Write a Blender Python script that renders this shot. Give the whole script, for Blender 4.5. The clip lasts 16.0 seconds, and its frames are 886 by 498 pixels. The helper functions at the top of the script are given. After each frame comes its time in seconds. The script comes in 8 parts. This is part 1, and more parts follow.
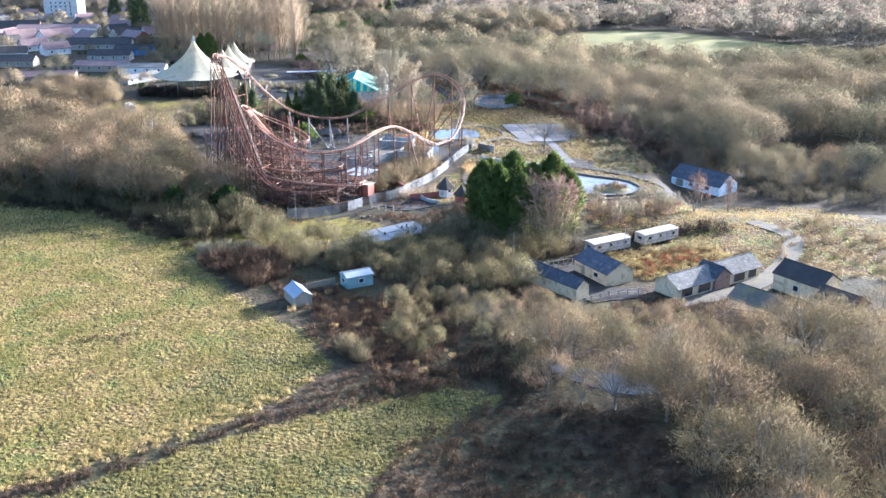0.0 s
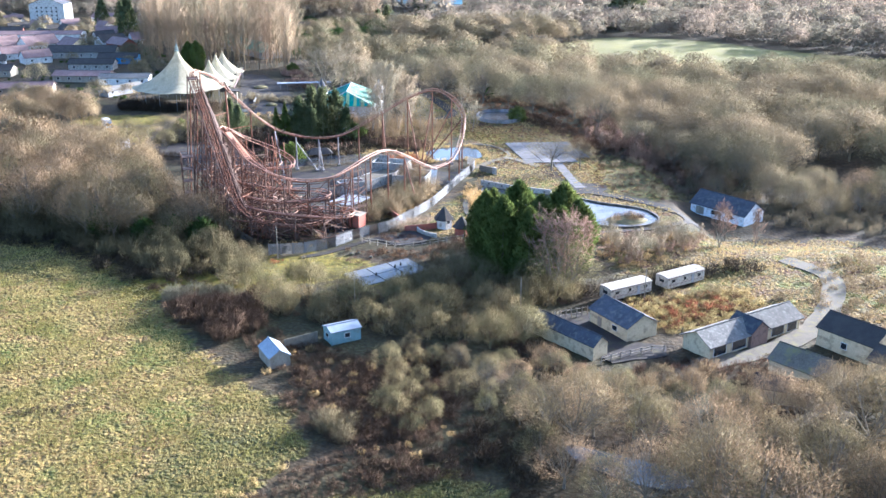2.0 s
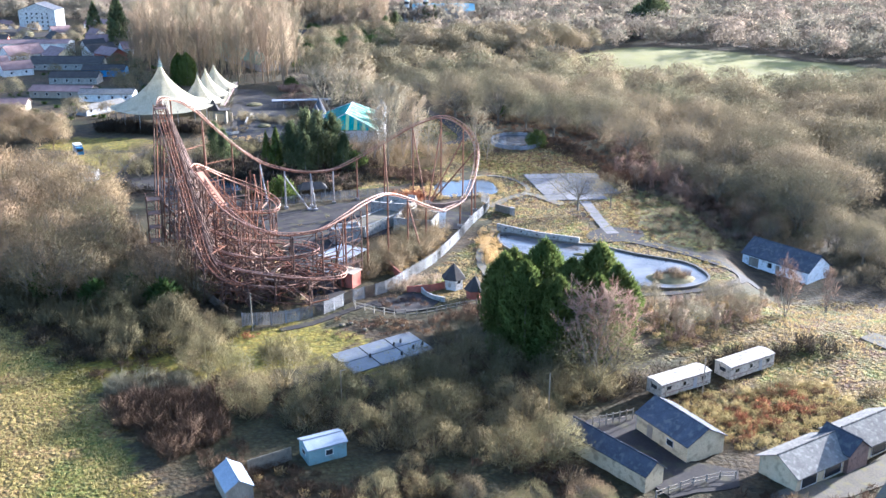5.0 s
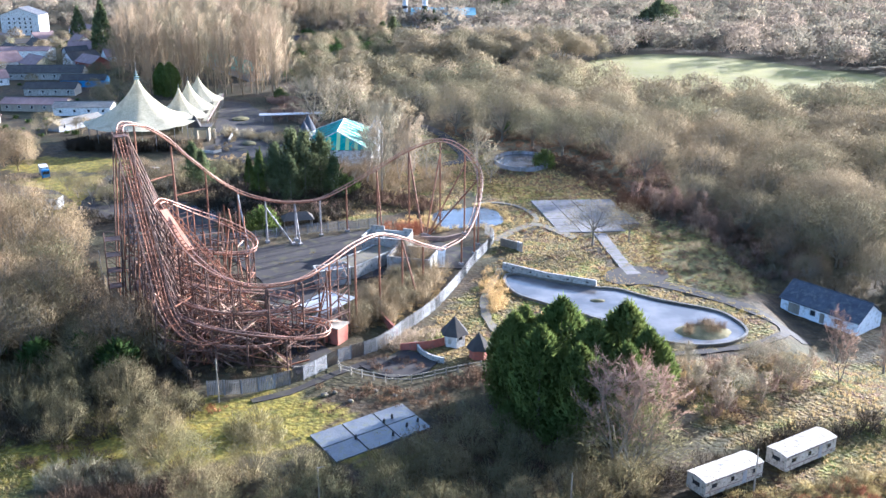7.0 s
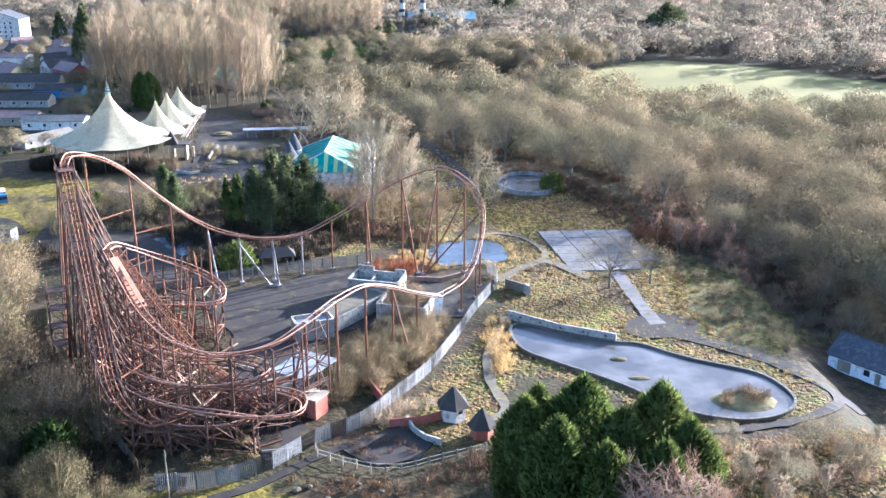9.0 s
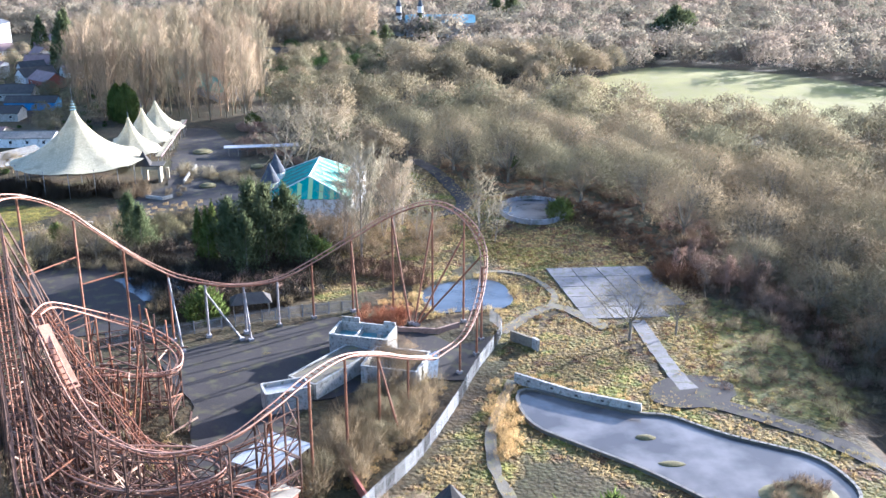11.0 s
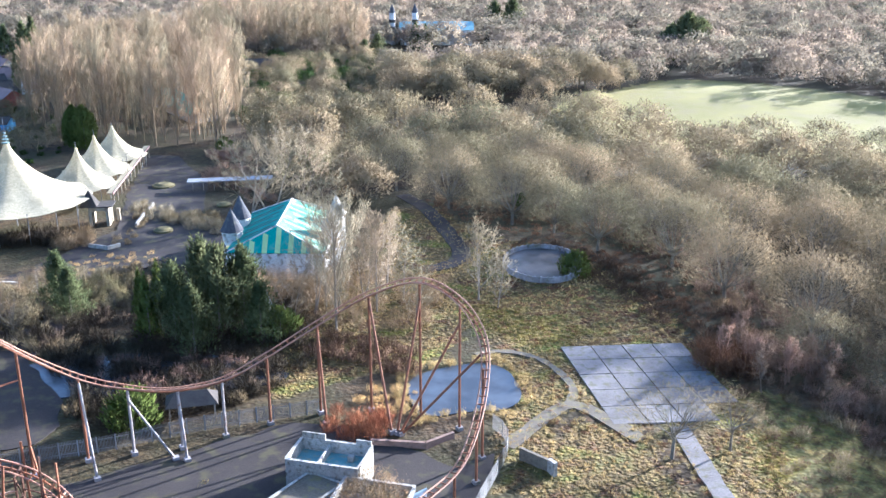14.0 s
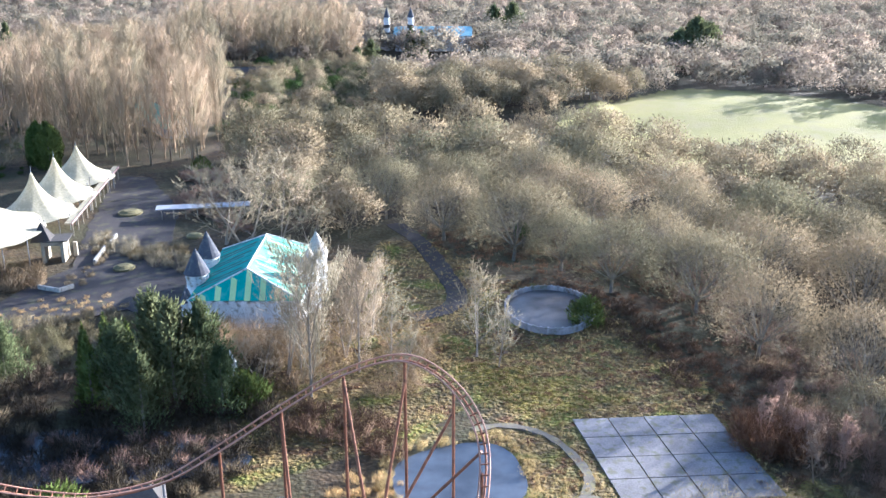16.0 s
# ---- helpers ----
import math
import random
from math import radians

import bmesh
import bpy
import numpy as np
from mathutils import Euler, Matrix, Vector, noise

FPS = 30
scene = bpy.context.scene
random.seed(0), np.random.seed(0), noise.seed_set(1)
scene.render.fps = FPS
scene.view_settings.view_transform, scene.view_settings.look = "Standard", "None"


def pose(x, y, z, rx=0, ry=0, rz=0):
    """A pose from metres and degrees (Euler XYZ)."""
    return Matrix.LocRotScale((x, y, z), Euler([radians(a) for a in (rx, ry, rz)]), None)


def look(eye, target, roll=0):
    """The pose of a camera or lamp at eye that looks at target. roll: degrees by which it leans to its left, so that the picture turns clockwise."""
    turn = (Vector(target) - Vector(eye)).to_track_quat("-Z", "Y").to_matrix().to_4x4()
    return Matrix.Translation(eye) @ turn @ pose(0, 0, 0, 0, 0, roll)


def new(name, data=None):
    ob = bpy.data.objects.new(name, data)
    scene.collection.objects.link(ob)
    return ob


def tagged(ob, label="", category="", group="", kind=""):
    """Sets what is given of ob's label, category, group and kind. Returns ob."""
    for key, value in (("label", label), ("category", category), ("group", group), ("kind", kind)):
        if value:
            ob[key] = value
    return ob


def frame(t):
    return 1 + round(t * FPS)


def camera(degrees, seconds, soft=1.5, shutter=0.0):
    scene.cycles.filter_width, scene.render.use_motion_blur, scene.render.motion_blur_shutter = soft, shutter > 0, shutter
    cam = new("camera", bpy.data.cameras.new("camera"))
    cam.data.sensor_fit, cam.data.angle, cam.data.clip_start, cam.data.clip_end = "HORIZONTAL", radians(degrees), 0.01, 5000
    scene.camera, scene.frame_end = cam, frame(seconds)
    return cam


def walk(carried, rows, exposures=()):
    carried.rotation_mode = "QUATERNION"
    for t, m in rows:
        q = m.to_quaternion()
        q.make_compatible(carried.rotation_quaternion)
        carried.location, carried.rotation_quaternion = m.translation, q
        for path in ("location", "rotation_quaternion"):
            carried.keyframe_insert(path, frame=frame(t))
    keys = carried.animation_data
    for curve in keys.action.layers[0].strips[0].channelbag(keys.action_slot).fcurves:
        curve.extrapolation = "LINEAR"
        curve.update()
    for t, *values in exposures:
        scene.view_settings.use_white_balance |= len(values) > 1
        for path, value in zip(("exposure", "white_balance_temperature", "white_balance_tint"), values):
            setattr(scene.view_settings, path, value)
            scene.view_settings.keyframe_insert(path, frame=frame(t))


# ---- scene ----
cam = camera(48.8, 16.0)
PATH = [
    (0.0, 0.000, 0.000, 73.600, -18.967, -0.060, 0.017),
    (0.5, 0.113, 6.554, 73.661, -18.942, -0.060, -0.008),
    (1.0, 0.207, 13.134, 73.736, -18.917, -0.080, -0.008),
    (1.5, 0.301, 19.713, 73.811, -18.884, -0.090, -0.017),
    (2.0, 0.414, 26.448, 73.886, -18.875, -0.110, 0.033),
    (2.5, 0.489, 33.305, 73.897, -18.859, -0.110, 0.084),
    (3.0, 0.545, 40.139, 73.909, -18.842, -0.100, 0.150),
    (3.5, 0.620, 46.909, 73.929, -18.834, -0.120, 0.368),
    (4.0, 0.639, 53.647, 73.902, -18.817, -0.150, 0.627),
    (6.5, 0.508, 88.396, 73.953, -18.775, -0.140, 0.735),
    (7.0, 0.432, 95.620, 73.905, -18.750, -0.140, 0.710),
    (7.5, 0.432, 102.757, 73.867, -18.733, -0.140, 0.702),
    (8.0, 0.414, 109.810, 73.856, -18.733, -0.150, 0.677),
    (8.5, 0.451, 116.788, 73.802, -18.733, -0.160, 0.669),
    (9.0, 0.470, 123.850, 73.721, -18.742, -0.150, 0.660),
    (11.5, 1.128, 158.487, 73.648, -18.758, 0.030, 0.618),
    (12.0, 1.260, 165.474, 73.524, -18.725, 0.030, 0.610),
    (12.5, 1.448, 172.343, 73.601, -18.742, 0.060, 0.602),
    (13.0, 1.636, 179.209, 73.662, -18.758, 0.090, 0.593),
    (13.5, 1.786, 186.187, 73.607, -18.733, 0.110, 0.568),
    (14.0, 1.861, 193.103, 73.697, -18.725, 0.100, 0.535),
    (14.5, 1.937, 200.065, 73.678, -18.717, 0.110, 0.493),
    (15.0, 2.068, 206.950, 73.600, -18.683, 0.110, 0.476),
    (15.5, 2.313, 213.594, 73.668, -18.700, 0.120, 0.451),
    (16.0, 2.726, 220.214, 73.602, -18.692, 0.150, 0.460),
]
walk(cam, [(t, pose(x, y, z, 90 + pitch, roll, yaw)) for t, x, y, z, pitch, roll, yaw in PATH],
     [(0, 2.83, 4820, 14), (16, 2.77, 4820, 14)])

# ---- light: low winter sun, ahead and to the right ----
SUN_TO = Vector((0.79, 0.613, 0.0)).normalized()
SUN_ELEV = radians(15.5)
world = bpy.data.worlds.new("winter_sky")
scene.world = world
world.use_nodes = True
wn, wl = world.node_tree.nodes, world.node_tree.links
sky = wn.new("ShaderNodeTexSky")
sky.sky_type = "NISHITA"
sky.sun_disc = False
sky.sun_elevation = SUN_ELEV
sky.sun_rotation = math.atan2(SUN_TO.x, SUN_TO.y)
sky.air_density, sky.dust_density, sky.ozone_density = 1.0, 2.2, 1.0
wn["Background"].inputs["Strength"].default_value = 0.088
wl.new(sky.outputs["Color"], wn["Background"].inputs["Color"])
sun = new("sun", bpy.data.lights.new("sun", "SUN"))
sun.data.energy, sun.data.angle, sun.data.color = 4.7, radians(0.6), (1.0, 0.86, 0.68)
to_sun = SUN_TO * math.cos(SUN_ELEV) + Vector((0, 0, math.sin(SUN_ELEV)))
sun.matrix_world = look(to_sun * 300, (0, 0, 0))


# ---- materials ----
def material(name, rough=0.85, metal=0.0):
    m = bpy.data.materials.new(name)
    m.use_nodes = True
    nt = m.node_tree
    bsdf = nt.nodes["Principled BSDF"]
    bsdf.inputs["Roughness"].default_value = rough
    bsdf.inputs["Metallic"].default_value = metal
    bsdf.inputs["Specular IOR Level"].default_value = 0.22 if rough > 0.6 else 0.5
    return m, nt, bsdf


def node(nt, kind, **sockets):
    n = nt.nodes.new(kind)
    for key, value in sockets.items():
        n.inputs[key.replace("_", " ")].default_value = value
    return n


def coords(nt, scale=(1, 1, 1)):
    c = nt.nodes.new("ShaderNodeTexCoord")
    mp = nt.nodes.new("ShaderNodeMapping")
    mp.inputs["Scale"].default_value = scale
    nt.links.new(c.outputs["Object"], mp.inputs["Vector"])
    return mp.outputs["Vector"]


def noise_fac(nt, vec, scale, detail=4.0, low=0.35, high=0.65):
    n = node(nt, "ShaderNodeTexNoise", Scale=scale, Detail=detail)
    nt.links.new(vec, n.inputs["Vector"])
    r = node(nt, "ShaderNodeMapRange")
    r.inputs["From Min"].default_value, r.inputs["From Max"].default_value = low, high
    nt.links.new(n.outputs["Fac"], r.inputs["Value"])
    return r.outputs["Result"]


def mix(nt, fac, a, b, kind="MIX"):
    m = nt.nodes.new("ShaderNodeMix")
    m.data_type, m.blend_type = "RGBA", kind
    for sock, v in ((m.inputs[0], fac), (m.inputs[6], a), (m.inputs[7], b)):
        if isinstance(v, (int, float)):
            sock.default_value = v
        elif isinstance(v, tuple):
            sock.default_value = (*v, 1)
        else:
            nt.links.new(v, sock)
    return m.outputs[2]


def bump(nt, bsdf, height, strength=0.5, distance=0.1):
    b = node(nt, "ShaderNodeBump", Strength=strength, Distance=distance)
    nt.links.new(height, b.inputs["Height"])
    nt.links.new(b.outputs["Normal"], bsdf.inputs["Normal"])


def worn(name, a, b, rough=0.8, metal=0.0, scale=0.6, fine=9.0, bumpy=0.3, c=None, stretch=(1, 1, 1), vary_by=1.0):
    """Two tones in patches, a fine grain over them, a third tone as stains."""
    m, nt, bsdf = material(name, rough, metal)
    v = coords(nt, stretch)
    col = mix(nt, noise_fac(nt, v, scale), a, b)
    grain = noise_fac(nt, v, fine, 3.0, 0.3, 0.7)
    col = mix(nt, 0.35, col, mix(nt, grain, tuple(0.55 * k for k in a), tuple(min(1, 1.35 * k) for k in b)))
    if c:
        col = mix(nt, noise_fac(nt, v, scale * 2.3, 5.0, 0.52, 0.66), col, c)
    info = nt.nodes.new("ShaderNodeObjectInfo")
    vary = node(nt, "ShaderNodeMapRange")
    vary.inputs["To Min"].default_value, vary.inputs["To Max"].default_value = 1 - 0.18 * vary_by, 1 + 0.15 * vary_by
    nt.links.new(info.outputs["Random"], vary.inputs["Value"])
    hsv = node(nt, "ShaderNodeHueSaturation")
    nt.links.new(col, hsv.inputs["Color"])
    nt.links.new(vary.outputs["Result"], hsv.inputs["Value"])
    nt.links.new(hsv.outputs["Color"], bsdf.inputs["Base Color"])
    bump(nt, bsdf, grain, bumpy, 0.03)
    return m


def foliage(name, a, b, c, patch=0.11, through_light=0.35):
    """Twigs or leaves: tone by patches of some metres and from piece to piece; some light passes."""
    m, nt, bsdf = material(name, 0.8)
    geo = nt.nodes.new("ShaderNodeNewGeometry")
    n = noise_fac(nt, geo.outputs["Position"], patch, 3.0, 0.38, 0.62)
    col = mix(nt, n, a, b)
    col = mix(nt, geo.outputs["Random Per Island"], col, mix(nt, 0.6, col, c))
    nt.links.new(col, bsdf.inputs["Base Color"])
    tone = nt.nodes.new("ShaderNodeAttribute")
    tone.attribute_name = "tone"
    unset = nt.nodes.new("ShaderNodeMath")
    unset.operation = "LESS_THAN"
    unset.inputs[1].default_value = 0.0001
    nt.links.new(tone.outputs["Fac"], unset.inputs[0])
    own = nt.nodes.new("ShaderNodeObjectInfo")
    pick = nt.nodes.new("ShaderNodeMath")
    pick.operation = "MULTIPLY_ADD"
    nt.links.new(unset.outputs[0], pick.inputs[0])
    nt.links.new(own.outputs["Random"], pick.inputs[1])
    nt.links.new(tone.outputs["Fac"], pick.inputs[2])
    olive, warm = mix(nt, 1.0, col, (0.83, 0.87, 0.77), "MULTIPLY"), mix(nt, 1.0, col, (1.24, 1.11, 1.02), "MULTIPLY")
    col = mix(nt, pick.outputs[0], olive, warm)
    nt.links.new(col, bsdf.inputs["Base Color"])
    bsdf.inputs["Specular IOR Level"].default_value = 0.0
    tr = nt.nodes.new("ShaderNodeBsdfTranslucent")
    nt.links.new(col, tr.inputs["Color"])
    ms = node(nt, "ShaderNodeMixShader", Fac=through_light)
    nt.links.new(bsdf.outputs[0], ms.inputs[1])
    nt.links.new(tr.outputs[0], ms.inputs[2])
    nt.links.new(ms.outputs[0], nt.nodes["Material Output"].inputs["Surface"])
    return m


def ground_material():
    m, nt, bsdf = material("winter_ground", 0.95)
    geo = nt.nodes.new("ShaderNodeNewGeometry")
    p = geo.outputs["Position"]

    def zone(name):
        a = nt.nodes.new("ShaderNodeAttribute")
        a.attribute_name = name
        return a.outputs["Fac"]

    big, mid = noise_fac(nt, p, 0.05, 4, 0.4, 0.6), noise_fac(nt, p, 0.45, 5, 0.36, 0.64)
    fine = noise_fac(nt, p, 2.2, 4, 0.3, 0.7)
    litter = mix(nt, mid, (0.045, 0.034, 0.022), (0.12, 0.085, 0.05))
    litter = mix(nt, big, litter, (0.07, 0.066, 0.032))
    rough_grass = mix(nt, mid, (0.155, 0.115, 0.048), (0.34, 0.255, 0.112))
    rough_grass = mix(nt, noise_fac(nt, p, 0.16, 3, 0.48, 0.64), rough_grass, (0.17, 0.165, 0.05))
    rough_grass = mix(nt, noise_fac(nt, p, 0.23, 5, 0.53, 0.63), rough_grass, mix(nt, fine, (0.11, 0.06, 0.03), (0.23, 0.132, 0.06)))
    rough_grass = mix(nt, noise_fac(nt, p, 0.12, 4, 0.54, 0.66), rough_grass, mix(nt, mid, (0.16, 0.19, 0.035), (0.30, 0.29, 0.06)))
    pasture = mix(nt, mid, (0.22, 0.175, 0.055), (0.44, 0.335, 0.135))
    pasture = mix(nt, noise_fac(nt, p, 0.07, 3, 0.46, 0.62), pasture, mix(nt, mid, (0.14, 0.18, 0.035), (0.29, 0.27, 0.075)))
    pasture = mix(nt, noise_fac(nt, p, 0.18, 5, 0.52, 0.64), pasture, mix(nt, fine, (0.30, 0.205, 0.085), (0.47, 0.335, 0.165)))
    moss = mix(nt, mid, (0.14, 0.135, 0.02), (0.31, 0.255, 0.042))
    col = mix(nt, zone("rough"), litter, rough_grass)
    col = mix(nt, zone("pasture"), col, pasture)
    # darker green grass; tree shade on the slope and field edges is coloured in
    green_and_shade = mix(nt, mid, (0.09, 0.10, 0.024), (0.205, 0.19, 0.052))
    green_and_shade = mix(nt, noise_fac(nt, p, 0.14, 4, 0.5, 0.64), green_and_shade, (0.26, 0.21, 0.075))
    part_green_shade = nt.nodes.new("ShaderNodeMath")
    part_green_shade.operation = "MULTIPLY"
    nt.links.new(zone("green_and_shade"), part_green_shade.inputs[0])
    nt.links.new(noise_fac(nt, p, 0.035, 4, 0.3, 0.5), part_green_shade.inputs[1])
    col = mix(nt, part_green_shade.outputs[0], col, green_and_shade)
    col = mix(nt, zone("moss"), col, moss)
    lumps = node(nt, "ShaderNodeTexVoronoi", Scale=1.2, Randomness=1.0)
    nt.links.new(p, lumps.inputs["Vector"])
    hollow = node(nt, "ShaderNodeMapRange")
    hollow.inputs["From Min"].default_value, hollow.inputs["From Max"].default_value = 0.25, 0.75
    nt.links.new(lumps.outputs["Distance"], hollow.inputs["Value"])
    # hollows between tussocks darker and browner: brown bases plus shade put into colour
    col = mix(nt, hollow.outputs["Result"], col, mix(nt, 1.0, col, (0.72, 0.64, 0.54), "MULTIPLY"))
    dark = mix(nt, 0.65, col, mix(nt, fine, (0.05, 0.05, 0.02), (0.4, 0.36, 0.2)), "OVERLAY")
    even = mix(nt, noise_fac(nt, p, 0.03, 4, 0.4, 0.6), (0.175, 0.156, 0.042), (0.225, 0.195, 0.058))
    even = mix(nt, noise_fac(nt, p, 0.12, 4, 0.45, 0.65), even, (0.20, 0.17, 0.064))
    dark = mix(nt, zone("far_field"), dark, even)
    nt.links.new(dark, bsdf.inputs["Base Color"])
    grassy = nt.nodes.new("ShaderNodeMath")
    grassy.operation = "MAXIMUM"
    close = nt.nodes.new("ShaderNodeMath")
    close.operation, close.use_clamp = "SUBTRACT", True
    nt.links.new(zone("pasture"), close.inputs[0])
    nt.links.new(zone("far_field"), close.inputs[1])
    nt.links.new(close.outputs[0], grassy.inputs[0])
    nt.links.new(zone("rough"), grassy.inputs[1])
    relief = nt.nodes.new("ShaderNodeMath")
    relief.operation = "MULTIPLY"
    deep = node(nt, "ShaderNodeMapRange")
    deep.inputs["To Min"].default_value, deep.inputs["To Max"].default_value = 0.12, 1.0
    nt.links.new(grassy.outputs[0], deep.inputs["Value"])
    nt.links.new(deep.outputs["Result"], relief.inputs[0])
    lump = nt.nodes.new("ShaderNodeMath")
    lump.operation = "SUBTRACT"
    nt.links.new(noise_fac(nt, p, 1.7, 6, 0.2, 0.8), lump.inputs[0])
    nt.links.new(lumps.outputs["Distance"], lump.inputs[1])
    nt.links.new(lump.outputs[0], relief.inputs[1])
    bump(nt, bsdf, relief.outputs[0], 1.0, 0.9)
    return m


M = {}
M["ground"] = ground_material()
M["twig"] = foliage("bare_twigs", (0.20, 0.156, 0.098), (0.262, 0.204, 0.132), (0.18, 0.14, 0.09), 0.11, 0.25)
M["twig_pink"] = foliage("birch_twigs", (0.235, 0.165, 0.13), (0.305, 0.22, 0.175), (0.18, 0.128, 0.102), 0.11, 0.15)
M["twig_pale"] = foliage("poplar_twigs", (0.25, 0.212, 0.155), (0.315, 0.272, 0.205), (0.215, 0.182, 0.133), 0.06, 0.25)
M["twig_green"] = foliage("lichened_twigs", (0.17, 0.15, 0.085), (0.23, 0.20, 0.115), (0.14, 0.122, 0.07), 0.11, 0.25)
M["twig_poplar"] = foliage("tall_poplar_twigs", (0.24, 0.195, 0.138), (0.305, 0.25, 0.18), (0.205, 0.167, 0.118), 0.06, 0.35)
M["bracken"] = foliage("russet_bracken", (0.15, 0.085, 0.055), (0.22, 0.13, 0.08), (0.11, 0.065, 0.045), 0.25, 0.15)
# paler and greyer than twig_mid: distance haze put into the twig colour
M["twig_far"] = foliage("hazy_distant_wood", (0.215, 0.188, 0.15), (0.262, 0.229, 0.184), (0.21, 0.184, 0.147), 0.02, 0.48)
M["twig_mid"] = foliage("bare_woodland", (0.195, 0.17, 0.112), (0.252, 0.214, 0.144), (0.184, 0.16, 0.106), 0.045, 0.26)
M["bramble"] = foliage("dead_bramble", (0.085, 0.06, 0.044), (0.15, 0.102, 0.074), (0.065, 0.046, 0.035), 0.2, 0.15)
# twig_green darkened: the shaded side of the hedge put into its colour
M["thicket"] = foliage("shaded_olive_thicket", (0.115, 0.104, 0.062), (0.17, 0.15, 0.09), (0.09, 0.08, 0.05), 0.15, 0.2)
# near black: deep shade put into shrub colour; the thistles are simply dark
M["dark_twig"] = foliage("dark_and_shaded_twigs", (0.05, 0.042, 0.034), (0.085, 0.068, 0.052), (0.04, 0.034, 0.028), 0.2, 0.1)
M["red_bush"] = foliage("red_dogwood", (0.24, 0.095, 0.055), (0.31, 0.14, 0.075), (0.17, 0.07, 0.045), 0.3, 0.15)
M["straw"] = foliage("dead_grass", (0.42, 0.31, 0.14), (0.54, 0.42, 0.21), (0.30, 0.22, 0.10), 0.3)
M["tuft"] = foliage("grass_tufts", (0.22, 0.20, 0.06), (0.42, 0.33, 0.15), (0.30, 0.25, 0.10), 0.12)
M["cypress"] = foliage("cypress_leaf", (0.071, 0.098, 0.027), (0.118, 0.153, 0.043), (0.145, 0.176, 0.054), 0.4, 0.25)
M["pine"] = foliage("pine_needles", (0.085, 0.11, 0.052), (0.14, 0.165, 0.08), (0.10, 0.105, 0.06), 0.4, 0.3)
M["holly"] = foliage("evergreen_leaf", (0.03, 0.055, 0.018), (0.06, 0.10, 0.03), (0.025, 0.04, 0.015), 0.4, 0.2)
M["bark"] = worn("bark", (0.12, 0.10, 0.075), (0.20, 0.175, 0.13), 0.9, scale=1.5, fine=12, bumpy=0.8)
M["tan_bark"] = worn("tan_bark", (0.19, 0.155, 0.115), (0.27, 0.225, 0.17), 0.9, scale=1.5, fine=12, bumpy=0.8)
M["pale_bark"] = worn("pale_bark", (0.30, 0.26, 0.20), (0.40, 0.36, 0.29), 0.9, scale=1.5, fine=12, bumpy=0.8)
M["asphalt"] = worn("old_asphalt", (0.023, 0.019, 0.018), (0.037, 0.031, 0.028), 0.9, scale=0.15, fine=4, c=(0.055, 0.048, 0.026))
M["concrete"] = worn("weathered_concrete", (0.20, 0.185, 0.18), (0.29, 0.27, 0.265), 0.85, scale=0.25, fine=3, c=(0.13, 0.125, 0.085))
M["path"] = worn("gravelly_path", (0.09, 0.076, 0.056), (0.14, 0.12, 0.088), 0.95, scale=0.3, fine=4, c=(0.15, 0.13, 0.06))
M["white_wall"] = worn("white_render", (0.50, 0.49, 0.46), (0.66, 0.65, 0.61), 0.8, scale=0.5, c=(0.30, 0.28, 0.23))
M["whitewash"] = worn("flaking_whitewash", (0.70, 0.70, 0.68), (0.80, 0.80, 0.78), 0.8, scale=0.5, c=(0.45, 0.43, 0.38))
M["cream_wall"] = worn("cream_render", (0.50, 0.41, 0.25), (0.60, 0.495, 0.31), 0.85, scale=0.4, c=(0.34, 0.275, 0.17))
M["grubby_panel"] = worn("grubby_white_panel", (0.27, 0.235, 0.185), (0.40, 0.36, 0.30), 0.7, scale=0.9, fine=5, c=(0.13, 0.11, 0.075))
M["old_render"] = worn("stained_old_render", (0.245, 0.23, 0.20), (0.36, 0.34, 0.30), 0.85, scale=0.8, fine=5, c=(0.15, 0.14, 0.11))
M["slate"] = worn("slate", (0.042, 0.043, 0.052), (0.07, 0.072, 0.084), 0.9, scale=0.5, c=(0.1, 0.1, 0.092))
M["old_slate"] = worn("mossy_stone_slate", (0.09, 0.083, 0.072), (0.15, 0.139, 0.122), 0.95, scale=0.7, c=(0.20, 0.188, 0.16))
M["dark_roof"] = worn("dark_roof", (0.04, 0.035, 0.033), (0.065, 0.058, 0.05), 0.95, scale=0.6)
M["red_tile"] = worn("red_brown_tile", (0.15, 0.095, 0.085), (0.22, 0.15, 0.135), 0.8, scale=0.4)
M["rust"] = worn("rusty_painted_steel", (0.15, 0.06, 0.031), (0.235, 0.104, 0.055), 0.65, 0.05, scale=0.5, fine=6, c=(0.12, 0.055, 0.034))
M["rust_dark"] = worn("dark_rusty_steel", (0.075, 0.042, 0.03), (0.135, 0.074, 0.05), 0.65, 0.1, scale=0.4, fine=6, c=(0.06, 0.037, 0.027))
# paler than the rust: wear, and sun glints put into the rail colour
M["rail"] = worn("worn_sunlit_rail_steel", (0.28, 0.138, 0.082), (0.39, 0.212, 0.132), 0.6, 0.1, scale=0.4, fine=6, c=(0.26, 0.13, 0.09))
M["galv"] = worn("galvanised_steel", (0.19, 0.195, 0.205), (0.27, 0.275, 0.285), 0.6, 0.2, scale=0.6)
M["pale_steel"] = worn("galvanised_pales", (0.20, 0.20, 0.20), (0.27, 0.27, 0.268), 0.7, 0.1, scale=0.6, vary_by=0.15)
M["wood"] = worn("grey_timber", (0.20, 0.17, 0.13), (0.30, 0.26, 0.20), 0.85, scale=0.8, stretch=(1, 1, 0.2))
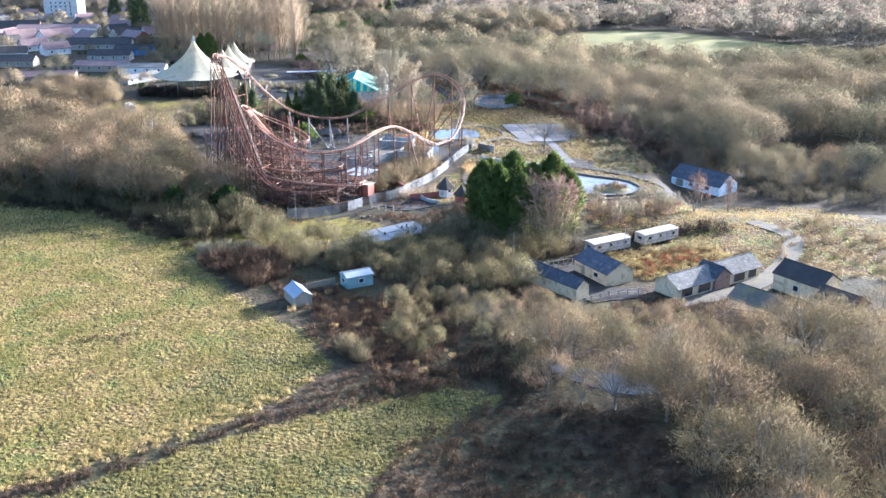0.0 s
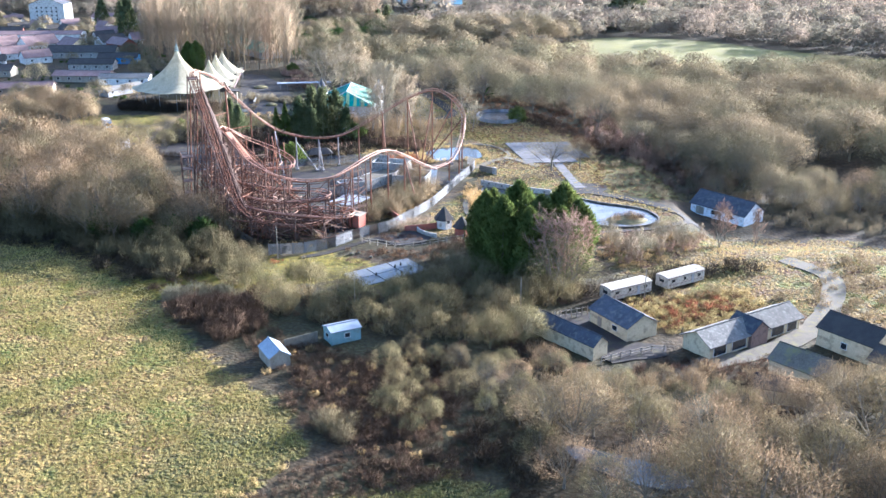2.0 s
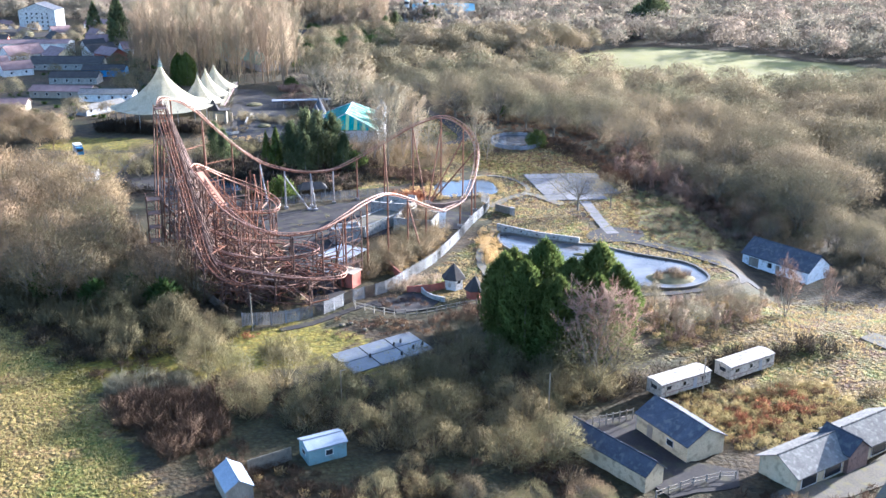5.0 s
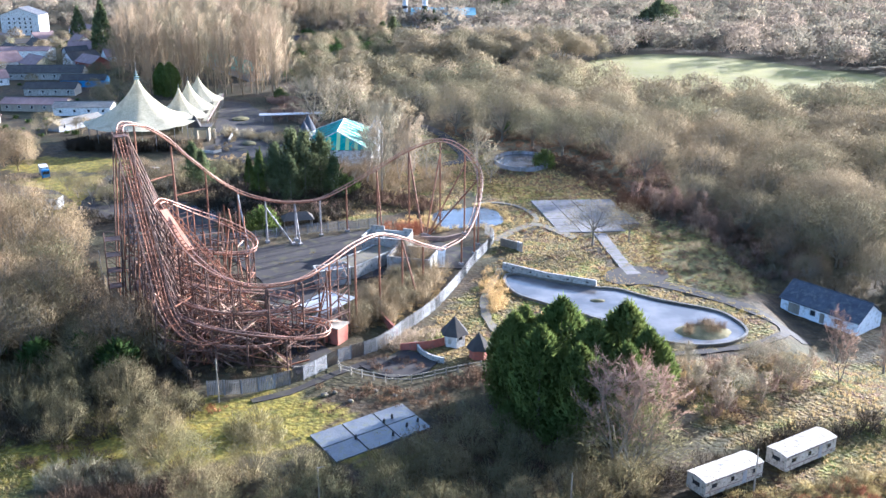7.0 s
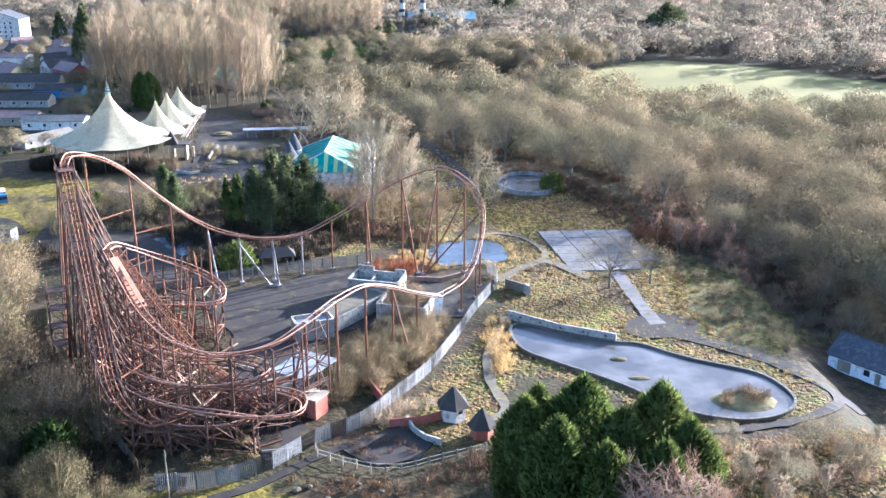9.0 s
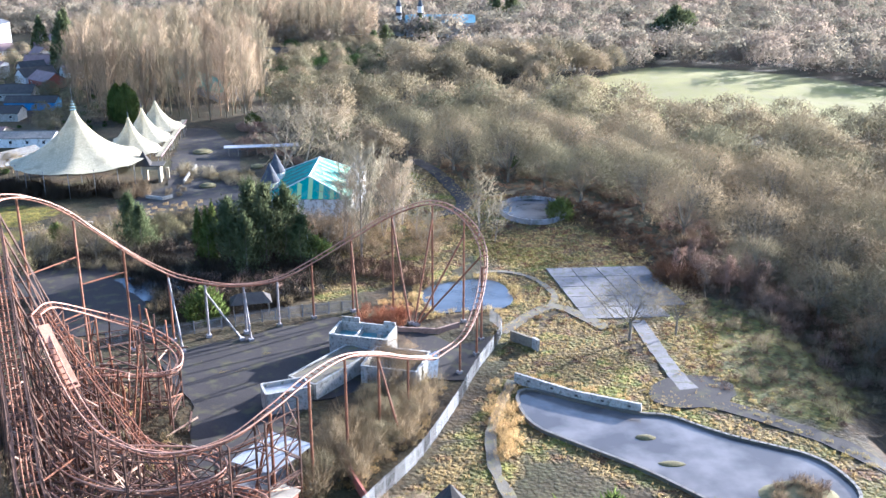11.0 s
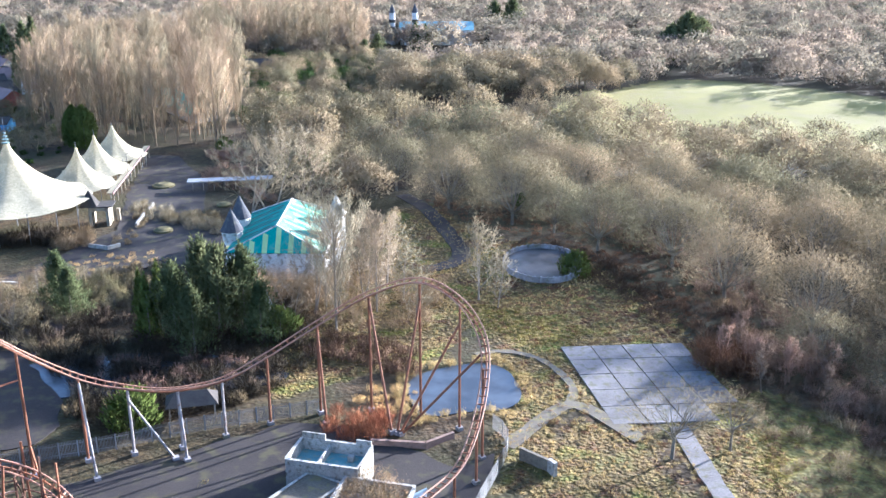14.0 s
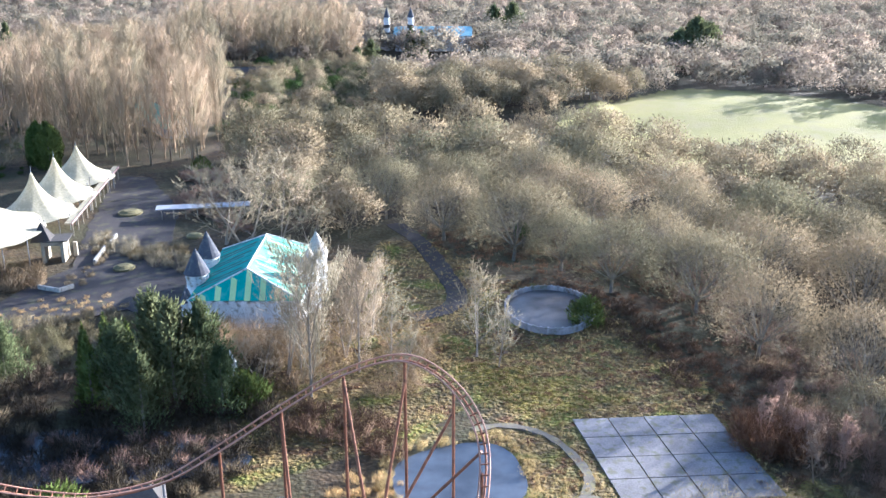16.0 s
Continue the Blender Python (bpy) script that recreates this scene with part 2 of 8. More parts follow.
M["canvas"] = worn("cream_canvas", (0.50, 0.44, 0.29), (0.58, 0.52, 0.36), 0.8, scale=0.12, fine=2, bumpy=0.1, c=(0.42, 0.37, 0.25))
canvas = M["canvas"].node_tree
canvas_glow = canvas.nodes.new("ShaderNodeBsdfTranslucent")
canvas_mix = node(canvas, "ShaderNodeMixShader", Fac=0.45)
canvas.links.new(canvas.nodes["Principled BSDF"].inputs["Base Color"].links[0].from_socket, canvas_glow.inputs["Color"])
canvas.links.new(canvas.nodes["Principled BSDF"].outputs[0], canvas_mix.inputs[1])
canvas.links.new(canvas_glow.outputs[0], canvas_mix.inputs[2])
canvas.links.new(canvas_mix.outputs[0], canvas.nodes["Material Output"].inputs["Surface"])
M["catwalk"] = worn("orange_brown_panel", (0.36, 0.17, 0.10), (0.46, 0.24, 0.15), 0.8, scale=0.6, fine=5)
M["grey_paint"] = worn("dull_grey_painted_steel", (0.21, 0.19, 0.185), (0.29, 0.265, 0.25), 0.6, scale=0.6, c=(0.18, 0.12, 0.09))
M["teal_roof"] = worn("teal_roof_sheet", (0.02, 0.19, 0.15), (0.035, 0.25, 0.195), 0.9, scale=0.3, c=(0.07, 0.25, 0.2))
M["teal_pale"] = worn("pale_roof_sheet", (0.05, 0.21, 0.15), (0.13, 0.27, 0.19), 0.95, scale=0.3, c=(0.2, 0.3, 0.24))
M["teal_deck"] = worn("faded_teal_deck", (0.09, 0.20, 0.21), (0.16, 0.28, 0.28), 0.8, scale=0.5, c=(0.2, 0.24, 0.2))
# pale buff beams: partly their own tone, partly sunlit highlights put into colour
M["buff_steel"] = worn("pale_buff_steel", (0.34, 0.22, 0.14), (0.46, 0.31, 0.21), 0.7, 0.0, scale=0.7, fine=6, c=(0.24, 0.12, 0.08))
M["lime"] = worn("olive_roof_stripe", (0.30, 0.42, 0.16), (0.40, 0.50, 0.22), 0.5, scale=0.3)
M["teal_wall"] = worn("pale_teal_boards", (0.14, 0.215, 0.215), (0.20, 0.275, 0.27), 0.8, scale=0.6, c=(0.16, 0.2, 0.18))
# bluish tint: reflected sky put into the sheet's colour
M["blue_sheet"] = worn("sky_tinted_sheet", (0.19, 0.215, 0.25), (0.27, 0.295, 0.33), 0.7, 0.0, scale=0.6)
M["blue_paint"] = worn("blue_paint", (0.02, 0.13, 0.30), (0.04, 0.20, 0.42), 0.5, scale=0.5)
M["turq_roof"] = worn("turquoise_roof", (0.15, 0.30, 0.34), (0.22, 0.38, 0.42), 0.8, scale=0.2)
M["red_brick"] = worn("red_brick", (0.26, 0.08, 0.055), (0.34, 0.12, 0.08), 0.85, scale=0.8, c=(0.2, 0.1, 0.07))
M["brown_brick"] = worn("brown_brick", (0.17, 0.11, 0.085), (0.25, 0.17, 0.135), 0.9, scale=0.8, c=(0.14, 0.1, 0.08))
M["dark_glass"] = worn("dark_window", (0.015, 0.017, 0.02), (0.03, 0.032, 0.036), 0.15, scale=0.5, bumpy=0.0)
M["mud"] = worn("wet_mud", (0.07, 0.06, 0.045), (0.11, 0.095, 0.07), 0.5, scale=0.4)


def water_material(name, col, rough):
    m, nt, bsdf = material(name, rough)
    bsdf.inputs["IOR"].default_value = 1.33
    v = coords(nt)
    nt.links.new(mix(nt, noise_fac(nt, v, 0.12, 5, 0.4, 0.62), col, tuple(k * 2.2 for k in col)), bsdf.inputs["Base Color"])
    r = node(nt, "ShaderNodeMapRange")
    r.inputs["To Min"].default_value, r.inputs["To Max"].default_value = rough, rough + 0.14
    nt.links.new(noise_fac(nt, v, 0.2, 5, 0.42, 0.6), r.inputs["Value"])
    nt.links.new(r.outputs["Result"], bsdf.inputs["Roughness"])
    bump(nt, bsdf, noise_fac(nt, v, 3.0), 0.08, 0.05)
    return m


M["water"] = water_material("shallow_pond_water", (0.062, 0.056, 0.053), 0.06)
M["dark_water"] = water_material("still_dark_water", (0.03, 0.034, 0.04), 0.02)


# ---- mesh helpers ----
class Build:
    """Gathers vertices and faces of one mesh."""

    def __init__(self):
        self.v, self.f = [], []

    def add(self, verts, faces):
        o = len(self.v)
        self.v.extend(tuple(p) for p in verts)
        self.f.extend(tuple(i + o for i in q) for q in faces)
        return self

    def box(self, c, s, turn=0.0):
        x, y, z = (k / 2 for k in s)
        m = Matrix.Translation(c) @ Matrix.Rotation(radians(turn), 4, "Z")
        return self.add([m @ Vector(p) for p in ((-x, -y, -z), (x, -y, -z), (x, y, -z), (-x, y, -z), (-x, -y, z), (x, -y, z), (x, y, z), (-x, y, z))],
                        [(3, 2, 1, 0), (4, 5, 6, 7), (0, 1, 5, 4), (1, 2, 6, 5), (2, 3, 7, 6), (3, 0, 4, 7)])

    def beam(self, a, b, r, r2=None, sides=4):
        a, b = Vector(a), Vector(b)
        d = b - a
        if d.length < 1e-4:
            return self
        q = d.to_track_quat("Z", "Y")
        r2 = r if r2 is None else r2
        vs = []
        for p, rr in ((a, r), (b, r2)):
            for k in range(sides):
                t = math.tau * (k + 0.5) / sides
                vs.append(p + q @ Vector((math.cos(t) * rr, math.sin(t) * rr, 0)))
        fs = [(k, (k + 1) % sides, sides + (k + 1) % sides, sides + k) for k in range(sides)]
        fs += [tuple(range(sides - 1, -1, -1)), tuple(range(sides, 2 * sides))]
        return self.add(vs, fs)

    def tube(self, pts, r, sides=6):
        pts = [Vector(p) for p in pts]
        n = len(pts)
        vs = []
        for i, p in enumerate(pts):
            d = (pts[min(i + 1, n - 1)] - pts[max(i - 1, 0)]).normalized()
            u = d.cross(Vector((0, 0, 1)))
            u = u.normalized() if u.length > 1e-3 else Vector((1, 0, 0))
            w = u.cross(d)
            vs += [p + (u * math.cos(math.tau * k / sides) + w * math.sin(math.tau * k / sides)) * r for k in range(sides)]
        fs = [(i * sides + k, i * sides + (k + 1) % sides, (i + 1) * sides + (k + 1) % sides, (i + 1) * sides + k) for i in range(n - 1) for k in range(sides)]
        fs += [tuple(range(sides - 1, -1, -1)), tuple((n - 1) * sides + k for k in range(sides))]
        return self.add(vs, fs)

    def slab(self, pts, z0, z1):
        n = len(pts)
        return self.add([(x, y, z0) for x, y in pts] + [(x, y, z1) for x, y in pts],
                        [tuple(range(n - 1, -1, -1)), tuple(range(n, 2 * n))] + [(k, (k + 1) % n, n + (k + 1) % n, n + k) for k in range(n)])

    def mesh(self, name):
        m = bpy.data.meshes.new(name)
        m.from_pydata(self.v, [], self.f)
        m.update()
        bm = bmesh.new()
        bm.from_mesh(m)
        bmesh.ops.recalc_face_normals(bm, faces=bm.faces)
        bm.to_mesh(m)
        bm.free()
        return m


def part(name, b, mat, parent=None, label=""):
    me = b.mesh(name) if isinstance(b, Build) else b
    if not me.materials:
        me.materials.append(mat)
    ob = new(name, me)
    ob.parent = parent
    return tagged(ob, label)


def thing(name, m, label, category, group="", kind=""):
    e = new(name)
    e.empty_display_size = 0.3
    e.matrix_world = m
    return tagged(e, label, category, group, kind)


def raw_mesh(name, verts, faces, mat, normals=None):
    """Mesh from arrays: verts n x 3, faces m x k; normals give twigs the soft shading of their whole crown."""
    me = bpy.data.meshes.new(name)
    n, k = faces.shape
    me.vertices.add(len(verts))
    me.vertices.foreach_set("co", np.asarray(verts, np.float32).ravel())
    me.loops.add(n * k)
    me.loops.foreach_set("vertex_index", faces.astype(np.int32).ravel())
    me.polygons.add(n)
    me.polygons.foreach_set("loop_start", np.arange(0, n * k, k, dtype=np.int32))
    me.polygons.foreach_set("loop_total", np.full(n, k, np.int32))
    me.update(calc_edges=True)
    if normals is not None:
        me.attributes.new("custom_normal", "FLOAT_VECTOR", "POINT").data.foreach_set("vector", np.asarray(normals, np.float32).ravel())
    me.materials.append(mat)
    return me


def inside(px, py, polygon):
    """Which of the points lie in the polygon."""
    r = np.zeros(np.shape(px), bool)
    for (x0, y0), (x1, y1) in zip(polygon, polygon[1:] + polygon[:1]):
        cross = ((y0 > py) != (y1 > py)) & (px < (x1 - x0) * (py - y0) / (y1 - y0 + 1e-12) + x0)
        r ^= cross
    return r


def ragged(pts, step=3.0, amount=0.5, seed=0):
    """An outline cut into short lengths with a slightly uneven line."""
    rng = random.Random(seed)
    out = []
    for (x0, y0), (x1, y1) in zip(pts, pts[1:] + pts[:1]):
        n = max(1, int(math.hypot(x1 - x0, y1 - y0) / step))
        for k in range(n):
            j = amount if k else amount * 0.3
            out.append((x0 + (x1 - x0) * k / n + rng.uniform(-j, j), y0 + (y1 - y0) * k / n + rng.uniform(-j, j)))
    return out


def rounded(pts, rounds=2):
    for _ in range(rounds):
        pts = [q for (x0, y0), (x1, y1) in zip(pts, pts[1:] + pts[:1]) for q in ((x0 * 0.75 + x1 * 0.25, y0 * 0.75 + y1 * 0.25), (x0 * 0.25 + x1 * 0.75, y0 * 0.25 + y1 * 0.75))]
    return pts


def smooth(a, b, x):
    t = np.clip((x - a) / (b - a), 0, 1)
    return t * t * (3 - 2 * t)


def level(x, y):
    """Height of the ground: flat, falling gently to the house in the east, with a low rise under the far field."""
    x, y = np.asarray(x, float), np.asarray(y, float)
    h = -4.2 * smooth(60, 72, x) * smooth(236, 262, y)
    return h + 6.0 * np.exp(-(((x - 130) / 90) ** 2 + ((y - 625) / 60) ** 2)) * smooth(440, 600, y)


# ---- ground ----
FIELD = [(-300, 320), (-120, 257), (-88, 247), (-64, 222), (-44, 187), (-28, 169), (-19, 153), (-27, 139), (-45, 125), (-62, 113), (-120, 75), (-300, 0)]
STRIP = [(-60, 108), (-26, 132), (0, 144), (10, 142), (-4, 126), (-12, 112), (-20, 80), (-120, 40)]
HILL_FIELD = [(46, 575), (62, 605), (85, 635), (114, 664), (150, 632), (190, 606), (240, 588), (330, 574), (420, 566), (420, 520), (330, 512), (250, 514), (180, 518), (110, 524), (64, 542)]
ROUGH = [[(8, 302), (31, 291), (36, 293), (50, 285), (60, 274), (62, 268), (58, 262), (48, 257.5), (36, 256), (30, 264), (18, 274), (6, 280)], [(8, 294), (-4, 268), (-12, 256), (-4, 251), (6, 252), (12, 280)],
         [(10, 318), (20, 336), (34, 326), (38, 302), (46, 296), (50, 318), (48, 345), (44, 372), (32, 405), (14, 418), (-8, 390), (10, 356)],
         [(36, 252), (66, 258), (72, 240), (60, 215), (40, 226)], [(58, 205), (110, 190), (120, 235), (62, 232)],
         [(-30, 335), (0, 350), (10, 380), (-10, 400), (-30, 390)], [(60, 228), (110, 236), (104, 262), (66, 262)], [(11, 300), (9, 322), (30, 328), (36, 300), (44, 296), (50, 289), (40, 292), (30, 291)], [(38, 212), (58, 222), (70, 215), (56, 197), (38, 200)], [(-16, 384), (2, 384), (10, 400), (8, 424), (-2, 446), (-14, 444), (-18, 420)]]
EAST_SLOPE = [(44, 298), (52, 290), (60, 284), (72, 300), (68, 320), (56, 336), (50, 340), (48, 320)]
# green grass, with tree shade on slope and field edges put into its colour
GREEN_AND_SHADE = [EAST_SLOPE, STRIP, [(-300, 320), (-120, 257), (-88, 247), (-70, 228), (-100, 215), (-140, 215), (-300, 270)], [(-19, 153), (-27, 139), (-38, 131), (-44, 142), (-36, 164), (-28, 169)]]
# moss, and on the east slope a sunlit streak put in as moss colour
MOSS_AND_SUN = [[(-44, 236), (-26, 240), (-14, 234), (-20, 224), (-40, 214), (-60, 232)], [(47, 308), (52, 318), (49, 326), (44, 314)], [(-132, 346), (-98, 338), (-84, 354), (-98, 384), (-130, 376)], [(2, 372), (16, 356), (30, 362), (8, 378)], [(-16, 220), (-4, 222), (-8, 214)], [(-70, 212), (-64, 222), (-52, 232), (-40, 236), (-36, 226), (-48, 217), (-60, 210)], [(-138, 384), (-106, 386), (-104, 402), (-138, 404)]]


def ground_sheet():
    xs = np.concatenate([np.arange(-4000, -320, 230.0), np.arange(-320, -150, 10.0), np.arange(-150, 130, 1.6), np.arange(130, 520, 10.0), np.arange(520, 4100, 230.0)])
    ys = np.concatenate([np.arange(-1500, 40, 110.0), np.arange(40, 440, 1.6), np.arange(440, 720, 5.0), np.arange(720, 4600, 160.0)])
    gx, gy = np.meshgrid(xs, ys)
    rng = np.random.default_rng(3)
    near = (gx > -150) & (gx < 130) & (gy > 40) & (gy < 440)
    z = level(gx, gy) - 0.02 - np.where(near, rng.random(gx.shape) * 0.22, 0.0)
    v = np.stack([gx, gy, z], -1).reshape(-1, 3)
    w = len(xs)
    i = (np.arange(len(ys) - 1)[:, None] * w + np.arange(w - 1)[None]).ravel()
    me = raw_mesh("ground", v, np.stack([i, i + 1, i + w + 1, i + w], 1), M["ground"])
    px, py = v[:, 0] + rng.normal(0, 1.2, len(v)), v[:, 1] + rng.normal(0, 1.2, len(v))
    zones = {"far_field": [[(158 + (x - 158) * 1.06, 575 + (y - 575) * 1.12) for x, y in HILL_FIELD]], "green_and_shade": GREEN_AND_SHADE, "pasture": [FIELD, STRIP, HILL_FIELD], "rough": ROUGH, "moss": MOSS_AND_SUN}
    for key, polys in zones.items():
        a = me.attributes.new(key, "FLOAT", "POINT")
        val = np.zeros(len(v), np.float32)
        for q in polys:
            val = np.maximum(val, inside(px, py, q).astype(np.float32))
        a.data.foreach_set("value", val)
    for p in me.polygons:
        p.use_smooth = True
    ob = new("ground", me)
    return tagged(ob, "winter ground of tufted pasture, leaf litter, moss and dead grass", "ground", kind="structure")


ground_sheet()


def sheet(name, pts, mat, z, label, category, thick=0.3, kind="structure"):
    return tagged(part(name, Build().slab(pts, z - thick, z), mat, None, label), label, category, kind=kind)


YARD = [(-52, 309), (-23, 327), (-12, 326), (2, 314), (8, 318), (4, 300), (-6, 300), (-22, 292), (-30, 266), (-20, 254), (-26, 246), (-34, 262), (-40, 290)]
sheet("yard", ragged(YARD, 3, 0.5, 1), M["asphalt"], 0.05, "cracked grey tarmac yard with moss in its joints", "yard")
PARK = [(-62, 400), (-50, 395), (-48, 422), (-64, 438), (-70, 470), (-88, 505), (-98, 506), (-88, 450), (-82, 425), (-92, 396), (-104, 380), (-100, 340), (-74, 330), (-72, 366), (-86, 384)]
sheet("plaza", ragged(PARK, 3, 0.6, 2), M["asphalt"], 0.05, "dark tarmac plaza and paths of the closed park", "pavement")
POND = rounded([(11, 298), (20.8, 292.2), (29.6, 288), (34.7, 287.8), (38.5, 284.2), (43.2, 280.8), (47.9, 278.5), (53.4, 275.5), (55.9, 269.8), (56.0, 264.7), (52.3, 260.7), (47.0, 258.9), (42.4, 259.5), (38.0, 261.3), (34.7, 264.4), (28, 272), (19, 279), (12, 285)])
sheet("pond", POND, M["water"], 0.04, "shallow grey pond with a film of ice on pale concrete", "pond")
POND_2 = rounded([(-6, 338), (-4, 345), (10, 350), (14, 337), (11, 331), (5, 331), (-3, 328)])
sheet("pond", ragged(POND_2, 1.5, 0.3, 3), M["dark_water"], 0.04, "still dark pond below the roller coaster", "pond")
sheet("pond", ragged(rounded([(18, 154), (25, 151), (33, 147), (36, 143), (31, 141), (25, 144), (19, 149)]), 1.0, 0.25, 4), M["dark_water"], 0.03, "dark woodland pool among bare trees", "pond")
sheet("pond", ragged(rounded([(-78, 345), (-60, 352), (-40, 352), (-24, 345), (-30, 338), (-60, 336), (-76, 330)]), 2, 0.5, 5), M["dark_water"], 0.03, "dark shaded water beside the trees", "pond")


# ---- trees ----
def slivers(start, way, length, width, rng, out=None):
    """One thin triangle for each start, along way, its front to the side of out."""
    n = len(start)
    side = np.cross(way, rng.normal(size=(n, 3)))
    side /= np.linalg.norm(side, axis=1, keepdims=True) + 1e-9
    if out is not None:
        side *= np.where(np.sum(np.cross(side, way) * out, 1) < 0, -1.0, 1.0)[:, None]
    w = (width * 0.5)[:, None] * side
    v = np.stack([start - w, start + w, start + way * length[:, None]], 1).reshape(-1, 3)
    return v, np.arange(3 * n).reshape(-1, 3)


def unit(a):
    return a / (np.linalg.norm(a, axis=-1, keepdims=True) + 1e-9)


def bare_tree(name, seed, h, r, mat, bark, limbs=9, boughs=6, twigs=13, base=0.22, upright=0.5, twig=1.5, stems=1, fat=1.0, bough_wood=True):
    """A leafless tree: tapered trunk with limbs, crown of boughs and thin twigs. Returns trunk and crown meshes."""
    rng = np.random.default_rng(seed)
    wood, fine = Build(), Build()
    starts, ways = [], []
    for s in range(stems):
        lean = rng.normal(0, 0.05 + 0.12 * (stems > 1), 2)
        axis = [np.array([lean[0] * t * h + rng.normal(0, 0.1), lean[1] * t * h + rng.normal(0, 0.1), t * h]) for t in (0, 0.25, 0.5, 0.75, 0.95)]
        rad = [h * 0.014 / stems ** 0.4 * k for k in (1.25, 0.85, 0.6, 0.33, 0.1)]
        axis[0][2] = -0.3
        for k in range(4):
            wood.beam(axis[k], axis[k + 1], rad[k], rad[k + 1], 5)
        for i in range(limbs):
            t = base + (0.93 - base) * (i + rng.random() * 0.8) / limbs
            k = min(3, int(t * 4))
            p = axis[k] + (axis[k + 1] - axis[k]) * (t * 4 - k if k < 3 else min(1, (t - 0.75) / 0.2))
            az = i * 2.4 + rng.normal(0, 0.4)
            u = upright + 0.35 * t
            d = unit(np.array([math.cos(az) * (1 - u), math.sin(az) * (1 - u), u]))
            full = r * 1.35 * (1.0 - 0.75 * max(0.0, (t - 0.45) / 0.55) ** 1.3) * rng.uniform(0.8, 1.15)
            q = p + d * full * 0.55 + np.array([0, 0, -0.04 * full])
            e = q + unit(d + np.array([0, 0, 0.35])) * full * 0.5
            w0 = h * 0.0065 * (1.1 - t * 0.6) * fat
            wood.beam(p, q, w0, w0 * 0.6, 3)
            wood.beam(q, e, w0 * 0.6, w0 * 0.2, 3)
            for j in range(boughs):
                f = 0.3 + 0.7 * (j + rng.random()) / boughs
                b0 = p + (q - p) * min(1, f * 2) if f < 0.5 else q + (e - q) * (f - 0.5) * 2
                bd = unit(d * 0.6 + rng.normal(0, 0.55, 3) + np.array([0, 0, 0.35]))
                bl = full * 0.42 * rng.uniform(0.6, 1.2)
                b1 = b0 + bd * bl
                if bough_wood or j == 0:
                    fine.beam(b0, b1, w0 * 0.32, w0 * 0.1, 3)
                ff = rng.random((twigs, 1)) * 0.85 + 0.15
                starts.append(b0 + (b1 - b0) * ff)
                ways.append(unit(bd + rng.normal(0, 0.55, (twigs, 3)) + np.array([0, 0, 0.25])))
    starts, ways = np.concatenate(starts), np.concatenate(ways)
    n = len(starts)
    heart = np.array([0, 0, h * 0.45])
    size = np.array([r, r, h * 0.55])
    tv, tf = slivers(starts, ways, twig * rng.uniform(0.5, 1.2, n), rng.uniform(0.06, 0.14, n) * fat, rng, (starts - heart) / size)
    fv = np.array(fine.v)
    ff = np.array([q for q in fine.f if len(q) == 4])
    ff = np.concatenate([ff[:, :3], ff[:, [0, 2, 3]]])
    vs = np.concatenate([fv, tv])
    crown = raw_mesh("crown", vs, np.concatenate([ff, tf + len(fv)]), mat, unit(unit((vs - heart) / size) + rng.normal(0, 0.15, vs.shape)))
    trunk = wood.mesh("trunk")
    trunk.materials.append(bark)
    return trunk, crown


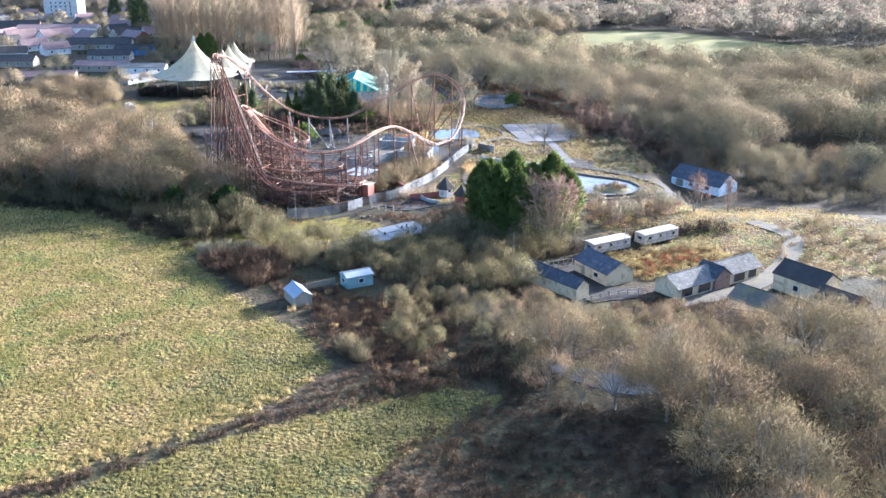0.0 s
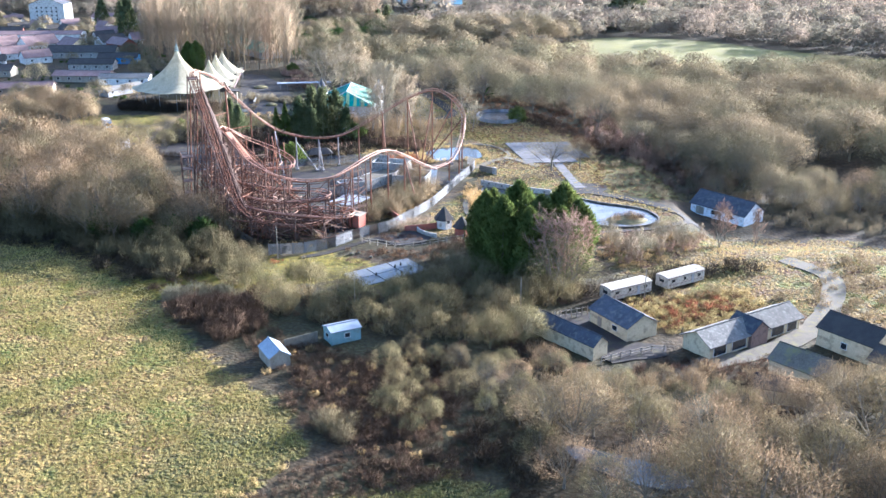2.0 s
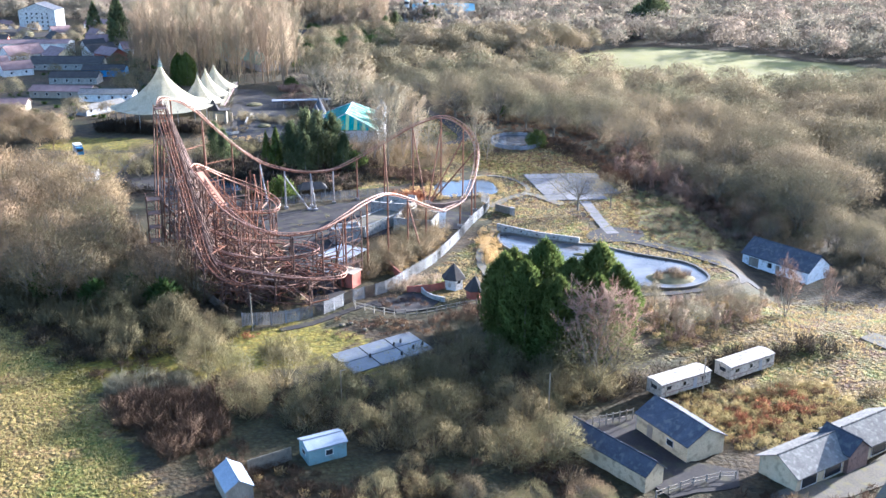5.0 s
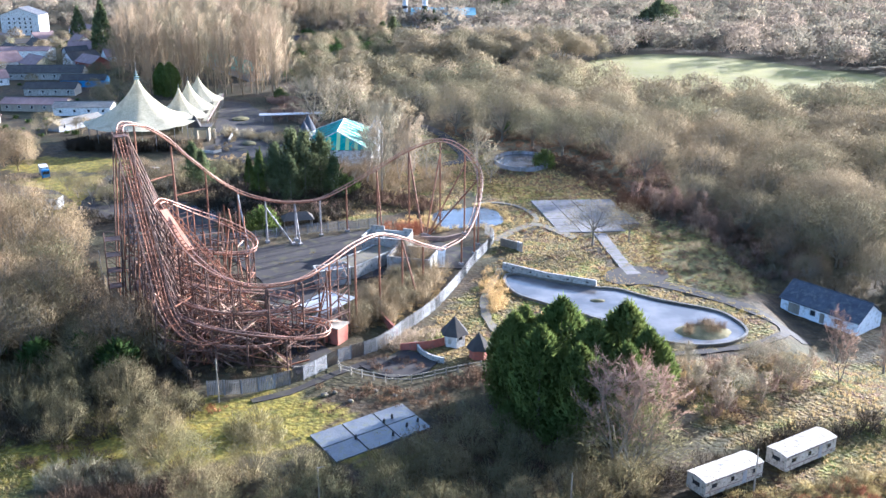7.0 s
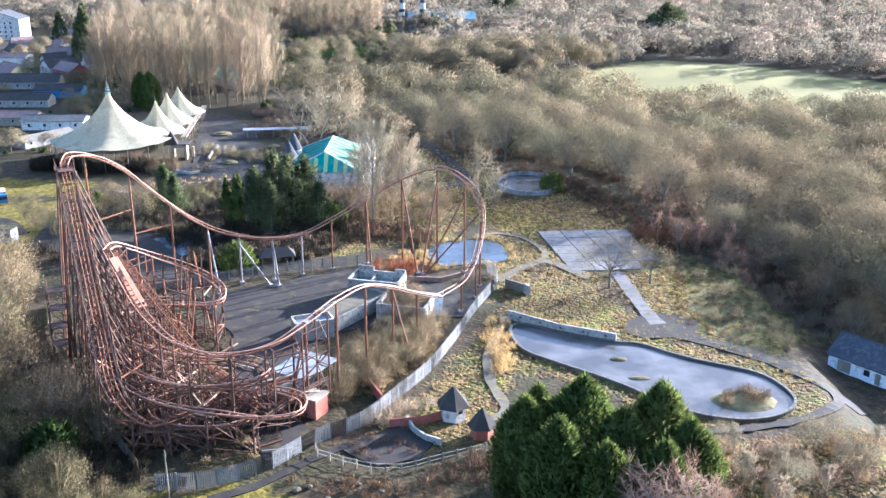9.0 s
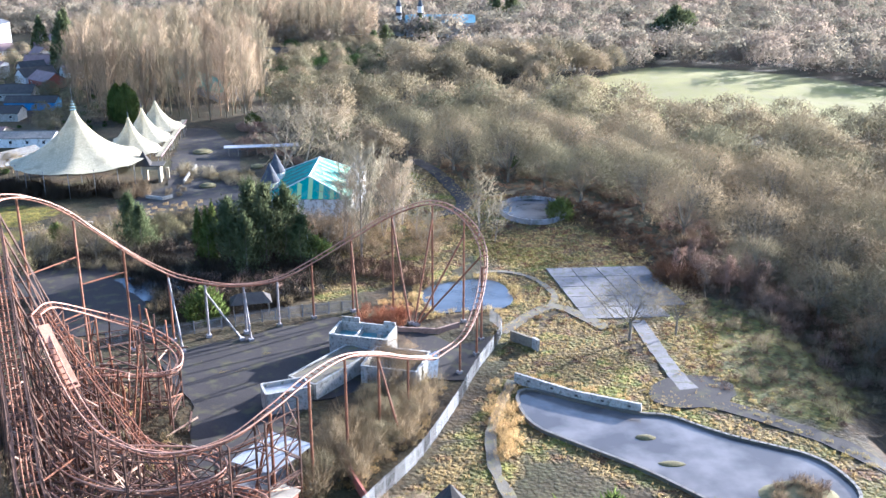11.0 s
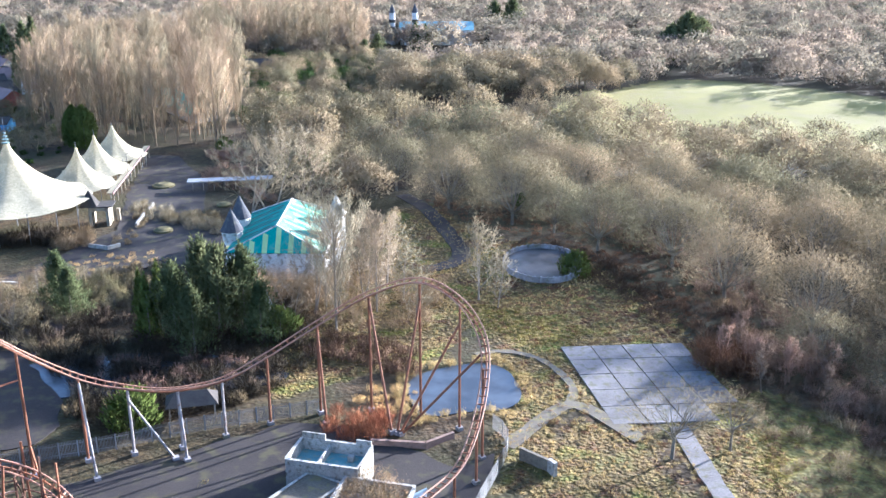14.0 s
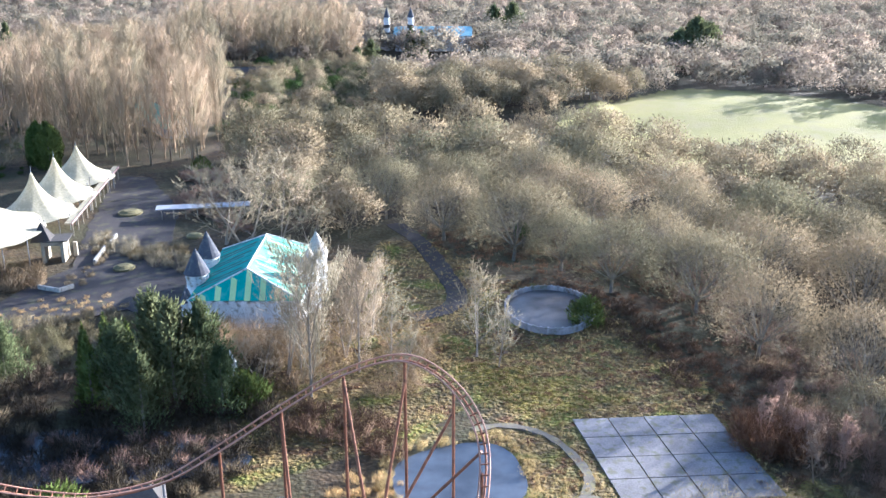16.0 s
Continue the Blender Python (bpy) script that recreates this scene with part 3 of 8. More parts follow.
def dome_tree(seed, h, r, mat, bark, n=900, width=0.09, twig=0.8, limbs=9, low=0.12, lobes=4, ruffle=0.22, lift=0.0, spray=12):
    """A broad leafless tree: short trunk, limbs fanning up, a lobed shell of sprays of fine twigs."""
    rng = np.random.default_rng(seed)
    wood = Build()
    fork = h * (low + 0.08)
    wood.beam((0, 0, -0.3), (0.1, 0, fork), h * 0.026, h * 0.02, 6)
    cz, rz = h * (0.5 + low * 0.35), h * (0.5 - low * 0.35)
    ph = rng.random(4) * math.tau

    def shell(az, el):
        k = 1 + 0.12 * np.sin(lobes * az + ph[0]) * np.cos(2 * el + ph[1]) + 0.08 * np.sin((lobes + 3) * az + ph[2] + 3 * el) + 0.05 * np.sin(5 * el + ph[3])
        return np.stack([np.cos(az) * np.cos(el) * r * k, np.sin(az) * np.cos(el) * r * k, cz + np.sin(el) * rz * k], -1)

    for i in range(limbs):
        az, el = i * 2.4 + rng.normal(0, 0.3), math.asin(min(0.98, 0.05 + 0.95 * (i + 0.5) / limbs))
        end = shell(np.array(az), np.array(el)) * np.array([0.84, 0.84, 0.92])
        p = np.array([0.05, 0, fork * rng.uniform(0.75, 1.05)])
        q = p + (end - p) * 0.5 + np.array([0, 0, -0.06 * h * math.cos(el)])
        w0 = h * 0.009
        wood.beam(p, q, w0, w0 * 0.65, 4)
        wood.beam(q, end, w0 * 0.65, w0 * 0.2, 3)
        for j in range(4):
            f = 0.3 + 0.6 * (j + rng.random()) / 4
            b0 = p + (q - p) * f * 2 if f < 0.5 else q + (end - q) * (f - 0.5) * 2
            tip = shell(np.array(az + rng.normal(0, 0.55)), np.array(el + rng.normal(0, 0.35))) * 0.9
            wood.beam(b0, tip, w0 * 0.33, w0 * 0.1, 3)
    # sprays of twigs over the shell, some of them deeper in the crown
    m = max(8, n // spray)
    az = rng.random(m) * math.tau
    el = np.arcsin(rng.uniform(-0.45, 1.0, m))
    c = np.array([0, 0, cz])
    heart = c + (shell(az, el) - c) * (1 - 0.26 * rng.random(m) ** 2.2)[:, None]
    out = unit((heart - c) / np.array([r, r, rz]))
    grow = unit(unit(heart - np.array([0, 0, h * 0.25])) + rng.normal(0, 0.18, (m, 3)) + np.array([0, 0, 0.15]))
    lean = unit(out + np.array([0, 0, lift]) + rng.normal(0, ruffle, (m, 3)))
    idx = np.repeat(np.arange(m), spray)
    n = len(idx)
    size = r * 0.13
    p = heart[idx] + rng.normal(0, size, (n, 3)) * np.array([1, 1, 0.8])
    way = unit(grow[idx] + rng.normal(0, 0.42, (n, 3)))
    ln = twig * rng.uniform(0.55, 1.3, n)
    v, f = slivers(p - way * ln[:, None] * 0.6, way, ln, width * rng.uniform(0.55, 1.15, n), rng, out[idx])
    trunk = wood.mesh("trunk")
    trunk.materials.append(bark)
    normals = np.repeat(unit(lean[idx] + rng.normal(0, 0.1, (n, 3))), 3, 0)
    return trunk, raw_mesh("crown", v, f, mat, normals)


def plume_tree(seed, h, r, mat, bark, n=1500, width=0.08, twig=1.7):
    """A tall leafless poplar: straight trunk, steep limbs, a narrow plume of upright twigs with a ragged top."""
    rng = np.random.default_rng(seed)
    wood = Build()
    wood.beam((0, 0, -0.3), (0.1, 0, h * 0.5), h * 0.0085, h * 0.006, 5)
    wood.beam((0.1, 0, h * 0.5), (0, 0.1, h * 0.94), h * 0.007, h * 0.0015, 4)
    ends = []
    for i in range(16):
        t = 0.05 + 0.77 * (i + rng.random()) / 16
        a = i * 2.4 + rng.normal(0, 0.4)
        reach = r * (0.35 + 0.65 * math.sin(math.pi * min(1, t * 0.8 + 0.2))) * rng.uniform(0.7, 1.1)
        p, q = np.array([0.05, 0, h * t]), np.array([math.cos(a) * reach, math.sin(a) * reach, min(h * 0.98, h * t + reach * rng.uniform(1.9, 3.0))])
        wood.beam(p, q, h * 0.003, h * 0.001, 3)
        ends.append((p, q))
    ends.append((np.array([0.0, 0, h * 0.5]), np.array([0.0, 0, h])))
    k = rng.integers(len(ends), size=n)
    a, b = np.array([e[0] for e in ends])[k], np.array([e[1] for e in ends])[k]
    f = rng.random((n, 1)) ** 0.6
    p = a + (b - a) * f + rng.normal(0, 1, (n, 3)) * np.array([0.14, 0.14, 0.05]) * r * (1.15 - f * 0.5)
    side = unit(p * np.array([1, 1, 0]) + rng.normal(0, 0.05, (n, 3)))
    way = unit(np.array([0, 0, 1.0]) + side * 0.22 + rng.normal(0, 0.2, (n, 3)))
    out = unit(side + np.array([0, 0, 0.25]) + 0.5 * (p[:, 2:3] / h) ** 2 * np.array([0, 0, 1.0]))
    ln = twig * rng.uniform(0.5, 1.3, n)
    v, fc = slivers(p - way * ln[:, None] * 0.3, way, ln, width * rng.uniform(0.6, 1.2, n), rng, out)
    trunk = wood.mesh("trunk")
    trunk.materials.append(bark)
    return trunk, raw_mesh("crown", v, fc, mat, np.repeat(unit(out + rng.normal(0, 0.16, (n, 3))), 3, 0))


def evergreen(name, seed, h, r, mat, n=4200, shape="egg", leaf=0.55, skirt=0.03, loose=0.4):
    """A dense conifer: tapered trunk and many small upswept sprays round uneven columns."""
    rng = np.random.default_rng(seed)
    t = rng.random(n) ** 0.85
    az = rng.random(n) * math.tau
    if shape == "egg":
        prof = np.where(t < 0.4, 0.8 + 0.2 * t / 0.4, np.clip(1 - (np.clip(t - 0.4, 0, 1) / 0.61) ** 2.5, 0, 1))
    elif shape == "cone":
        prof = (1 - t) ** 0.85
    elif shape == "tiers":
        tier, sector = np.floor(t * 9).astype(int), np.floor(az / math.tau * 7).astype(int)
        reach = np.random.default_rng(seed + 99).uniform(0.35, 1.15, (10, 7))[tier, sector]
        prof = (1.04 - t) ** 0.7 * reach
        t = (tier + 0.5 + 0.32 * rng.normal(size=n) * (1 - rng.random(n))) / 9
    else:
        prof = np.where(t < 0.35, 0.15 + 0 * t, np.sqrt(np.clip(1 - ((t - 0.68) / 0.34) ** 2, 0, 1)))
    lobes = 1 + 0.14 * np.sin(az * 3 + seed + t * 5) + 0.10 * np.sin(az * 8 + t * 17 + seed) + 0.12 * rng.random(n)
    rad = r * prof * lobes * (1 - loose * rng.random(n) ** 1.6)
    z = h * (skirt + (1 - skirt) * t)
    p = np.stack([np.cos(az) * rad, np.sin(az) * rad, z + rng.normal(0, 0.25 + loose * 0.5, n)], 1)
    out = np.stack([np.cos(az), np.sin(az), np.full(n, 1.6)], 1)
    way = unit(out + rng.normal(0, 0.45, (n, 3)))
    out[:, 2] = 0.15 + 1.1 * t ** 2
    out[:, :2] += 0.35 * np.stack([np.cos(az * 3 + seed + t * 5), np.sin(az * 5 + t * 9)], 1)
    v, f = slivers(p - way * leaf * 0.5, way, leaf * rng.uniform(0.8, 1.9, n), leaf * rng.uniform(0.35, 0.6, n), rng, out)
    trunk = Build().beam((0, 0, -0.3), (0, 0, h * 0.9), h * 0.016 + 0.06, 0.03, 6).mesh("trunk")
    trunk.materials.append(M["bark"])
    return trunk, raw_mesh("crown", v, f, mat, np.repeat(unit(unit(out) + rng.normal(0, 0.55, (n, 3))), 3, 0))


def shrub(seed, h, r, mat, n=420, width=0.09, spread=0.75):
    """A twiggy bush: many stems fanning from the ground."""
    rng = np.random.default_rng(seed)
    az = rng.random(n) * math.tau
    rr = np.sqrt(rng.random(n)) * r * 0.6
    p = np.stack([np.cos(az) * rr, np.sin(az) * rr, rng.random(n) ** 1.3 * h * 0.55], 1)
    way = unit(np.stack([np.cos(az) * spread * rr / r * 1.6, np.sin(az) * spread * rr / r * 1.6, np.full(n, 0.9)], 1) + rng.normal(0, 0.35, (n, 3)))
    out = unit(np.stack([p[:, 0] / r, p[:, 1] / r, 0.9 * p[:, 2] / h - 0.05], 1))
    v, f = slivers(p, way, h * rng.uniform(0.25, 0.55, n), rng.uniform(width * 0.5, width, n), rng, out)
    return v, f, np.repeat(unit(out + rng.normal(0, 0.3, (n, 3))), 3, 0)


def scatter(polygon, spacing, seed, avoid=()):
    """Points spread over a polygon, about spacing apart."""
    rng = np.random.default_rng(seed)
    a = np.array(polygon)
    (x0, y0), (x1, y1) = a.min(0), a.max(0)
    gx, gy = np.meshgrid(np.arange(x0, x1, spacing), np.arange(y0, y1, spacing))
    px = gx.ravel() + rng.uniform(-0.5, 0.5, gx.size) * spacing
    py = gy.ravel() + rng.uniform(-0.5, 0.5, gx.size) * spacing
    ok = inside(px, py, list(polygon))
    for q in avoid:
        ok &= ~inside(px, py, q)
    return np.stack([px[ok], py[ok]], 1)


TREES = {
    "oak": [dome_tree(11 + k, 12, 6.2, M["twig"], M["bark"], 4600, 0.085, 0.62, 12, 0.14, 3 + k, 0.16, 0.2) for k in range(3)],
    "green": [dome_tree(31 + k, 10, 5.0, M["twig_green"], M["bark"], 3600, 0.082, 0.58, 11, 0.06, 3 + k, 0.16, 0.2) for k in range(3)],
    "birch": [bare_tree("birch", 51 + k, 12, 4.0, M["twig_pink"], M["bark"], 9, 8, 20, 0.1, 0.55, 0.9, 2, 0.55) for k in range(2)],
    "poplar": [plume_tree(71 + k, 28, 4.2, M["twig_poplar"], M["tan_bark"], 1500, 0.075, 1.5) for k in range(3)],
    "tall": [bare_tree("ash", 91 + k, 17, 6.5, M["twig_pale"], M["tan_bark"], 11, 8, 19, 0.1, 0.42, 1.2, 2, 0.6) for k in range(2)],
    "spire": [plume_tree(301 + k, 26, 6.4, M["twig_pale"], M["tan_bark"], 5600, 0.095, 1.0) for k in range(2)],
    "broad": [dome_tree(211 + k, 13, 8.0, M["twig_mid"], M["bark"], 11000, 0.105, 0.52, 15, 0.1, 3 + k % 3, 0.1, 0.2) for k in range(4)],
}
TREES["park_oak"] = [dome_tree(61 + k, 11, 6.4, M["twig_mid"], M["bark"], 2600, 0.05, 0.8, 15, 0.3, 4 + k) for k in range(2)]
LABELS = {"spire": ("bare_tree", "tall pale leafless tree with steep upswept limbs"), "broad": ("bare_tree", "broad leafless tree with a rounded olive brown crown"), "park_oak": ("oak_tree", "leafless grey-brown oak standing alone on the grass"), "oak": ("bare_tree", "leafless brown oak with a broad twiggy crown"), "green": ("bare_tree", "leafless many-stemmed tree with olive lichened twigs"),
          "birch": ("birch_tree", "leafless birch with purplish pink twigs"), "poplar": ("poplar_tree", "tall slender leafless poplar with pale tan twigs"),
          "tall": ("bare_tree", "tall pale leafless ash tree with upswept limbs")}
PROTO = {}


def plant(kind, x, y, size=1.0, turn=0.0, variant=0, wide=1.0, group="bare trees"):
    """One tree of a kind with its foot on the ground; trees of a kind share their meshes."""
    key = (kind, variant % len(TREES[kind]))
    m = pose(x, y, float(level(x, y)), 0, 0, turn)
    name, label = LABELS[kind]
    e = thing(name, m, label, "tree", group)
    e.scale = (size * wide, size * wide, size)
    trunk, crown = TREES[kind][key[1]]
    part("trunk", trunk, None, e)
    part("crown", crown, None, e)
    return e


rng_plan = random.Random(5)


def grove(polygon, spacing, kinds, low, high, seed, avoid=(), group="bare trees", limit=400):
    for k, (x, y) in enumerate(scatter(polygon, spacing, seed, avoid)[:limit]):
        plant(rng_plan.choice(kinds), x, y, rng_plan.uniform(low, high), rng_plan.uniform(0, 360), rng_plan.randrange(9), rng_plan.uniform(0.85, 1.2), group)


LEFT_WOOD = [(-150, 272), (-92, 253), (-78, 246), (-70, 258), (-72, 268), (-80, 284), (-92, 318), (-110, 330), (-150, 345)]
FRONT_WOOD = [(6, 160), (16, 154), (24, 146), (31, 138), (35, 124), (35, 108), (38, 80), (70, 60), (130, 90), (120, 150), (84, 158), (60, 152), (46, 152), (30, 156)]
POOL_GAP = [(20, 155), (30, 155), (36, 144), (30, 137), (22, 137), (18, 145)]
grove(LEFT_WOOD, 7.0, ["oak", "green", "oak", "oak"], 0.8, 1.25, 21, group="trees beside the field")
grove([(-92, 254), (-78, 247), (-62, 246), (-56, 256), (-66, 268), (-84, 272)], 6.5, ["oak", "green"], 0.62, 0.95, 26, group="trees beside the field")
grove(FRONT_WOOD, 8.6, ["green", "oak", "green", "oak", "oak"], 0.72, 1.12, 22, [POOL_GAP], group="trees of the near wood")


def toned(me, values):
    """Stores how warm or pale each tree is."""
    a = me.attributes.new("tone", "FLOAT", "POINT")
    a.data.foreach_set("value", np.asarray(values, np.float32))
    return me


def triangles(me):
    me.calc_loop_triangles()
    v = np.empty(len(me.vertices) * 3, np.float32)
    me.vertices.foreach_get("co", v)
    t = np.empty(len(me.loop_triangles) * 3, np.int32)
    me.loop_triangles.foreach_get("vertices", t)
    return v.reshape(-1, 3), t.reshape(-1, 3)


def join_trees(name, points, protos, mat, low, high, seed, label, wide=(0.9, 1.25)):
    """Many leafless trees past counting, as one object of trunks, limbs and twigs."""
    rng = np.random.default_rng(seed)
    parts = []
    for trunk, crown in protos:
        v1, f1 = triangles(trunk) if trunk else (np.zeros((0, 3)), np.zeros((0, 3), int))
        v2, f2 = triangles(crown)
        n2 = np.empty(len(v2) * 3, np.float32)
        crown.attributes["custom_normal"].data.foreach_get("vector", n2)
        n1 = unit(v1 * np.array([1, 1, 0]) + np.array([0.01, 0, 0]))
        parts.append((np.concatenate([v1, v2]), np.concatenate([f1, f2 + len(v1)]), np.concatenate([n1, n2.reshape(-1, 3)])))
    gz = level(points[:, 0], points[:, 1])
    vs, fs, ts, ns, o = [], [], [], [], 0
    for k, (x, y) in enumerate(points):
        v, f, nn = parts[rng.integers(len(parts))]
        s, a = rng.uniform(low, high), rng.random() * math.tau
        w = s * rng.uniform(*wide)
        c, q = math.cos(a) * w, math.sin(a) * w
        vs.append(np.stack([x + v[:, 0] * c - v[:, 1] * q, y + v[:, 0] * q + v[:, 1] * c, gz[k] + v[:, 2] * s], 1))
        fs.append(f + o)
        ca, sa = math.cos(a), math.sin(a)
        ns.append(np.stack([nn[:, 0] * ca - nn[:, 1] * sa, nn[:, 0] * sa + nn[:, 1] * ca, nn[:, 2]], 1))
        ts.append(np.full(len(v), rng.random()))
        o += len(v)
    me = raw_mesh(name, np.concatenate(vs), np.concatenate(fs), mat, np.concatenate(ns))
    return tagged(new(name, toned(me, np.concatenate(ts))), label, "woodland", kind="stuff")


def scrub_stuff(name, points, mat, h, r, n, width, seed, label, spread=0.75):
    rng = np.random.default_rng(seed)
    vs, fs, ns, o = [], [], [], 0
    base = [shrub(seed * 10 + k, 1.0, r / h, None, n, width / h, spread) for k in range(5)]
    gz = level(points[:, 0], points[:, 1])
    for k, (x, y) in enumerate(points):
        v, f, nn = base[k % 5]
        s = h * rng.uniform(0.55, 1.3)
        a = rng.random() * math.tau
        c, q = math.cos(a) * s, math.sin(a) * s
        vs.append(np.stack([x + v[:, 0] * c - v[:, 1] * q, y + v[:, 0] * q + v[:, 1] * c, gz[k] + v[:, 2] * s - 0.1], 1))
        ca, sa = math.cos(a), math.sin(a)
        ns.append(np.stack([nn[:, 0] * ca - nn[:, 1] * sa, nn[:, 0] * sa + nn[:, 1] * ca, nn[:, 2]], 1))
        fs.append(f + o)
        o += len(v)
    return tagged(new(name, raw_mesh(name, np.concatenate(vs), np.concatenate(fs), mat, np.concatenate(ns))), label, "scrub", kind="stuff")


EAST_WOOD = [(128, 318), (128, 342), (106, 410), (62, 454), (10, 488), (-20, 480), (-34, 500), (-62, 512), (-72, 550), (-40, 558), (40, 556), (62, 538), (110, 518), (180, 512), (320, 506), (340, 420), (220, 300)]
for k, (x, y, size, wide) in enumerate([(35.9, 410, 1.15, 1.0), (51, 399, 1.25, 1.1), (57, 378, 1.2, 0.95), (72, 369, 1.3, 0.95), (17, 430, 1.4, 1.05), (27, 423, 1.05, 0.9), (1, 444, 1.25, 1.0), (-14, 462, 1.2, 1.0), (66, 350, 0.8, 1.1), (76, 338, 0.9, 1.1), (84, 352, 1.2, 1.0), (84, 324, 1.15, 1.0), (45, 416, 1.2, 1.0), (94, 334, 1.3, 1.0), (92, 314, 1.25, 1.0), (102, 322, 1.3, 1.0)]):
    plant("broad", x, y, size, 83 * k, k, wide, "trees at the edge of the woodland")
grove([(90, 330), (78, 384), (62, 404), (44, 430), (14, 448), (-10, 474), (8, 486), (60, 450), (104, 410), (128, 340)], 16, ["broad"], 1.0, 1.4, 23, group="trees at the edge of the woodland")
DOMES = [dome_tree(120 + k, 13, 7.6, M["twig_mid"], M["bark"], 5200, 0.19, 0.62, 8, 0.1, 3 + k % 3, 0.1, 0.2) for k in range(5)]
grove([(0, 184), (4, 164), (12, 158), (30, 158), (48, 154), (50, 166), (38, 174), (24, 174), (12, 184)], 5.2, ["green", "green", "oak"], 0.34, 0.52, 27, group="trees of the near wood")
grove([(44, 166), (52, 160), (90, 160), (92, 172), (70, 172), (66, 166), (50, 164)], 6, ["oak", "green"], 0.5, 0.75, 24, group="trees of the near wood")
grove([(66, 322), (74, 306), (82, 290), (90, 276), (140, 262), (150, 300), (104, 306), (90, 326)], 11, ["broad", "oak", "green"], 0.55, 0.9, 25, group="trees at the edge of the woodland")
for k, (x, y, size) in enumerate([(17, 142, 0.62), (22, 138.5, 0.7), (27, 137, 0.8), (32, 137.5, 0.85), (37, 140, 0.9), (14.5, 148, 0.6), (38, 147, 0.9), (31, 153, 0.75), (23, 156, 0.7)]):
    plant(("oak", "green")[k % 2], x, y, size, 61 * k, k, 1.05, "trees of the near wood")
for k, (x, y, size) in enumerate([(46, 160.5, 0.6), (51.5, 161, 0.68), (57, 162, 0.62), (62.5, 163, 0.7), (68, 162, 0.66), (54, 156, 0.7)]):
    plant(("green", "oak")[k % 2], x, y, size, 47 * k, k, 1.05, "trees of the near wood")
LIGHT = [dome_tree(140 + k, 13, 7.2, M["twig_mid"], M["bark"], 2400, 0.32, 0.72, 5, 0.1, 3 + k % 3, 0.08, 0.3) for k in range(4)]
near_east = np.concatenate([scatter(EAST_WOOD, 15.0, 41), scatter([(-26, 590), (44, 586), (60, 612), (84, 640), (60, 646), (-30, 646)], 11.2, 40)])
near_side = (near_east[:, 1] < 470) & (near_east[:, 0] < 200)
join_trees("woodland", near_east[~near_side], LIGHT, M["twig_mid"], 0.85, 1.3, 43, "leafless brown woodland below the far field")
join_trees("woodland", near_east[near_side], DOMES, M["twig_mid"], 0.95, 1.45, 42, "dense leafless brown woodland east of the park")
FAR_WOOD = [(-345, 790), (-200, 780), (-196, 700), (-120, 726), (-30, 726), (-30, 646), (46, 646), (84, 642), (114, 670), (152, 638), (192, 612), (242, 594), (330, 580), (420, 572), (700, 600), (800, 1400), (-640, 1400)]
FAR_GAPS = [[(-60, 700), (30, 700), (30, 770), (-60, 770)], [(-120, 680), (-80, 680), (-80, 720), (-120, 720)], HILL_FIELD]
far = scatter(FAR_WOOD, 11.6, 43, FAR_GAPS)
far = far[np.abs(far[:, 0]) < far[:, 1] * 0.47 + 20]
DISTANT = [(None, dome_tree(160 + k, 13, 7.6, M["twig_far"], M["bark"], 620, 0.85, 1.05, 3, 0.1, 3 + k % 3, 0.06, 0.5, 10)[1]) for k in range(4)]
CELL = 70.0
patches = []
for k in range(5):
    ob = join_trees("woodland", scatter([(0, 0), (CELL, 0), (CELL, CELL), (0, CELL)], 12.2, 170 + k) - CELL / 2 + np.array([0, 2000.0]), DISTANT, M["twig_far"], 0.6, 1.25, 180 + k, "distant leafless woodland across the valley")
    ob.data.transform(Matrix.Translation((0, -2000.0, 0)))
    patches.append(ob.data)
    bpy.data.objects.remove(ob)
loose = np.ones(len(far), bool)
rng_far = random.Random(9)
for i in range(-7, 8):
    for j in range(9, 18):
        x, y = i * CELL, j * CELL
        grid = np.array([(x + a * CELL / 2, y + b * CELL / 2) for a in (-1, -0.5, 0, 0.5, 1) for b in (-1, -0.5, 0, 0.5, 1)])
        ok = inside(grid[:, 0], grid[:, 1], FAR_WOOD).all() and not any(inside(grid[:, 0], grid[:, 1], q).any() for q in FAR_GAPS)
        if not ok or level(x, y) > 0.05:
            continue
        cell = (np.abs(far[:, 0] - x) <= CELL / 2) & (np.abs(far[:, 1] - y) <= CELL / 2)
        loose &= ~cell
        if not cell.any():
            continue
        ob = tagged(new("woodland", rng_far.choice(patches)), "distant leafless woodland across the valley", "woodland", kind="stuff")
        ob.matrix_world = pose(x, y, 0, 0, 0, 90 * rng_far.randrange(4))
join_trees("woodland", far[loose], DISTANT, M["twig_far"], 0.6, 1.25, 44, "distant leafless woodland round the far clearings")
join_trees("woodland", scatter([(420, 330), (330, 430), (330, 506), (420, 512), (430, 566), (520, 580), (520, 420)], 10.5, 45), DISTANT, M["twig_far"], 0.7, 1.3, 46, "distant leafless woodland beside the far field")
BELT = [(-68, 518), (-100, 516), (-126, 530), (-160, 556), (-186, 640), (-182, 684), (-124, 660), (-98, 640), (-82, 580)]
join_trees("poplar_belt", scatter(BELT, 7.2, 47, [[(-134, 596), (-122, 624), (-84, 580), (-94, 548)]]), TREES["poplar"], M["twig_poplar"], 0.85, 1.22, 48, "belt of tall pale leafless poplars behind the tents", (0.9, 1.2))
HOLLOW = [(-80, 566), (-26, 566), (-28, 640), (-34, 724), (-118, 722), (-96, 650), (-84, 600)]
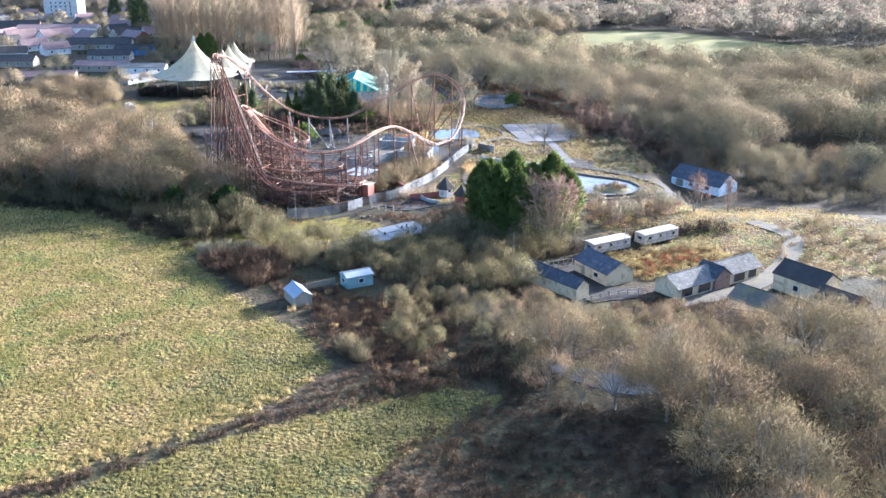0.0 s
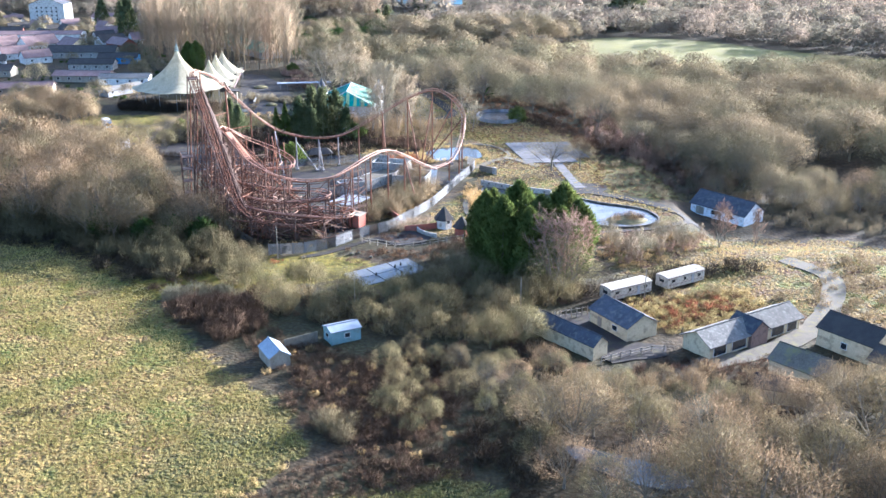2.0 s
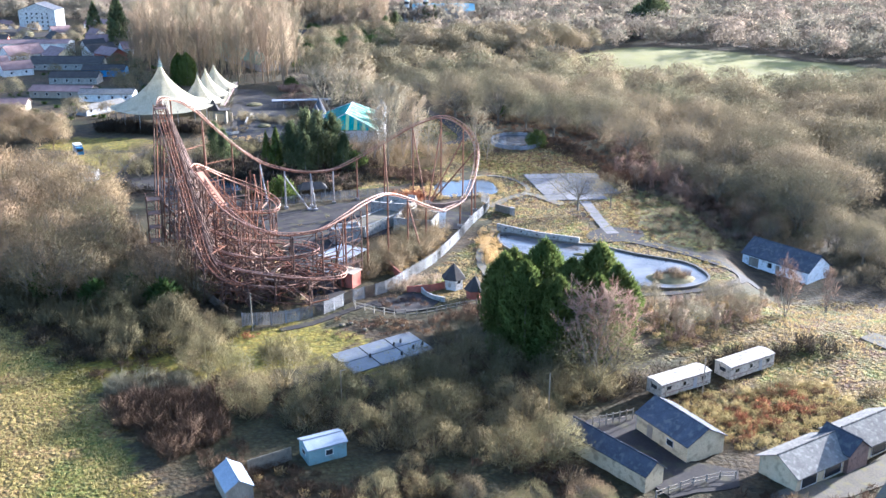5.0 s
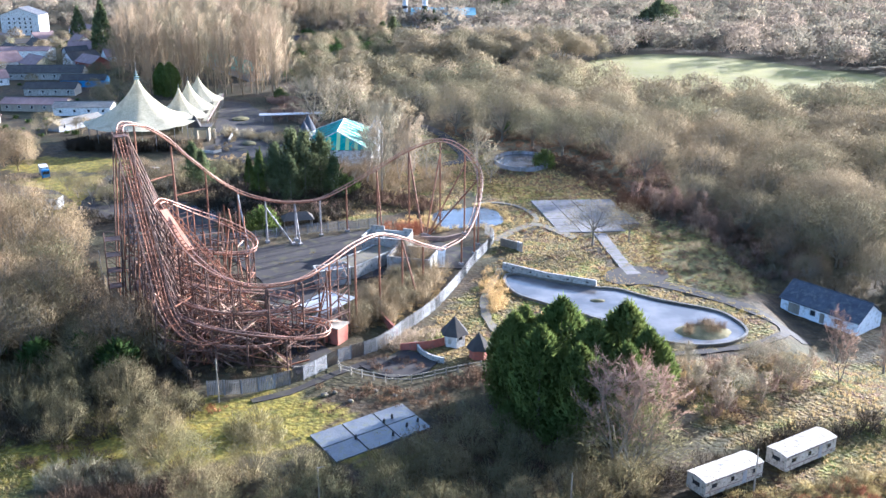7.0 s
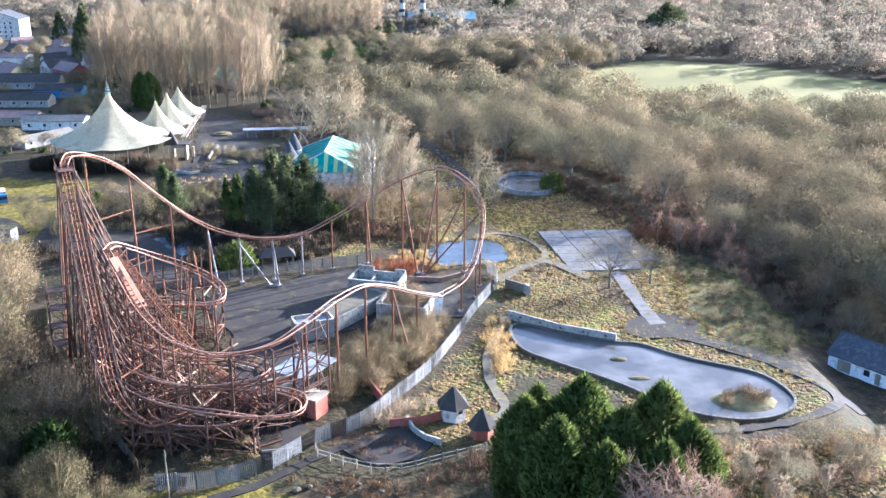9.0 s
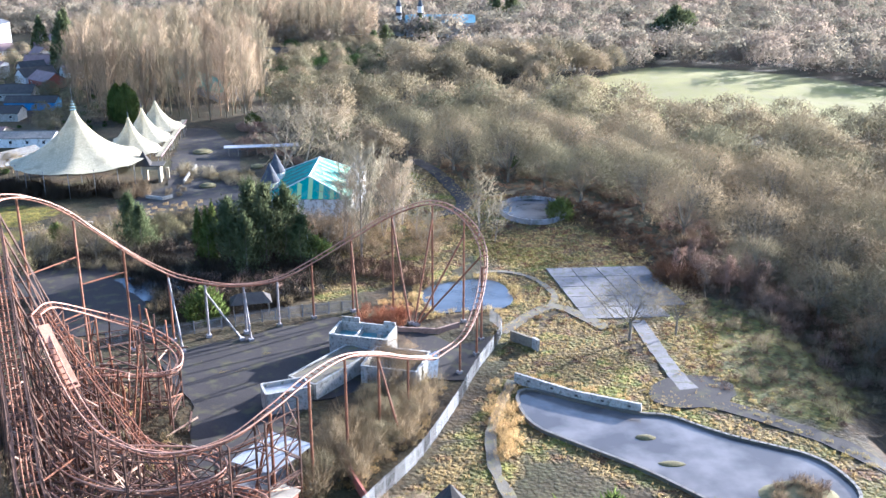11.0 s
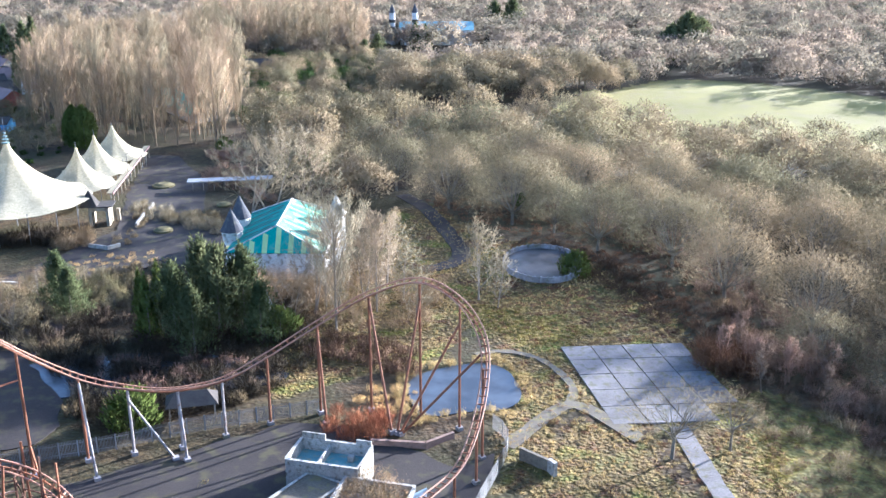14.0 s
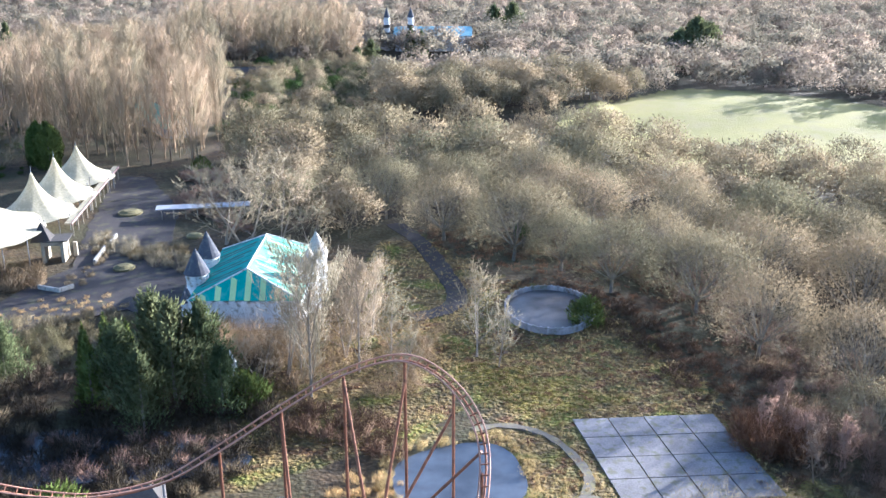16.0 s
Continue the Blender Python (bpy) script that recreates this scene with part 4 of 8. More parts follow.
hollow_pts = scatter(HOLLOW, 9.5, 39, [[(-108, 682), (-80, 682), (-80, 700), (-108, 700)]])
join_trees("evergreen_wood", hollow_pts[::2], LIGHT, M["holly"], 0.3, 0.6, 38, "dark evergreen wood in the hollow behind the poplars")
join_trees("woodland", hollow_pts[1::2], LIGHT, M["twig_mid"], 0.45, 0.8, 37, "leafless brown wood in the hollow behind the poplars")
join_trees("poplar_belt", scatter([(-150, 740), (-100, 732), (-46, 736), (-44, 780), (-66, 850), (-160, 850)], 9.5, 49), TREES["poplar"], M["twig_poplar"], 0.8, 1.1, 50, "distant belt of tall pale poplars beyond the woods", (1.1, 1.5))
scrub_stuff("bramble_scrub", scatter([(-62, 216), (-38, 190), (-22, 171), (-15, 150), (-8, 140), (10, 146), (6, 160), (4, 184), (-4, 190), (-14, 184), (-34, 196), (-44, 214), (-54, 226)], 2.3, 51), M["bramble"], 1.4, 1.9, 240, 0.08, 52, "tangle of dead brown bramble and bracken")
scrub_stuff("hedge_scrub", scatter([(-150, 262), (-90, 245), (-62, 226), (-50, 236), (-66, 250), (-150, 290)], 3.4, 53), M["thicket"], 4.5, 3.0, 320, 0.1, 54, "leafless olive thicket along the field edge")
scrub_stuff("wood_undergrowth", scatter(FRONT_WOOD, 4.2, 55, [[(17, 156), (31, 156), (36, 144), (28, 136), (17, 143)]]), M["twig"], 3.4, 2.6, 170, 0.13, 56, "leafless undergrowth of the near wood")
scrub_stuff("wood_edge_scrub", scatter([(70, 300), (54, 345), (54, 395), (36, 426), (42, 442), (72, 400), (100, 320)], 4.5, 57), M["twig_pink"], 2.8, 2.2, 260, 0.07, 58, "pinkish brown thicket along the edge of the woodland")
scrub_stuff("wood_edge_scrub", scatter([(66, 322), (72, 300), (80, 284), (88, 272), (120, 262), (130, 290), (96, 300), (80, 326)], 4.0, 59), M["twig_mid"], 3.2, 2.4, 260, 0.08, 60, "leafless brown thicket behind the cottage")

CYPRESS = [evergreen("cypress", 3 + k, 17, 4.6, M["cypress"], 11000, "egg", 0.62, 0.03, 0.42) for k in range(2)]
PINE = [evergreen("pine", 7 + k, 12, 5.6, M["pine"], 5600, "tiers", 0.42, 0.14, 0.8) for k in range(3)]
CONE = [evergreen("cone", 9, 8, 1.7, M["cypress"], 1500, "cone", 0.5)]


def plant_evergreen(meshes, name, x, y, size, label, wide=1.0, group="conifers", k=0, turn=0.0):
    e = thing(name, pose(x, y, float(level(x, y)), 0, 0, turn), label, "tree", group)
    e.scale = (size * wide, size * wide, size)
    trunk, crown = meshes[k % len(meshes)]
    part("trunk", trunk, None, e)
    part("crown", crown, None, e)
    return e


for k, (x, y, s, w) in enumerate([(10, 236, 0.9, 0.95), (13.5, 229, 0.94, 1.0), (17.5, 238, 1.0, 1.05), (22, 233, 0.9, 1.1), (27.5, 236.5, 1.0, 1.05), (30, 231, 0.88, 1.0), (26, 226.5, 0.85, 1.05), (19, 226, 0.85, 1.0), (12, 241, 0.85, 0.95)]):
    plant_evergreen(CYPRESS, "cypress_tree", x, y, s, "dense bright green cypress in a close clump", w, "cypress clump", k, 70 * k)


# ---- buildings ----
def gable_house(name, x, y, turn, length, width, eave, ridge, wall_mat, roof_mat, label, category, overhang=0.3, openings=(), group="", z=0.0):
    """Walls with gables and a two-sided roof with thickness; length along local x. openings: (side, along, low, wide, high, kind)."""
    e = thing(name, pose(x, y, z, 0, 0, turn), label, category, group)
    l, w = length / 2, width / 2
    b = Build()
    b.slab([(-l, -w), (l, -w), (l, w), (-l, w)], -0.4, eave)
    b.add([(-l, -w, eave), (-l, w, eave), (-l, 0, ridge), (l, -w, eave), (l, w, eave), (l, 0, ridge)], [(0, 1, 2), (3, 5, 4), (0, 2, 5, 3), (1, 4, 5, 2)])
    part("wall", b, wall_mat, e)
    slope = (ridge - eave) / w
    for side in (-1, 1):
        lo = Vector((0, side * (w + overhang), eave - slope * overhang + 0.05))
        hi = Vector((0, 0, ridge + 0.05))
        r = Build()
        a = l + overhang
        r.add([(-a, lo.y, lo.z), (a, lo.y, lo.z), (a, hi.y, hi.z), (-a, hi.y, hi.z), (-a, lo.y, lo.z + 0.14), (a, lo.y, lo.z + 0.14), (a, hi.y, hi.z + 0.14), (-a, hi.y, hi.z + 0.14)],
              [(3, 2, 1, 0), (4, 5, 6, 7), (0, 1, 5, 4), (1, 2, 6, 5), (2, 3, 7, 6), (3, 0, 4, 7)])
        part("roof", r, roof_mat, e)
    part("ridge", Build().beam((-l - overhang, 0, ridge + 0.2), (l + overhang, 0, ridge + 0.2), 0.14, sides=6), roof_mat, e)
    for side, along, low, wide, high, kind in openings:
        d, px, py = {"s": ((1, 0), along, -w - 0.02), "n": ((1, 0), along, w + 0.02), "e": ((0, 1), l + 0.02, along), "w": ((0, 1), -l - 0.02, along)}[side]
        box = (wide if d[0] else 0.1, wide if d[1] else 0.1, high)
        o = part(kind, Build().box((px, py, low + high / 2), box), M["dark_glass"] if kind == "window" else M["wood"], e)
        if kind == "window":
            t = (0.08, 0.14)
            f = Build()
            for sgn in (-1, 1):
                f.box((px, py, low + high / 2 + sgn * high / 2), (wide + 0.16 if d[0] else t[1], wide + 0.16 if d[1] else t[1], t[0]))
                f.box((px + d[0] * sgn * wide / 2, py + d[1] * sgn * wide / 2, low + high / 2), (t[0] if d[0] else t[1], t[0] if d[1] else t[1], high))
            part("window_frame", f, M["white_wall"], o)
    return e


gable_house("barn", 34.4, 196.6, -61, 11.2, 7.0, 2.7, 4.6, M["cream_wall"], M["slate"], "cream walled shed with a dark slate roof beside a yard", "barn", openings=(("s", -2.5, 0.0, 1.2, 2.0, "door"), ("s", 2, 1.0, 1.4, 1.0, "window")))
gable_house("barn", 23.4, 189.6, -52, 15.5, 3.6, 2.6, 4.0, M["cream_wall"], M["slate"], "long narrow cream shed with a dark slate roof", "barn")
gable_house("stable", 50.2, 188.5, 33, 11.0, 6.4, 2.5, 4.2, M["cream_wall"], M["old_slate"], "low stable range with a lichen-pale stone slate roof", "stable", 0.6, (("s", -3, 0.2, 3.2, 1.9, "window"), ("s", 2, 0.2, 3.6, 1.9, "window")))
gable_house("stable", 61.6, 196.2, 33, 10.5, 6.4, 2.5, 4.2, M["cream_wall"], M["old_slate"], "low stable range with a pale patched slate roof", "stable", 0.6, (("s", -1, 0.2, 3.4, 1.9, "window"), ("s", 3, 0.2, 2.6, 1.9, "window")))
gable_house("farm_building", 74.5, 187.0, -55, 11, 7, 3.4, 5.6, M["cream_wall"], M["dark_roof"], "cream farm building with a steep dark roof", "farmhouse", openings=(("s", 0, 1, 1.2, 1.2, "window"),))
gable_house("farm_building", 77.5, 176.0, -55, 8, 6, 2.6, 4.4, M["cream_wall"], M["dark_roof"], "small farm outbuilding with a dark roof", "farmhouse")
gable_house("cottage", 78.2, 283.5, -52, 17.5, 8.5, 2.7, 5.6, M["whitewash"], M["slate"], "long white cottage with a dark slate roof", "house", 0.4,
            (("s", -5.6, 0.1, 2.6, 2.1, "door"), ("s", -1.2, 0.9, 1.2, 1.2, "window"), ("s", 0.9, 0.0, 1.0, 2.1, "door"), ("s", 4.5, 0.9, 1.4, 1.1, "window")), z=-4.2)
gable_house("shed", -29.0, 182.0, 118, 6.0, 3.7, 1.9, 3.1, M["wood"], M["blue_sheet"], "timber shed at the field edge, sheet roof coloured for reflected sky", "shed", 0.15)


def caravan(x, y, turn, label):
    e = thing("static_caravan", pose(x, y, 0, 0, 0, turn), label, "caravan", "static caravans")
    b = Build()
    n = 8
    prof = [(-1.75, 0.5), (1.75, 0.5)] + [(1.75 - 3.5 * k / n, 2.75 + 0.25 * math.sin(math.pi * k / n)) for k in range(n + 1)]
    m = len(prof)
    b.add([(-5.4, p, q) for p, q in prof] + [(5.4, p, q) for p, q in prof], [tuple(range(m)), tuple(range(2 * m - 1, m - 1, -1))] + [(k, m + k, m + (k + 1) % m, (k + 1) % m) for k in range(m)])
    part("body", b, M["grubby_panel"], e, "dirty white caravan body")
    r = Build()
    r.add([(s * 5.5, p * 1.03, q + o) for o in (0.02, 0.1) for s in (-1, 1) for p, q in prof[2:]], [(k, k + 1, n + 2 + k, n + 1 + k) for k in range(n)] + [(2 * n + 2 + k, 3 * n + 3 + k, 3 * n + 4 + k, 2 * n + 3 + k) for k in range(n)] +
          [(k, 2 * n + 2 + k, 2 * n + 3 + k, k + 1) for k in range(n)] + [(n + 1 + k, n + 2 + k, 3 * n + 4 + k, 3 * n + 3 + k) for k in range(n)])
    part("roof", r, M["grubby_panel"], e)
    for ax, wd in ((-3.8, 0.9), (-0.4, 0.6), (3.8, 0.8)):
        part("window", Build().box((ax, -1.76, 1.95), (wd, 0.06, 0.6)), M["dark_glass"], e)
    part("window", Build().box((-5.41, 0, 1.9), (0.06, 1.3, 0.6)), M["dark_glass"], e)
    part("door", Build().box((1.9, -1.77, 1.55), (0.75, 0.07, 1.9)), M["galv"], e)
    part("trim", Build().box((0, -1.77, 1.15), (10.8, 0.04, 0.1)).box((0, -1.77, 2.66), (10.9, 0.05, 0.08)), M["red_tile"], e)
    for ax in (-3, 3):
        part("axle_block", Build().box((ax, 0, 0.2), (0.6, 2.6, 0.7)), M["rust_dark"], e)
    part("roof_vent", Build().box((-0.5, 0.3, 3.05), (0.4, 0.4, 0.16)), M["galv"], e)
    return e


caravan(37.9, 213.2, 31, "dirty white static caravan standing on rough grass")
caravan(50.6, 220.0, 33, "white static caravan half hidden by dead bushes")


def tent(x, y, height, radius, finial, label, eave=3.0, seed=0, sides=8):
    e = thing("tent", pose(x, y, 0, 0, 0, 10), label, "tent", "cream marquees")
    b = Build()
    rings, seg = 14, 48
    vs = []
    for i in range(rings + 1):
        t = i / rings
        for k in range(seg):
            a = math.tau * k / seg
            scallop = 1 + 0.05 * abs(math.cos(a * sides / 2)) * t
            rad = radius * (0.03 + 0.97 * t ** 1.35) * scallop
            z = eave + (height - eave) * (1 - t) ** 1.45
            vs.append((math.cos(a) * rad, math.sin(a) * rad, z - 0.5 * t * abs(math.sin(a * sides / 2))))
    b.add(vs, [(i * seg + k, i * seg + (k + 1) % seg, (i + 1) * seg + (k + 1) % seg, (i + 1) * seg + k) for i in range(rings) for k in range(seg)])
    me = b.mesh("canopy")
    for p in me.polygons:
        p.use_smooth = True
    part("canopy", me, M["canvas"], e)
    me.materials.clear()
    me.materials.append(M["canvas"])
    part("mast", Build().beam((0, 0, 0), (0, 0, height + finial), 0.12, 0.05, 6), M["galv"], e)
    if finial > 2:
        for k in range(4):
            part("mast_ring", Build().beam((0, 0, height - 0.2 + k * 0.8), (0, 0, height + 0.05 + k * 0.8), 0.95 - 0.2 * k, 0.95 - 0.2 * k, 10), M["teal_wall"], e)
    for k in range(sides * 2):
        a = math.tau * k / (sides * 2)
        part("pole", Build().beam((math.cos(a) * radius * 0.97, math.sin(a) * radius * 0.97, 0), (math.cos(a) * radius * 0.97, math.sin(a) * radius * 0.97, eave + 0.2), 0.09, sides=6), M["galv"], e)
    return e


tent(-108, 428, 21.6, 18.0, 6.2, "large cream canvas big top with a ringed mast", 7.4)
tent(-101.6, 455, 14.0, 9.5, 1.8, "small cream marquee beside two others", 4.0)
tent(-102.4, 471.5, 14.0, 9.5, 1.8, "small cream marquee between two others", 4.0)
tent(-103.6, 490.5, 13.0, 9.5, 1.2, "small cream marquee at the end of the row", 4.0)


# ---- roller coaster ----
def spline(points, step=0.6):
    """Catmull-Rom curve through the points, sampled at about even steps."""
    p = [Vector(q) for q in points]
    p = [p[0] * 2 - p[1]] + p + [p[-1] * 2 - p[-2]]
    out = []
    for i in range(1, len(p) - 2):
        n = max(2, int((p[i + 1] - p[i]).length / step))
        for k in range(n):
            t = k / n
            out.append(0.5 * ((2 * p[i]) + (p[i + 1] - p[i - 1]) * t + (2 * p[i - 1] - 5 * p[i] + 4 * p[i + 1] - p[i + 2]) * t * t + (3 * p[i] - p[i - 1] - 3 * p[i + 1] + p[i + 2]) * t ** 3))
    out.append(p[-2])
    return out


LIFT = [(-38, 252, 4.5), (-43, 247.5, 5.2), (-48.5, 251, 8.2), (-53, 259.5, 14.2), (-60, 273.5, 24.8), (-66.2, 286, 33.6)]
FIRST_DROP = [(-66.2, 286, 33.6), (-67, 291.5, 34), (-65, 297.5, 32.4), (-62.4, 303, 28.9), (-59.6, 308, 24.0), (-54.4, 313, 17.2), (-49.3, 316, 12.8), (-44, 317.5, 10.8), (-38.5, 319, 9.8), (-32, 322.5, 9.6),
              (-26, 326.5, 11.6), (-18.7, 330, 15.3), (-10.8, 331, 19.8), (-3, 329.3, 22.6), (3, 325, 21), (6.3, 319.5, 17), (5.9, 312.5, 11.5), (3, 304, 6.8), (-2, 296.5, 5.8)]
HUMP = [(-2, 296.5, 5.8), (-6, 289.5, 9.2), (-10, 282.5, 13.0), (-14, 274.5, 16.2), (-18, 267.5, 16.4), (-22, 261, 15.2), (-26.7, 255.5, 13.9), (-33.5, 252, 14), (-40, 254.5, 14.8), (-44.5, 259, 15.6), (-49, 265, 16.8), (-53.4, 271, 19.6), (-57, 276.5, 21.4)]
TURN_BACK = [(-57, 276.5, 21.4), (-57.4, 283.5, 20), (-53.4, 289.5, 16), (-47.4, 291.5, 12.9), (-42.3, 289.3, 10.9), (-40.4, 286, 9.9), (-41.2, 283.2, 9.5), (-46.3, 282, 9.5), (-52, 282.5, 9.7), (-56.5, 279, 9.8),
             (-55, 272, 9.8), (-49.5, 265.5, 9.7), (-43, 261.8, 9.6), (-37, 261.2, 9.4), (-30.5, 260.4, 9.2), (-27.4, 257.4, 9.0), (-29.5, 254.2, 8.8), (-36.5, 252.6, 8.6), (-42.6, 254.4, 8.5), (-49, 259.5, 8.2), (-54.4, 268, 8),
             (-57.4, 275, 8), (-59.5, 270, 7.6), (-55, 262.5, 7.1), (-47.2, 254.6, 6.8), (-41, 251, 6.5), (-34, 249.3, 6.2), (-26.2, 248.2, 6.0), (-21.8, 250, 5.9), (-22, 255, 5.6), (-27, 258.5, 5.2), (-34, 259.8, 4.8),
             (-41.5, 258.5, 4.4), (-44.6, 254.4, 4.0), (-41, 250.2, 3.7), (-33.5, 250.4, 3.3), (-29.5, 254.5, 3.0), (-32, 262, 2.8), (-39, 270.5, 2.8), (-46, 277.5, 2.8)]
RAMP = [(-56.8, 280, 20.6), (-52, 275, 17.6), (-45, 268.5, 13), (-38.5, 262.5, 8.8), (-33.5, 258, 6.0), (-28, 253.5, 4.4)]
coaster = thing("roller_coaster", pose(-30, 290, 0), "derelict rusty red steel roller coaster behind a fence", "roller coaster")
C0 = Vector((-30, 290, 0))


def local(p):
    return Vector(p) - C0


TRACKS = {}


def lay_track(name, points, gauge=0.6, banked=True, spine=True, steel="rail"):
    """Two rails on cross ties over a spine tube; leans into its bends."""
    c = spline(points)
    n = len(c)
    lean = []
    for i in range(n):
        a, b = c[max(i - 6, 0)], c[min(i + 6, n - 1)]
        d0, d1 = (c[i] - a), (b - c[i])
        ang = 0.0
        if d0.length > 0.1 and d1.length > 0.1:
            ang = math.atan2(d0.x * d1.y - d0.y * d1.x, d0.x * d1.x + d0.y * d1.y) / max(d0.length, 0.1)
        lean.append(max(-0.75, min(0.75, ang * 6.5)) if banked else 0.0)
    lean = [sum(lean[max(0, i - 5):i + 6]) / len(lean[max(0, i - 5):i + 6]) for i in range(n)]
    left, right, low, ties = [], [], [], []
    for i in range(n):
        d = (c[min(i + 1, n - 1)] - c[max(i - 1, 0)]).normalized()
        u = d.cross(Vector((0, 0, 1))).normalized()
        w = u.cross(d)
        uu = u * math.cos(lean[i]) + w * math.sin(lean[i])
        ww = w * math.cos(lean[i]) - u * math.sin(lean[i])
        left.append(local(c[i] - uu * gauge))
        right.append(local(c[i] + uu * gauge))
        low.append(local(c[i] - ww * 0.42))
        if i % 2 == 0:
            ties.append((left[-1] - ww * 0.05, right[-1] - ww * 0.05, low[-1]))
    part("rail", Build().tube(left, 0.11, 6), M[steel], coaster, "worn steel rail")
    part("rail", Build().tube(right, 0.11, 6), M[steel], coaster, "worn steel rail")
    if spine:
        part("spine_tube", Build().tube(low, 0.13, 6), M["rust"], coaster, "rusty red spine tube below the rails")
    TRACKS[name] = (c, ties)
    return c


# lift and ramp rails take the darker rust, without the painted glints
lay_track("lift", LIFT, banked=False, steel="rust")
lay_track("first_drop", FIRST_DROP)
lay_track("hump", HUMP)
lay_track("turn_back", TURN_BACK)
lay_track("ramp", RAMP, banked=False, steel="rust")
loose = Build()
count = 0
for name, (c, ties) in TRACKS.items():
    for i, (a, b, s) in enumerate(ties):
        if name in ("first_drop", "hump") and count < 270:
            part("tie", Build().beam(a, b, 0.075).beam(a, s, 0.045, sides=3).beam(b, s, 0.045, sides=3), M["rust"], coaster)
            count += 1
        else:
            loose.beam(a, b, 0.075).beam(a, s, 0.045, sides=3).beam(b, s, 0.045, sides=3)
tagged(part("tie", loose, M["rust"], coaster, "rusty cross ties below the rails"), kind="stuff")


def column(x, y, z, r=0.2, mat="rust", foot=None, label=""):
    """A round steel column from its footing to the track."""
    fx, fy = foot or (x, y)
    part("column", Build().beam(local((fx, fy, 0)), local((x, y, z)), r, r * 0.9, 8), M[mat], coaster, label)
    part("footing", Build().box(local((fx, fy, 0.2)), (0.9, 0.9, 0.6), 30), M["concrete"], coaster)


for x, y, z, mat in ((-66.5, 296, 32.8, "rust"), (-61.8, 305, 26.3, "rust"), (-56.3, 311.3, 19, "rust"), (-50.2, 315.5, 12.9, "rust"), (-44.2, 317.4, 10.2, "grey_paint"), (-37.6, 319.2, 9.2, "grey_paint"), (-32, 322.5, 9, "grey_paint"), (-26, 326.5, 11, "rust"), (-18.7, 330, 14.7, "rust"),
                     (-10.8, 331, 19.2, "rust"), (-3, 329.3, 22, "rust"), (3, 325, 20.4, "rust"), (6.2, 316.5, 14.3, "rust"), (5.2, 310, 9.3, "rust"), (2.2, 302.5, 5.9, "rust"),
                     (-6, 289.5, 8.6, "rust"), (-10, 282.5, 12.4, "rust"), (-14, 274.5, 15.6, "rust"), (-18, 267.5, 15.8, "rust"), (-22, 261, 14.6, "rust")):
    column(x, y, z, 0.22, mat)
for x, y, z, fx, fy, mat in ((-61.8, 305, 25.5, -60, 300.5, "rust"), (-50.2, 315.5, 12.5, -47.2, 310.5, "grey_paint"), (-37.6, 319.2, 9, -36, 315.6, "grey_paint"), (-44.2, 317.4, 8.8, -37.8, 316, "grey_paint"), (-18.7, 330, 14.2, -17.4, 326.6, "rust"),
                             (-10.8, 331, 18.8, -7.2, 323.8, "rust"), (-3, 329.3, 19.4, -6.4, 323.8, "rust"), (3, 325, 17.5, -6.0, 323.6, "rust"), (6.2, 319, 15.6, -5.8, 323.3, "rust"), (-10, 282.5, 12, -6.6, 280, "rust"), (-22, 261, 14, -25.5, 264, "rust")):
    column(x, y, z, 0.2, mat, (fx, fy))
for a, b in (((-66.5, 296, 20), (-61.8, 305, 20)), ((-61.8, 305, 15), (-56.3, 311.3, 15)), ((-66.5, 296, 10), (-61.8, 305, 10))):
    part("brace", Build().beam(local(a), local(b), 0.14, sides=6), M["rust"], coaster)

# trestle under the lift and the winding lower track
rng_steel = random.Random(17)
NODES = []


def bent(p, u, half, low=0.0, mat="rust_dark", ties_every=4.5, splay=0.0):
    """Two columns either side of the track, joined by cross beams and diagonals."""
    a, b = p - u * half, p + u * half
    for q, s in ((a, -1), (b, 1)):
        part("column", Build().beam(local((q.x + u.x * s * splay * p.z, q.y + u.y * s * splay * p.z, low)), local((q.x, q.y, p.z - 0.35)), 0.16, sides=5), M[mat], coaster)
    NODES.extend((q.x, q.y, p.z - 0.5) for q in (a, b))
    br = Build()
    z, flip = p.z - 0.4, False
    while z > low + 1.2:
        z2 = max(low + 0.3, z - ties_every)
        br.beam(local((a.x, a.y, z)), local((b.x, b.y, z)), 0.1)
        s, e = (a, b) if flip else (b, a)
        br.beam(local((s.x, s.y, z)), local((e.x, e.y, z2)), 0.085)
        z, flip = z2, not flip
    tagged(part("brace", br, M[mat], coaster), kind="stuff")
    return a, b


